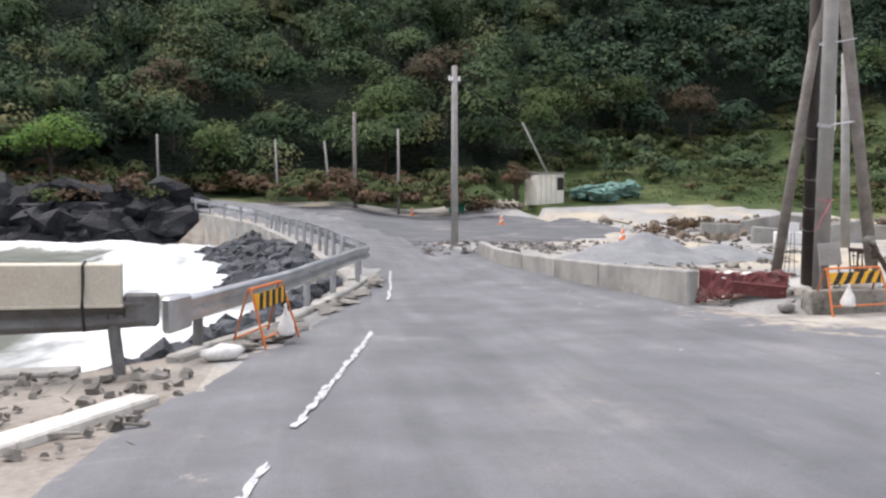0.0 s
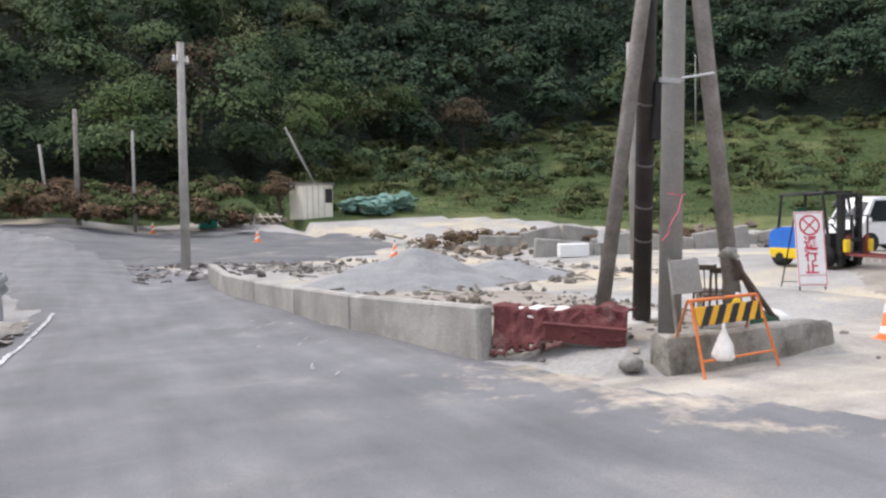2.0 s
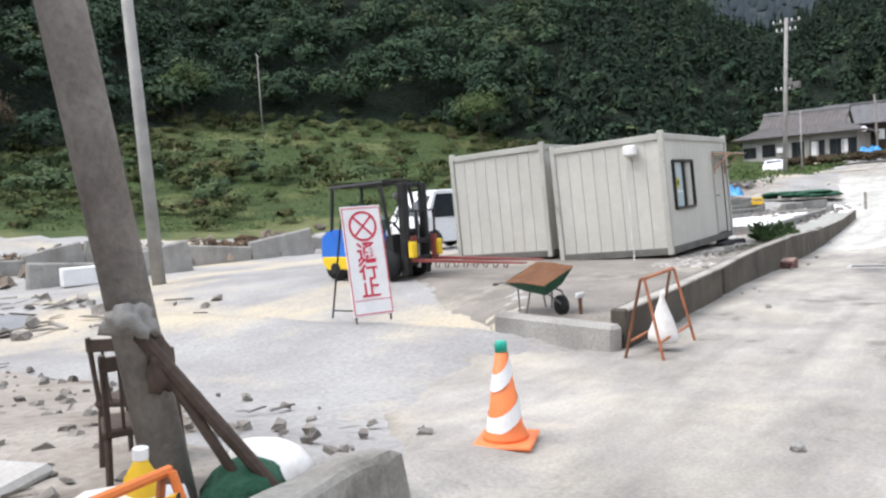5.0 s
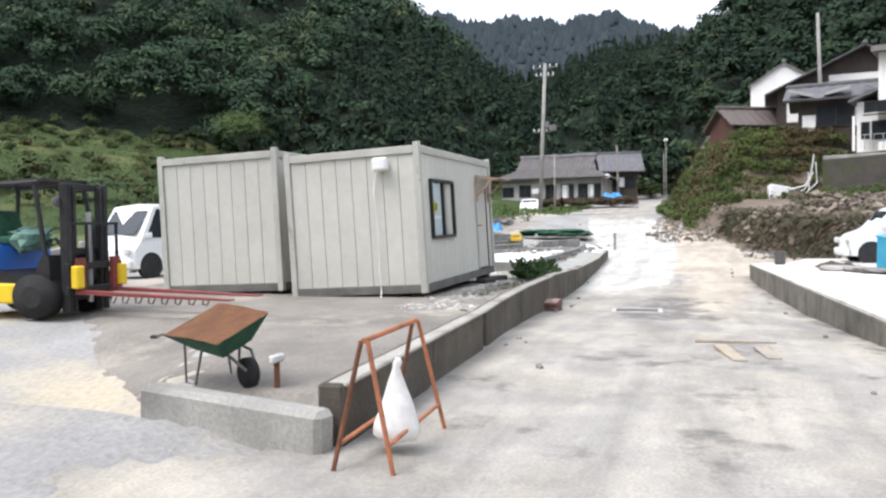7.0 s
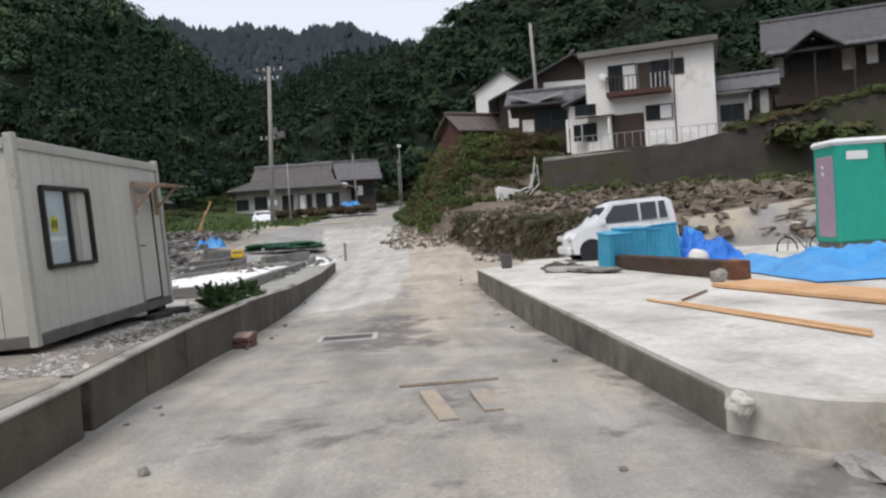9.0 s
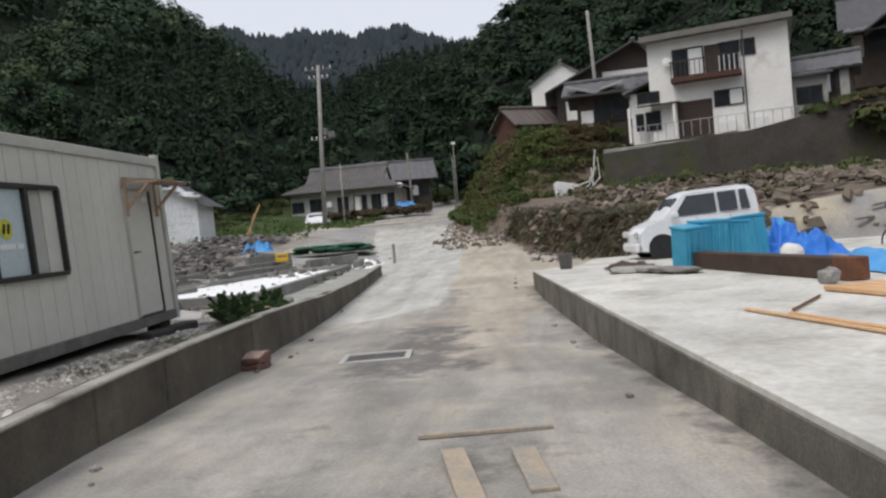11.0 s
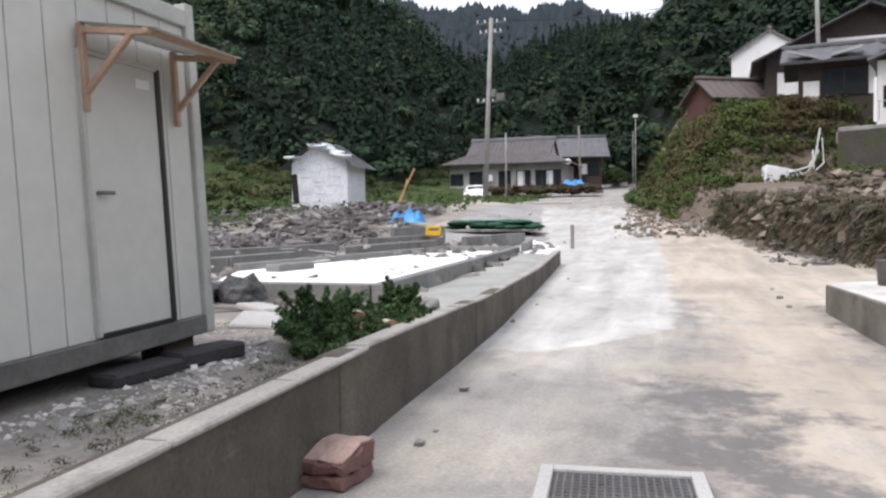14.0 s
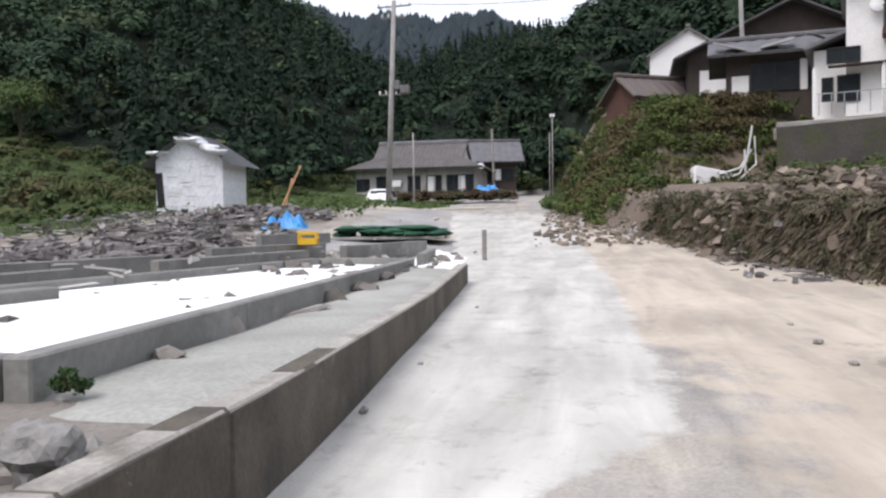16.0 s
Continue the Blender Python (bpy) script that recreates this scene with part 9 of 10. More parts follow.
for x, w, z, h in ((-2.1, 0.8, 1.2, 1.6), (0.8, 0.35, 1.9, 1.5), (2.45, 0.4, 1.0, 1.9)):
    bm = bmesh.new()
    box(bm, (w, 0.06, h), (x, -2.27, z), None, 0.01)
    part("wall_panel", bm, "plaster", low, "white plaster panel between dark posts")
for x, a in ((-2.6, 14), (-0.4, -10), (1.7, 22)):
    bm = bmesh.new()
    box(bm, (1.5, 1.3, 0.05), (x, -2.6, 3.45), Euler((radians(18), radians(a), radians(a))).to_matrix(), 0.01)
    part("torn_sheet", bm, "rooftin", low, "torn grey roof sheet lying askew")
window_part(low, -1.6, 0.6, 1.2, 2.6, -2.28, 2)
window_part(low, 1.0, 2.2, 1.2, 2.6, -2.28, 1)
ws = gable_house("white_storehouse", "small white storehouse half hidden behind the tiled house", pose(90, 2.6, 8.6, 0, 0, 174), 4, 5.6, 5.2, 1.8, 0.25, "plaster", "rooftin")
far_r = gable_house("grey_tiled_house", "large grey-tiled old house on the hillside", pose(76.5, -23.2, 10.6, 0, 0, -113), 10, 7, 3.2, 2.5, 0.9, "houseframe", "roofdark")
window_part(far_r, -4, -1, 0.9, 2.4, -3.52, 3)
window_part(far_r, 1, 4.5, 0.9, 2.4, -3.52, 3, curtain=(1.4, 2.2))
bm = bmesh.new()
tile_roof(bm, (-5.6, -5.6, 2.25), (5.6, -5.6, 2.25), (5.4, -3.4, 3.05), (-5.4, -3.4, 3.05), 20)
part("lean_to_roof", bm, "roofdark", far_r)
for s in (-1, 1):
    bm = bmesh.new()
    tile_roof(bm, (-2.2 + s * 2.0, -6.3, 2.2), (-2.2 + s * 2.0, -3.5, 2.2), (-2.2, -3.5, 3.6), (-2.2, -6.3, 3.6), 8)
    part("porch_roof", bm, "roofdark", far_r)
for x, w in ((-4.6, 0.6), (0.2, 0.9), (4.75, 0.4)):
    bm = bmesh.new()
    box(bm, (w, 0.06, 1.6), (x, -3.53, 1.5), None, 0.01)
    part("wall_panel", bm, "greyplaster", far_r, "pale wall panel between dark posts")
for x in (-5.0, -2.2, 0.4, 2.6, 5.0):
    bm = bmesh.new()
    box(bm, (0.14, 0.14, 3.6), (x, -5.2, 0.5), None, 0.01)
    part("veranda_post", bm, "houseframe", far_r)
far_p = gable_house("house_porch", "tiled entrance porch in front of the grey house", pose(64.9, -11.0, 7.0, 0, 0, -113), 2.8, 3, 2.0, 0.8, 0.5, "houseframe", "roofdark")
window_part(far_p, -0.9, 0.5, 0.5, 1.7, -1.52, 2, curtain=(-0.3, 0.2))
bm = bmesh.new()
box(bm, (0.5, 0.06, 1.5), (0.95, -1.53, 1.0), None, 0.01)
part("wall_panel", bm, "greyplaster", far_p, "pale grey wall panel")
barn = gable_house("brown_barn", "brown boarded barn with a red-brown roof on the bank", pose(80.5, 5.7, 7.4, 0, 0, -60), 6.0, 3.5, 1.85, 1.25, 0.45, "barnwall", "roofbrown")
for k in range(12):
    bm = bmesh.new()
    box(bm, (0.04, 0.03, 1.8), (-2.85 + k * 0.52, -1.76, 0.95))
    part("batten", bm, "houseframe", barn)
bm = bmesh.new()
tube(bm, [(-1.9, -1.95, -0.2), (-1.65, -1.85, 1.6)], 0.05)
tube(bm, [(-1.4, -1.95, -0.2), (-1.6, -1.85, 1.6)], 0.05)
part("ladder", bm, "paleboard", barn)


def tile_house():
    """The big tiled house at the end of the lane, its front to the west."""
    root = thing("tiled_farmhouse", "long single-storey farmhouse with grey-brown tiled hip roof", "house", pose(98, 26.0, lz(98, 25.5) - 0.05, 0, 0, -92))
    W, D, H = 11.4, 8, 2.9
    bm = bmesh.new()
    box(bm, (W, D, H + 1), (0, D / 2, H / 2 - 0.5), None, 0.02)
    part("wall", bm, "greyplaster", root)
    # skirt roof and raised gabled roof
    e = 0.9
    k = 1.6
    o = [(-W / 2 - e, -e, H), (W / 2 + e, -e, H), (W / 2 + e, D + e, H), (-W / 2 - e, D + e, H)]
    i = [(-W / 2 + k, k, H + 1.15), (W / 2 - k, k, H + 1.15), (W / 2 - k, D - k, H + 1.15), (-W / 2 + k, D - k, H + 1.15)]
    for a in range(4):
        b = (a + 1) % 4
        bm = bmesh.new()
        tile_roof(bm, o[a], o[b], i[b], i[a], 22 if a % 2 == 0 else 14, 0.15, 0.06)
        part("roof", bm, "rooffarm", root)
    for s, y0 in ((1, k), (-1, D - k)):
        bm = bmesh.new()
        tile_roof(bm, (-W / 2 + k - 0.3, y0, H + 1.1), (W / 2 - k + 0.3, y0, H + 1.1), (W / 2 - k + 0.3, D / 2, H + 2.7), (-W / 2 + k - 0.3, D / 2, H + 2.7), 20, 0.15, 0.06)
        part("roof", bm, "rooffarm", root)
    bm = bmesh.new()
    box(bm, (W - 2 * k + 0.8, 0.45, 0.45), (0, D / 2, H + 2.75), None, 0.1)
    part("ridge", bm, "rooftile", root)
    for s in (-1, 1):
        bm = bmesh.new()
        x = s * (W / 2 - k + 0.05)
        bm.faces.new([bm.verts.new(p) for p in ((x, k + 0.1, H + 1.1), (x, D - k - 0.1, H + 1.1), (x, D / 2, H + 2.65))])
        part("gable", bm, "plaster", root)
    for x0, x1, z0, z1, n, c in ((-5.6, -4.3, 0.9, 2.0, 2, None), (-3.6, -2.3, 0.9, 2.2, 2, None), (-0.6, 0.6, 0.1, 2.2, 2, None), (1.2, 2.6, 0.5, 2.2, 2, (1.3, 2.0)), (3.1, 5.6, 0.3, 2.2, 4, (4.2, 4.8))):
        window_part(root, x0, x1, z0, z1, 0.0, n, curtain=c)
    bm = bmesh.new()
    box(bm, (0.9, 0.35, 0.6), (-1.6, -0.3, 1.5), None, 0.03)
    part("air_conditioner", bm, "white", root)
    bm = bmesh.new()
    lathe(bm, [(0.3, 0), (0.27, 0.05), (0.05, 0.1)], 16)
    bm.transform(Matrix.Translation((6.4, -0.7, 2.9)) @ Euler((radians(80), 0, 0.3)).to_matrix().to_4x4())
    part("satellite_dish", bm, "white", root)


tile_house()
gh = gable_house("rear_farmhouse", "second tiled farmhouse roof behind the first", pose(109, 21.0, lz(104, 18) + 0.9, 0, 0, -80), 6.6, 7, 3.0, 2.0, 0.8, "houseframe", "roofdark")
window_part(gh, 0.5, 3, 0.8, 2, -3.52, 2, curtain=(1, 1.8))
def garden_bank():
    rng = np.random.default_rng(41)
    x, y = scatter(rng, 89, 91.4, 16.5, 26, 0.55, lambda x, y: x > 0)
    pos = np.stack([x, y, land(x, y) - 0.1], -1)
    c, out, sz = crowns(pos, rng.uniform(0.4, 0.8, len(x)), rng.uniform(0.7, 1.5, len(x)), rng, 6, 34, 0.09)
    tagged(new("garden_hedge", leaf_mesh("garden_hedge", c, out, sz, "leaf_brown", rng)), "dry brown hedge before the farmhouse", "hedge", kind="stuff")
    x, y = scatter(rng, 70, 82, 10.6, 14, 0.5, lambda x, y: (bank_y(x) - y > -0.4) & (bank_y(x) - y < 1.0))
    pos = np.stack([x, y, land(x, y) - 0.1], -1)
    c, out, sz = crowns(pos, rng.uniform(0.3, 0.6, len(x)), rng.uniform(0.4, 1.0, len(x)), rng, 5, 34, 0.08)
    tagged(new("bank_foot_weeds", leaf_mesh("bank_foot_weeds", c, out, sz, "leaf_light2", rng)), "bright green weeds at the foot of the vine bank", "weeds", kind="stuff")


garden_bank()
tarp("tarpaulin", 92.5, 18.6, 1.2, 2.4, 0.9, 25, "blue tarpaulin over goods beside the farmhouse", z0=lz(92.5, 18.6) + 0.6)
bm = bmesh.new()
box(bm, (0.5, 4.4, 0.12), (0, 0, 0.1), None, 0.02)
tagged(finish("long_board", bm, "paleboard", None, pose(79, 19.5, lz(79, 19.5), 0, 0, 4)), "long pale board lying by the far lane", "board")


def wrapped_shed():
    root = thing("wrapped_shed", "small gabled shed wrapped in torn white sheeting", "shed", pose(59.4, 27.65, lz(60, 27.4) - 0.1, 0, 0, 180))
    W, D, H = 3.1, 2.4, 2.3
    bm = bmesh.new()
    box(bm, (D, W, H + 0.6), (0, 0, H / 2 - 0.3), None, 0.02)
    part("wall", bm, "wrap", root)
    for s in (-1, 1):
        bm = bmesh.new()
        x = s * D / 2
        bm.faces.new([bm.verts.new(p) for p in ((x, -W / 2, H), (x, W / 2, H), (x, 0, H + 1.05))])
        part("gable", bm, "wrap", root)
        bm = bmesh.new()
        vs = [bm.verts.new(p) for p in ((-D / 2 - 0.4, s * (W / 2 + 0.55), H - 0.28), (D / 2 + 0.4, s * (W / 2 + 0.55), H - 0.28), (D / 2 + 0.4, 0, H + 1.12), (-D / 2 - 0.4, 0, H + 1.12))]
        bm.faces.new(vs)
        bmesh.ops.solidify(bm, geom=bm.faces[:], thickness=0.1)
        part("roof", bm, "rooftile", root, "dark roof with loose sheets")
    rnd = random.Random(2)
    for k in range(7):
        bm = bmesh.new()
        y = rnd.uniform(-1.5, 1.5)
        lump(bm, 0.35, (D / 2 + 0.25 * rnd.random(), y, H + 0.95 - 0.5 * abs(y)), (0.9, 1.3, 0.4), 0.7, 120 + k)
        part("torn_sheet", bm, "wrap", root, smooth=True)
    for r in range(5):
        for k in range(3):
            bm = bmesh.new()
            box(bm, (0.01, 0.5, 0.04), (D / 2 + 0.006, -0.95 + 0.85 * k + (0.2 if r % 2 else 0), 0.3 + r * 0.42))
            part("printed_mark", bm, "lamp", root)
    # black panel on the front, in place of a dark gap's shade
    bm = bmesh.new()
    box(bm, (0.03, 0.34, 1.5), (D / 2 + 0.01, -W / 2 + 0.2, 1.0), Euler((0.08, 0, 0)).to_matrix(), 0.008)
    part("dark_gap_panel", bm, "black", root, "black panel standing in for a dark gap in the sheet")
    for k in range(4):
        bm = bmesh.new()
        box(bm, (0.02, rnd.uniform(0.5, 1.0), rnd.uniform(0.25, 0.5)), (D / 2 + 0.02, rnd.uniform(-0.7, 1.0), 0.5 + 0.5 * k), Euler((rnd.uniform(-0.15, 0.15), 0.03, 0.02)).to_matrix(), 0.006)
        part("loose_sheet", bm, "wrap", root)


wrapped_shed()

# ---- utility poles and wires ----
def utility_pole(name, label, x, y, z0, z1, r, lean=(0, 0), m="poleconc", arms=(), boxes=()):
    root = thing(name, label, "utility pole")
    bm = bmesh.new()
    cyl(bm, (x, y, z0 - 0.5), (x + lean[0], y + lean[1], z1), r, r * 0.72, 12)
    part("shaft", bm, m, root, smooth=True)
    f = lambda z: (x + lean[0] * (z - z0) / (z1 - z0), y + lean[1] * (z - z0) / (z1 - z0))
    for z, half, ang in arms:
        bm = bmesh.new()
        cx, cy = f(z)
        box(bm, (2 * half, 0.08, 0.08), (cx, cy, z), Euler((0, 0, radians(ang))).to_matrix(), 0.01)
        arm = part("cross_arm", bm, "oldsteel", root)
        for s in (-0.9, -0.4, 0.4, 0.9):
            bm = bmesh.new()
            px, py = cx + s * half * math.cos(radians(ang)), cy + s * half * math.sin(radians(ang))
            lathe(bm, [(0.04, 0), (0.06, 0.06), (0.03, 0.1), (0.05, 0.15), (0.02, 0.2)], 8)
            bm.transform(Matrix.Translation((px, py, z + 0.04)))
            part("insulator", bm, "white", arm)
    for z, dx, dy, sx, sy, sz in boxes:
        bm = bmesh.new()
        cx, cy = f(z)
        box(bm, (sx, sy, sz), (cx + dx, cy + dy, z), None, 0.04)
        part("switch_box", bm, "oldsteel", root)
    return root


zb = lz(68, 21.2)
utility_pole("utility_pole", "tall grey concrete utility pole with cross arms and switch box", 68, 21.25, zb, 13.2, 0.17, (0, -0.5), "poleconc", [(12.9, 0.95, 85), (12.3, 0.7, 85), (8.2, 0.7, 88)], [(8.45, 0, -0.75, 0.4, 0.5, 0.45), (8.7, 0, -0.3, 0.3, 0.35, 0.5)])
utility_pole("thin_pole", "thin grey pole in front of the farmhouse", 80, 22.3, lz(80, 22.3), 7.6, 0.08)
utility_pole("thin_pole", "thin grey pole beside the vine bank", 80, 12.75, lz(80, 12.75), 8.5, 0.045, (0, 0), "poleconc", [(8.3, 0.14, 90)])
utility_pole("thin_pole", "thin grey pole beside the vine bank", 80.5, 12.95, lz(80, 12.9), 7.4, 0.04)
utility_pole("wood_utility_pole", "dark utility pole beside the farmhouse gable", 97, 18.4, lz(97, 18.4), 9.8, 0.13, (0, 0.2), "polewood")
utility_pole("hill_utility_pole", "grey utility pole standing by the old house", 76, 1.2, lz(76, 1.2), 17.0, 0.16, (0, 0.35), "poleconc")
utility_pole("cut_pole", "grey concrete pole without wires at the road bend", 5.95, 31.5, lz(5.95, 31.5), 7.35, 0.16, (0.03, 0), "poleconc", [(6.7, 0.25, 20)])
utility_pole("cut_pole", "brown pole without wires by the far road", 2.75, 52, lz(2.75, 52), 7.7, 0.15, (0, 0), "polewood")
utility_pole("cut_pole", "thin grey pole by the far road", 5.6, 51.5, lz(5.6, 51.5), 6.6, 0.1, (0, 0), "poleconc")
utility_pole("cut_pole", "leaning pale thin pole by the far road", 1.25, 56, 1.6, 6.1, 0.1, (-0.45, 0), "poleconc")
utility_pole("cut_pole", "pale thin pole by the far road", -2.45, 56, 1.6, 6.2, 0.09, (-0.15, 0), "poleconc")
utility_pole("cut_pole", "pale thin pole on the headland", -11.5, 61, 3.0, 6.9, 0.1, (0, 0), "poleconc")
utility_pole("leaning_pole", "pale pole leaning over the cream shed", 17.6, 56.5, 3.6, 7.6, 0.1, (-2.3, 0), "poleconc")
utility_pole("lamp_post", "thin pale lamp post on the meadow slope", 74, 82, lz(74, 82), lz(74, 82) + 10, 0.09, (0, 0), "poleconc", [(lz(74, 82) + 9.9, 0.8, 40)])


def wires():
    root = thing("overhead_wires", "thin dark overhead wires sagging between poles", "wire")
    for a, b, sag in (((68, 20.0, 13.0), (76, 1.5, 16.6), 0.8), ((68, 21.6, 13.0), (97, 18.6, 9.7), 0.8), ((5.95, 31.5, 6.9), (17.0, 56.5, 6.8), 0.4), ((68, 20.8, 12.3), (130, 40, 24), 1.0)):
        bm = bmesh.new()
        a, b = Vector(a), Vector(b)
        tube(bm, [a.lerp(b, t) - Vector((0, 0, sag * 4 * t * (1 - t))) for t in np.linspace(0, 1, 13)], 0.018, 5)
        part("wire", bm, "black", root)


wires()

# ---- cream shed and junk at the far side of the yard ----
def cream_shed():
    root = thing("cream_shed", "small cream panel shed with a dark door opening", "shed", pose(16.35, 54.3, lz(16.3, 53) - 0.05, 0, 0, 12))
    bm = bmesh.new()
    box(bm, (2.1, 2.0, 2.25), (0, 0, 1.12), None, 0.03)
    part("wall", bm, "shedwall", root)
    for k in range(4):
        bm = bmesh.new()
        box(bm, (0.03, 0.02, 2.1), (-0.78 + k * 0.4, -1.01, 1.1))
        part("panel_joint", bm, "siding_joint", root)
    bm = bmesh.new()
    box(bm, (2.3, 2.2, 0.1), (0, 0, 2.3), Euler((0.04, 0, 0)).to_matrix(), 0.02)
    part("roof", bm, "rooftin", root)
    # black panel paints the dark inside of the door opening
    bm = bmesh.new()
    box(bm, (0.5, 0.04, 0.9), (0.75, -1.01, 1.5))
    part("window", bm, "black", root)


cream_shed()
for k, (x, y, r, h, m, l) in enumerate([(19.3, 54.2, 0.9, 0.8, "net2", "heap of blue-green fishing nets beside the shed"), (20.9, 54.5, 0.9, 0.85, "net2", "heap of blue-green fishing nets beside the shed"), (20.4, 53.4, 0.9, 0.7, "net2", "heap of blue-green fishing nets beside the shed"), (22.6, 54.6, 1.0, 0.9, "net2", "heap of blue-green fishing nets beside the shed")]):
    root = thing("net_heap", l, "net", pose(x, y, lz(x, y)))
    for i in range(5):
        bm = bmesh.new()
        lump(bm, r * 0.6, (r * 0.5 * math.cos(i * 1.3), r * 0.5 * math.sin(i * 1.3), h * 0.3 + 0.12 * i), (1.2, 1, 0.6), 0.95, 140 + 5 * k + i, 3)
        part("fold", bm, m, root)
bm = bmesh.new()
box(bm, (1.0, 0.8, 0.9), (0, 0, 0.45), None, 0.04)
tagged(finish("green_bin", bm, "teal", None, pose(9.6, 52.3, lz(9.6, 52.3))), "green plastic bin on the far yard", "bin")
bm = bmesh.new()
for k in range(6):
    box(bm, (1.2, 0.08, 0.05), (0, -0.45 + k * 0.18, 0.35), Euler((0.5, 0, 0)).to_matrix(), 0.01)
for x in (-0.5, 0, 0.5):
    box(bm, (0.08, 1.0, 0.06), (x, 0, 0.3), Euler((0.5, 0, 0)).to_matrix(), 0.01)
tagged(finish("wood_pallet", bm, "paleboard", None, pose(13.3, 52.5, lz(13.3, 52.5), 0, 0, 10)), "pale wooden pallet leaning on junk", "pallet")
debris_field("junk_heap", 14, 60, 10.5, 14.5, 52, 54, 0.2, 0.5, "mixed pale junk beside the cream shed", "tanrubble", 0.3)
for x, y in ((6.5, 51.5), (-0.3, 57), (10.7, 43.5), (14.0, 33.5)):
    cone(pose(x, y, lz(x, y)), "far orange traffic cone beside the road")
root = thing("road_barrier", "low red and white road barrier across the far road", "barrier", pose(1.2, 56.5, lz(1.2, 56.5), 0, 0, 5))
for k in range(6):
    bm = bmesh.new()
    box(bm, (0.26, 0.1, 0.3), (-0.75 + k * 0.28, 0, 0.65), None, 0.01)
    part("board", bm, "red" if k % 2 else "white", root)
for x in (-0.75, 0.75):
    bm = bmesh.new()
    box(bm, (0.06, 0.4, 0.6), (x, 0, 0.3), None, 0.01)
    part("foot", bm, "oldsteel", root)

# ---- shore rocks ----
ROCKS = []
for k in range(6):
    bm = bmesh.new()
    lump(bm, 1.0, (0, 0, 0), (1.0, 0.8 + 0.1 * k, 0.75), 0.7, 200 + k, 2)
    me = bpy.data.meshes.new("rock")
    bm.to_mesh(me)
    bm.free()
    me.materials.append(M["rock"])
    ROCKS.append(me)


HEAD_ROCKS = []
for k in range(4):
    bm = bmesh.new()
    lump(bm, 1.0, (0, 0, 0), (1.2, 0.9 + 0.1 * k, 0.7), 0.95, 230 + k, 3)
    me = bpy.data.meshes.new("rock")
    bm.to_mesh(me)
    bm.free()
    me.materials.append(M["headrock"])
    HEAD_ROCKS.append(me)


def rocks(name, label, places, meshes=None):
    root = thing(name, label, "rocks")
    for k, (x, y, z, s) in enumerate(places):
        share("rock", (meshes or ROCKS)[k % len(meshes or ROCKS)], root, pose(x, y, z, (k * 37) % 40 - 20, (k * 53) % 40 - 20, k * 71 % 360) @ Matrix.Scale(s, 4))


rnd = random.Random(8)
pl = []
for k in range(150):
    y = rnd.uniform(21, 39)
    edge = float(np.interp(y, [20, 23, 28, 34, 41], [1.2, 0.7, 0.0, -1.3, -2.7]))
    u = rnd.random()
    pl.append((edge - 0.3 - 2.6 * u, y, SEA_Z + 0.75 - 0.8 * u, rnd.uniform(0.2, 0.42)))
for k in range(110):
    y = rnd.uniform(9.4, 20)
    edge = float(np.interp(y, [9.4, 11, 12.6, 15, 20], [-1.4, -0.85, -0.38, 0.2, 1.3]))
    u = rnd.random()
    pl.append((edge - 0.2 - 1.2 * u, y, SEA_Z + 0.6 - 0.65 * u, rnd.uniform(0.12, 0.28)))
rocks("rock_armour", "wet black armour stones at the foot of the sea wall", pl)
pl = []
for k in range(210):
    x = rnd.uniform(-50, -8.5)
    v = rnd.random()
    pl.append((x, 46.6 + 4.5 * v + 0.06 * (-x), SEA_Z - 0.2 + 2.4 * v, rnd.uniform(1.2, 2.3)))
rocks("headland_rocks", "dark wet headland rocks across the cove, made near-black as in shadow", pl, HEAD_ROCKS)

# ---- worn edge line on the asphalt ----
def edge_line():
    root = thing("edge_line", "worn broken white edge line on the asphalt", "road marking", kind="structure")
    line = smooth_line([(0.05, 3.2, 0), (0.25, 4.9, 0), (0.47, 6.2, 0), (0.86, 8.5, 0), (1.19, 10.4, 0), (1.75, 14.4, 0), (2.1, 17.5, 0), (2.24, 19.3, 0), (2.4, 21.5, 0), (2.1, 25, 0), (1.2, 31, 0)], 0.16)
    rnd = random.Random(3)
    for q, (a, b) in enumerate(zip(line, line[1:])):
        t = a.y
        keep = 0.78 if (5.6 < t < 10.8) else (1.0 if 15.2 < t < 21 else (0.45 if t < 5.7 else 0.12))
        wear_here = 0.5 + 0.75 * noise.noise((t * 1.1, 4.2, 0))
        if wear_here > keep:
            continue
        d = (b - a).normalized()
        n = Vector((-d.y, d.x, 0))
        for k in range(4):
            c = a.lerp(b, rnd.random()) + n * (rnd.gauss(0, 0.016) + 0.02 * noise.noise((t * 2, 1, 0)))
            k_n = rnd.randint(9, 13)
            l, w = rnd.uniform(0.06, 0.15), rnd.uniform(0.008, 0.034) * (1.1 - 0.5 * wear_here)
            bm = bmesh.new()
            ring = []
            for s in range(k_n):
                u = 2 * math.pi * s / k_n
                f = rnd.uniform(0.6, 1.2)
                p = c + d * (l * f * math.cos(u)) + n * (w * f * math.sin(u))
                ring.append(bm.verts.new((p.x, p.y, float(land(p.x, p.y, False)) + 0.0125 + 0.0006 * (k + 4 * (q % 2)))))
            bm.faces.new(ring)
            part("paint_flake", bm, "line", root)


edge_line()


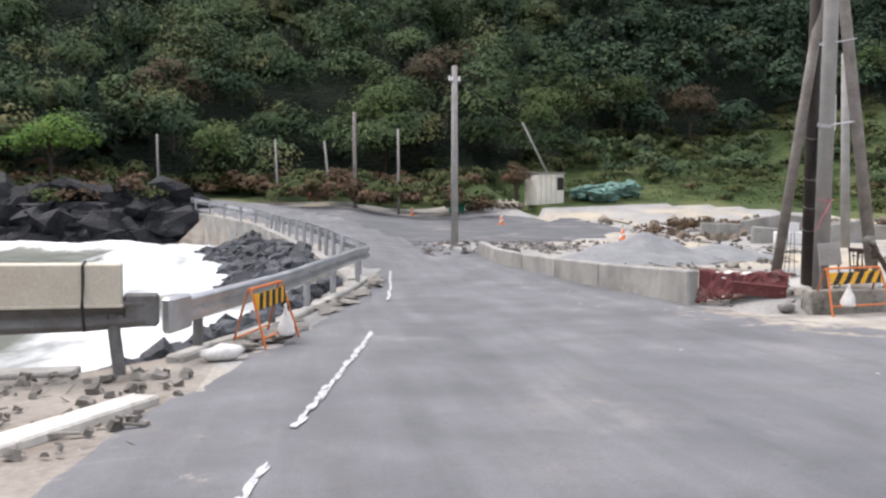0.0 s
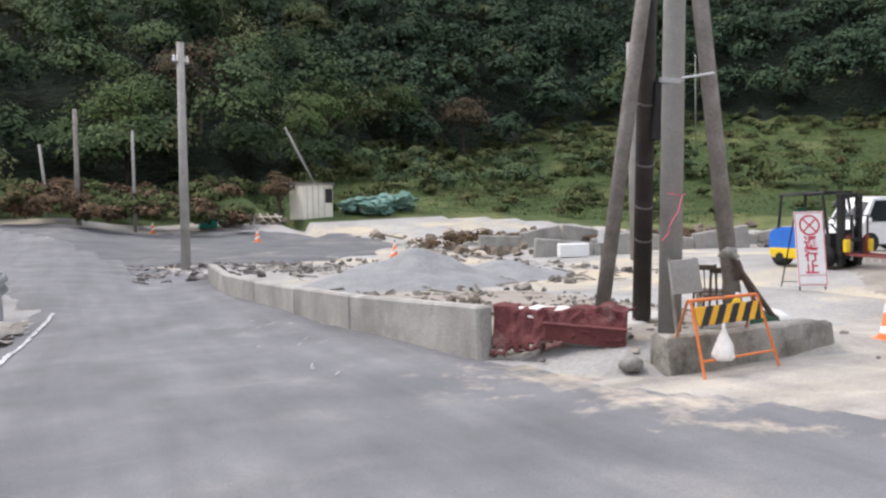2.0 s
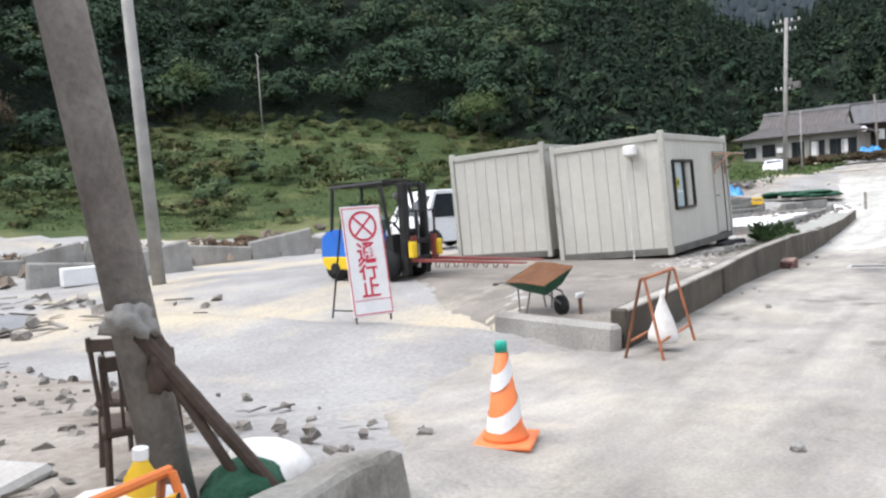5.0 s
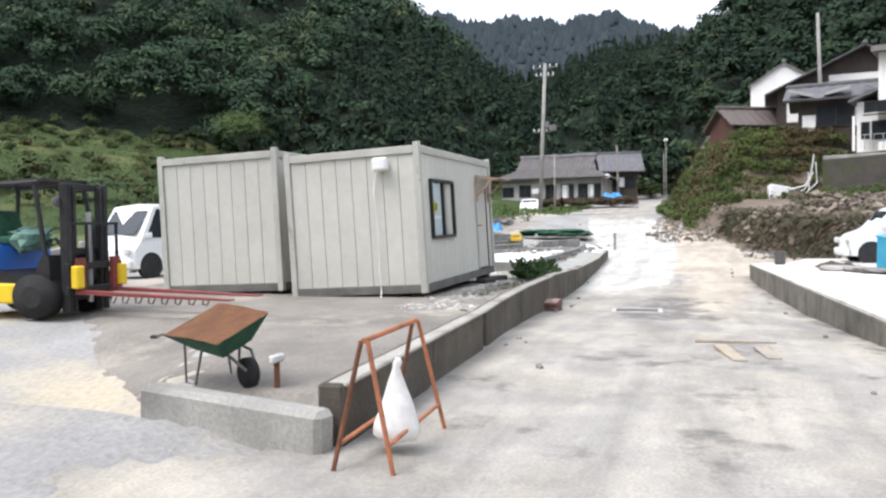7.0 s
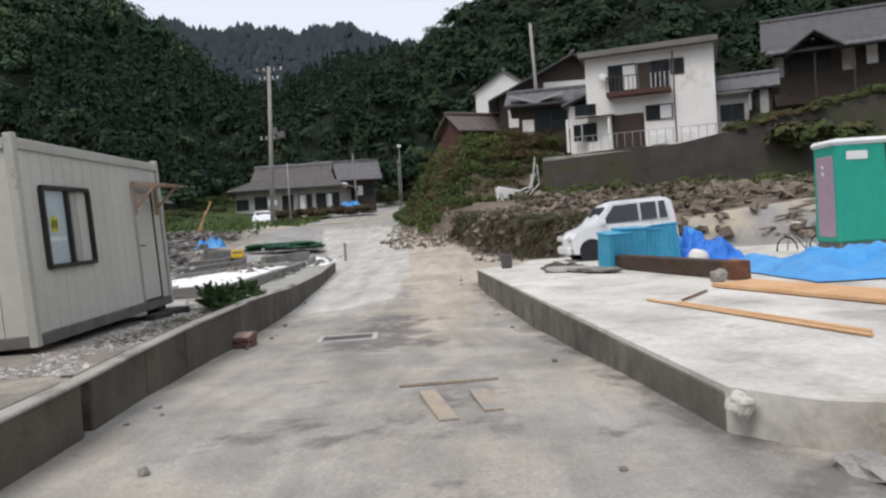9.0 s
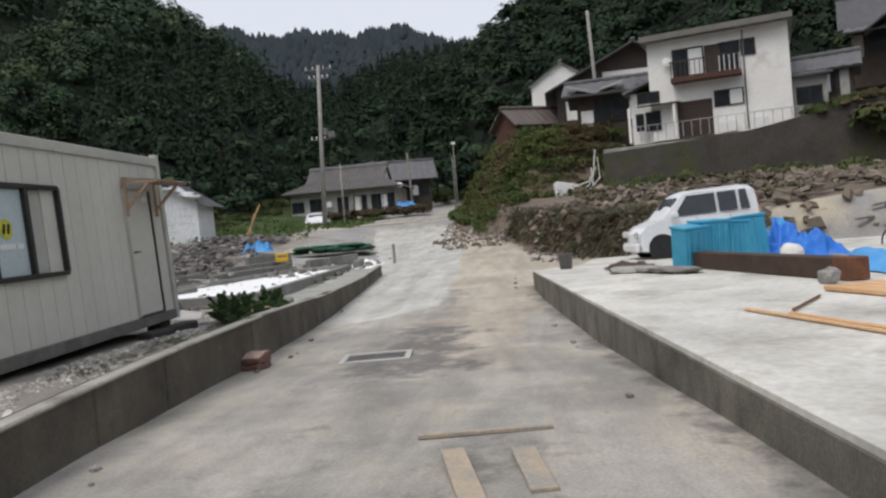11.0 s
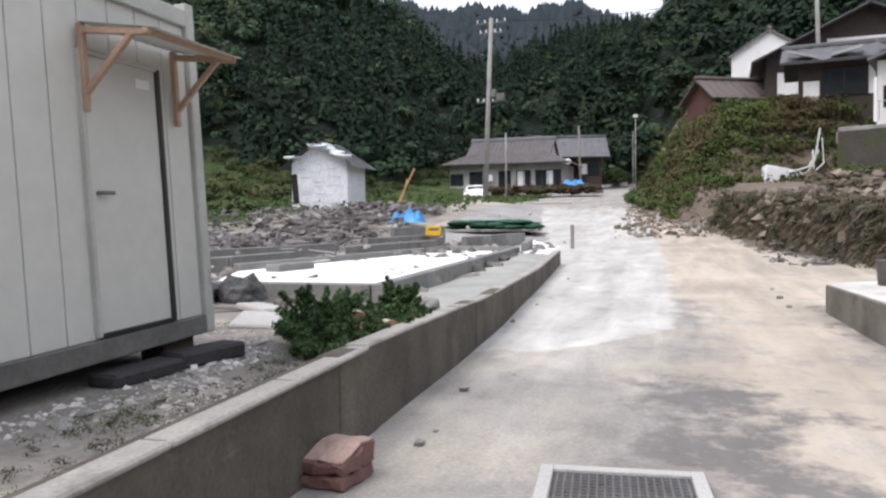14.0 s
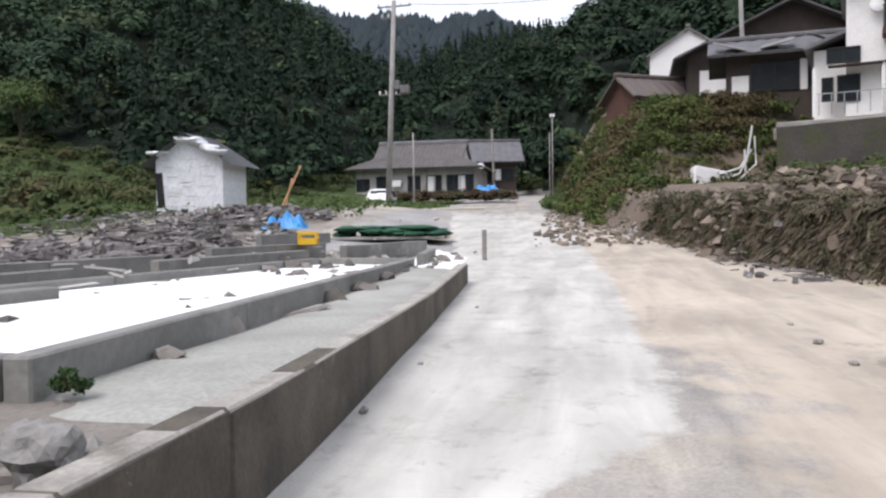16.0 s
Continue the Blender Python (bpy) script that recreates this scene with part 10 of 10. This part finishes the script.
def scuff_marks():
    """Faint pale scratches on the asphalt beside the roadside wall."""
    root = thing("worn_marking", "last worn flakes of a white line on the asphalt", "road marking", kind="structure")
    rnd = random.Random(29)
    for k in range(16):
        y = rnd.choice((17.8, 17.4, 15.5, 13.6)) + rnd.gauss(0, 0.3)
        x = 5.45 + rnd.gauss(0, 0.3)
        l, w = rnd.uniform(0.06, 0.2), rnd.uniform(0.006, 0.016)
        a = rnd.uniform(0.2, 1.5)
        bm = bmesh.new()
        ring = []
        for s in range(8):
            u = math.pi * s / 4
            f = rnd.uniform(0.5, 1.15)
            px, py = x + l * f * math.cos(u) * math.cos(a) - w * f * math.sin(u) * math.sin(a), y + l * f * math.cos(u) * math.sin(a) + w * f * math.sin(u) * math.cos(a)
            ring.append(bm.verts.new((px, py, float(land(px, py, False)) + 0.012 + 0.00004 * k)))
        bm.faces.new(ring)
        part("paint_flake", bm, "lane_pale", root)


scuff_marks()
wall_along("quay_kerb", [(-2.6, 3.6), (-1.6, 5.6), (-0.95, 7.0)], lambda x, y: lz(x, y) + 0.05, lambda x, y: lz(x, y) - 0.3, 0.3, "slab", "pale flush concrete kerb on the quay edge", "kerb", step=1.4, bev=0.02)

# ---- single trees that stand out ----
def tree(at, r, h, m, label, seed, size=0.2, clumps=16, leaves=40):
    rng = np.random.default_rng(seed)
    root = thing("tree", label, "tree", at)
    bm = bmesh.new()
    tube(bm, [(0, 0, -0.5), (0.1, 0.05, h * 0.3), (-0.05, 0.1, h * 0.6)], 0.14, 7)
    for k in range(6):
        a = k * 1.05 + seed
        tube(bm, [(0, 0.05, h * (0.3 + 0.04 * k)), (0.4 * r * math.cos(a), 0.4 * r * math.sin(a), h * (0.5 + 0.03 * k)), (0.75 * r * math.cos(a), 0.75 * r * math.sin(a), h * (0.62 + 0.03 * k))], 0.05, 5)
    part("trunk", bm, "bark", root)
    c, out, sz = crowns(np.zeros((1, 3)), np.array([r]), np.array([h]), rng, clumps, leaves, size)
    ob = new("crown", leaf_mesh("crown", c, out, sz, m, rng))
    ob.parent = root


tree(pose(-17.5, 56.0, lz(-17.5, 56) + 1.0), 3.2, 5.5, "leaf_light", "bright green small tree on the headland", 1, 0.14, 20, 130)
for k, (x, y, r, h, m, l) in enumerate([(20, 67, 4.2, 9, "leaf_light2", "light olive broadleaf tree at the wood edge"), (6, 68, 4.5, 10, "leaf_light2", "light olive broadleaf tree at the wood edge"), (33, 82, 4.0, 9, "leaf_light2", "light olive broadleaf tree at the wood edge"), (-8, 64, 3.5, 7, "leaf_light2", "light olive broadleaf tree at the wood edge"),
                                       (70, 92, 4, 9, "leaf_light2", "light olive broadleaf tree at the wood edge"), (92, 62, 4, 8, "leaf_light2", "light olive broadleaf tree at the wood edge"),
                                       (12, 72, 4.0, 10, "leaf_brown", "rust-brown dying tree in the wood"), (-12, 70, 4, 10, "leaf_brown", "rust-brown dying tree in the wood"), (42, 84, 4.0, 9, "leaf_brown", "rust-brown dying tree in the wood")]):
    tree(pose(x, y, lz(x, y) - 0.5), r, h, m, l, 30 + k, 0.15, 20, 130)
tree(pose(14.3, 54.6, lz(14.3, 54.6)), 1.3, 3.4, "drygrass", "dead rust-brown bush beside the cream shed", 50, 0.09, 14, 90)


def dead_shoots():
    """The pale bent fence remains on the washed-out bank."""
    root = thing("white_pipe_wreck", "bent white pipe frame and sheet on the washed-out bank", "wreckage")
    z = lz(65.8, 4.2) - 0.2
    for pts in ([(65.8, 4.3, z + 0.5), (65.6, 3.6, z + 0.8), (65.5, 3.3, z + 1.4), (65.3, 3.1, z + 3.0)], [(65.8, 4.0, z + 0.2), (65.6, 3.5, z + 0.6), (65.4, 2.9, z + 1.2), (65.3, 3.0, z + 2.5)], [(65.6, 3.3, z), (65.5, 3.4, z + 1.9)], [(65.7, 4.6, z + 0.75), (65.6, 3.6, z + 1.05), (65.45, 3.1, z + 1.9)]):
        bm = bmesh.new()
        tube(bm, pts, 0.05, 6)
        part("pipe", bm, "white", root)
    bm = bmesh.new()
    box(bm, (0.6, 1.9, 1.15), (65.8, 4.9, z + 0.45), Euler((0.2, 0.15, 0.3)).to_matrix(), 0.06)
    part("sheet", bm, "white", root)


dead_shoots()


def bank_bushes():
    rng = np.random.default_rng(12)
    x, y = scatter(rng, 38.5, 53, 4.2, 9.2, 0.5, lambda x, y: (bank_y(x) - y > 0.5) & (bank_y(x) - y < 1.5) & (rng.uniform(size=x.shape) < 0.75))
    pos = np.stack([x, y, land(x, y) - 0.1], -1)
    c, out, sz = crowns(pos, rng.uniform(0.22, 0.45, len(x)), rng.uniform(0.15, 0.5, len(x)), rng, 7, 40, 0.04)
    tagged(new("bank_scrub", leaf_mesh("bank_scrub", c, out, sz, "leaf_bank", rng)), "brown-green scrub along the edge of the washed-out bank", "scrub", kind="stuff")
    # roots and withered stems hanging down the cut face, each a thin blade
    m = 7000
    x = rng.uniform(37.8, 53.5, m)
    d = rng.uniform(0.1, 0.85, m)
    y = bank_y(x) - d
    z = land(x, y) + rng.uniform(-0.1, 0.12, m)
    long, wide = rng.uniform(0.06, 0.3, m), rng.uniform(0.01, 0.035, m)
    sway = rng.normal(size=m) * 0.2
    ang = rng.uniform(-1.5, 1.5, m)
    dx, dy = np.cos(ang) * wide, np.sin(ang) * wide
    top, low = np.stack([x, y - 0.02, z], -1), np.stack([x + sway, y + 0.1 + 0.15 * rng.uniform(size=m), z - long], -1)
    across = np.stack([dx, dy, 0 * dx], -1)
    co = np.stack([top - across, low - 0.4 * across, low + 0.4 * across, top + across], 1).reshape(-1, 3)
    tagged(new("bank_roots", raw_mesh("bank_roots", co, 4, np.arange(4 * m), ["rootbrown"])), "dark roots and withered stems hanging down the cut bank", "roots", kind="stuff")
    x, y = scatter(rng, 38, 54, 3.8, 9.2, 0.42, lambda x, y: (bank_y(x) - y > 0.05) & (bank_y(x) - y < 1.0) & (np.sin(x * 1.7) + np.sin(x * 0.6 + 2) + 0.6 * rng.normal(size=x.shape) > -0.2))
    pos = np.stack([x, y, land(x, y) - 0.25], -1)
    c, out, sz = crowns(pos, rng.uniform(0.2, 0.5, len(x)), rng.uniform(0.3, 0.8, len(x)), rng, 6, 40, 0.035)
    c[:, 2] -= np.abs(rng.normal(size=len(c))) * 0.15
    tagged(new("bank_creeper", leaf_mesh("bank_creeper", c, out, sz, "leaf_creeper", rng, 0.6)), "dull olive creeper hanging over the cut bank", "creeper", kind="stuff")
    # clods stuck in the face
    bm = bmesh.new()
    for k in range(150):
        x = rng.uniform(37.8, 54)
        y = float(bank_y(x)) - rng.uniform(-0.1, 0.9)
        s = rng.uniform(0.06, 0.24)
        box(bm, (s * rng.uniform(0.8, 1.8), s, s * rng.uniform(0.5, 1.0)), (x, y, float(land(x, y)) + 0.02), Euler(tuple(rng.uniform(-0.9, 0.9, 3))).to_matrix(), 0, rng.uniform(0.5, 0.9))
    tagged(finish("bank_clods", bm, "clod"), "dark earth clods and stones in the cut bank", "clods", kind="stuff")
    x, y = scatter(rng, 46, 60, -14, 8, 1.3, lambda x, y: (bank_y(x) - y > 2.2) & (rng.uniform(size=x.shape) < 0.55) & (x < 58.6 + 0.34 * (y - 3)) & (x > 50 + 0.2 * y) & (y < 3.5))
    pos = np.stack([x, y, land(x, y) - 0.15], -1)
    c, out, sz = crowns(pos, rng.uniform(0.5, 1.0, len(x)), rng.uniform(0.3, 0.9, len(x)), rng, 7, 44, 0.1)
    tagged(new("slope_scrub", leaf_mesh("slope_scrub", c, out, sz, "leaf_vine", rng)), "olive scrub on the slope below the retaining wall", "scrub", kind="stuff")
    x, y = scatter(rng, 37, 57, -12, 6, 1.0, lambda x, y: (bank_y(x) - y > 0.6) & (np.sin(x * 0.9 + 1.3) + np.sin(y * 0.8 + x * 0.3) > 0.1) & (x < 57 + 0.34 * (y - 3)))
    pos = np.stack([x, y, land(x, y) - 0.12], -1)
    c, out, sz = crowns(pos, rng.uniform(0.35, 0.7, len(x)), rng.uniform(0.25, 0.6, len(x)), rng, 7, 40, 0.07)
    tagged(new("dry_grass", leaf_mesh("dry_grass", c, out, sz, "leaf_bank", rng)), "dry brown-green grass between the stones of the bank", "grass", kind="stuff")
    # green hang beside the grey house
    x, y = scatter(rng, 50, 66, -20, -9, 1.5, lambda x, y: (x > 52 - 0.1 * y))
    pos = np.stack([x, y, land(x, y) + 1.2], -1)
    c, out, sz = crowns(pos, rng.uniform(0.8, 1.6, len(x)), rng.uniform(1.2, 2.4, len(x)), rng, 7, 26, 0.22)
    tagged(new("hillside_bushes", leaf_mesh("hillside_bushes", c, out, sz, "leaf_vine", rng)), "green bushes on the hillside below the grey house", "bushes", kind="stuff")


bank_bushes()
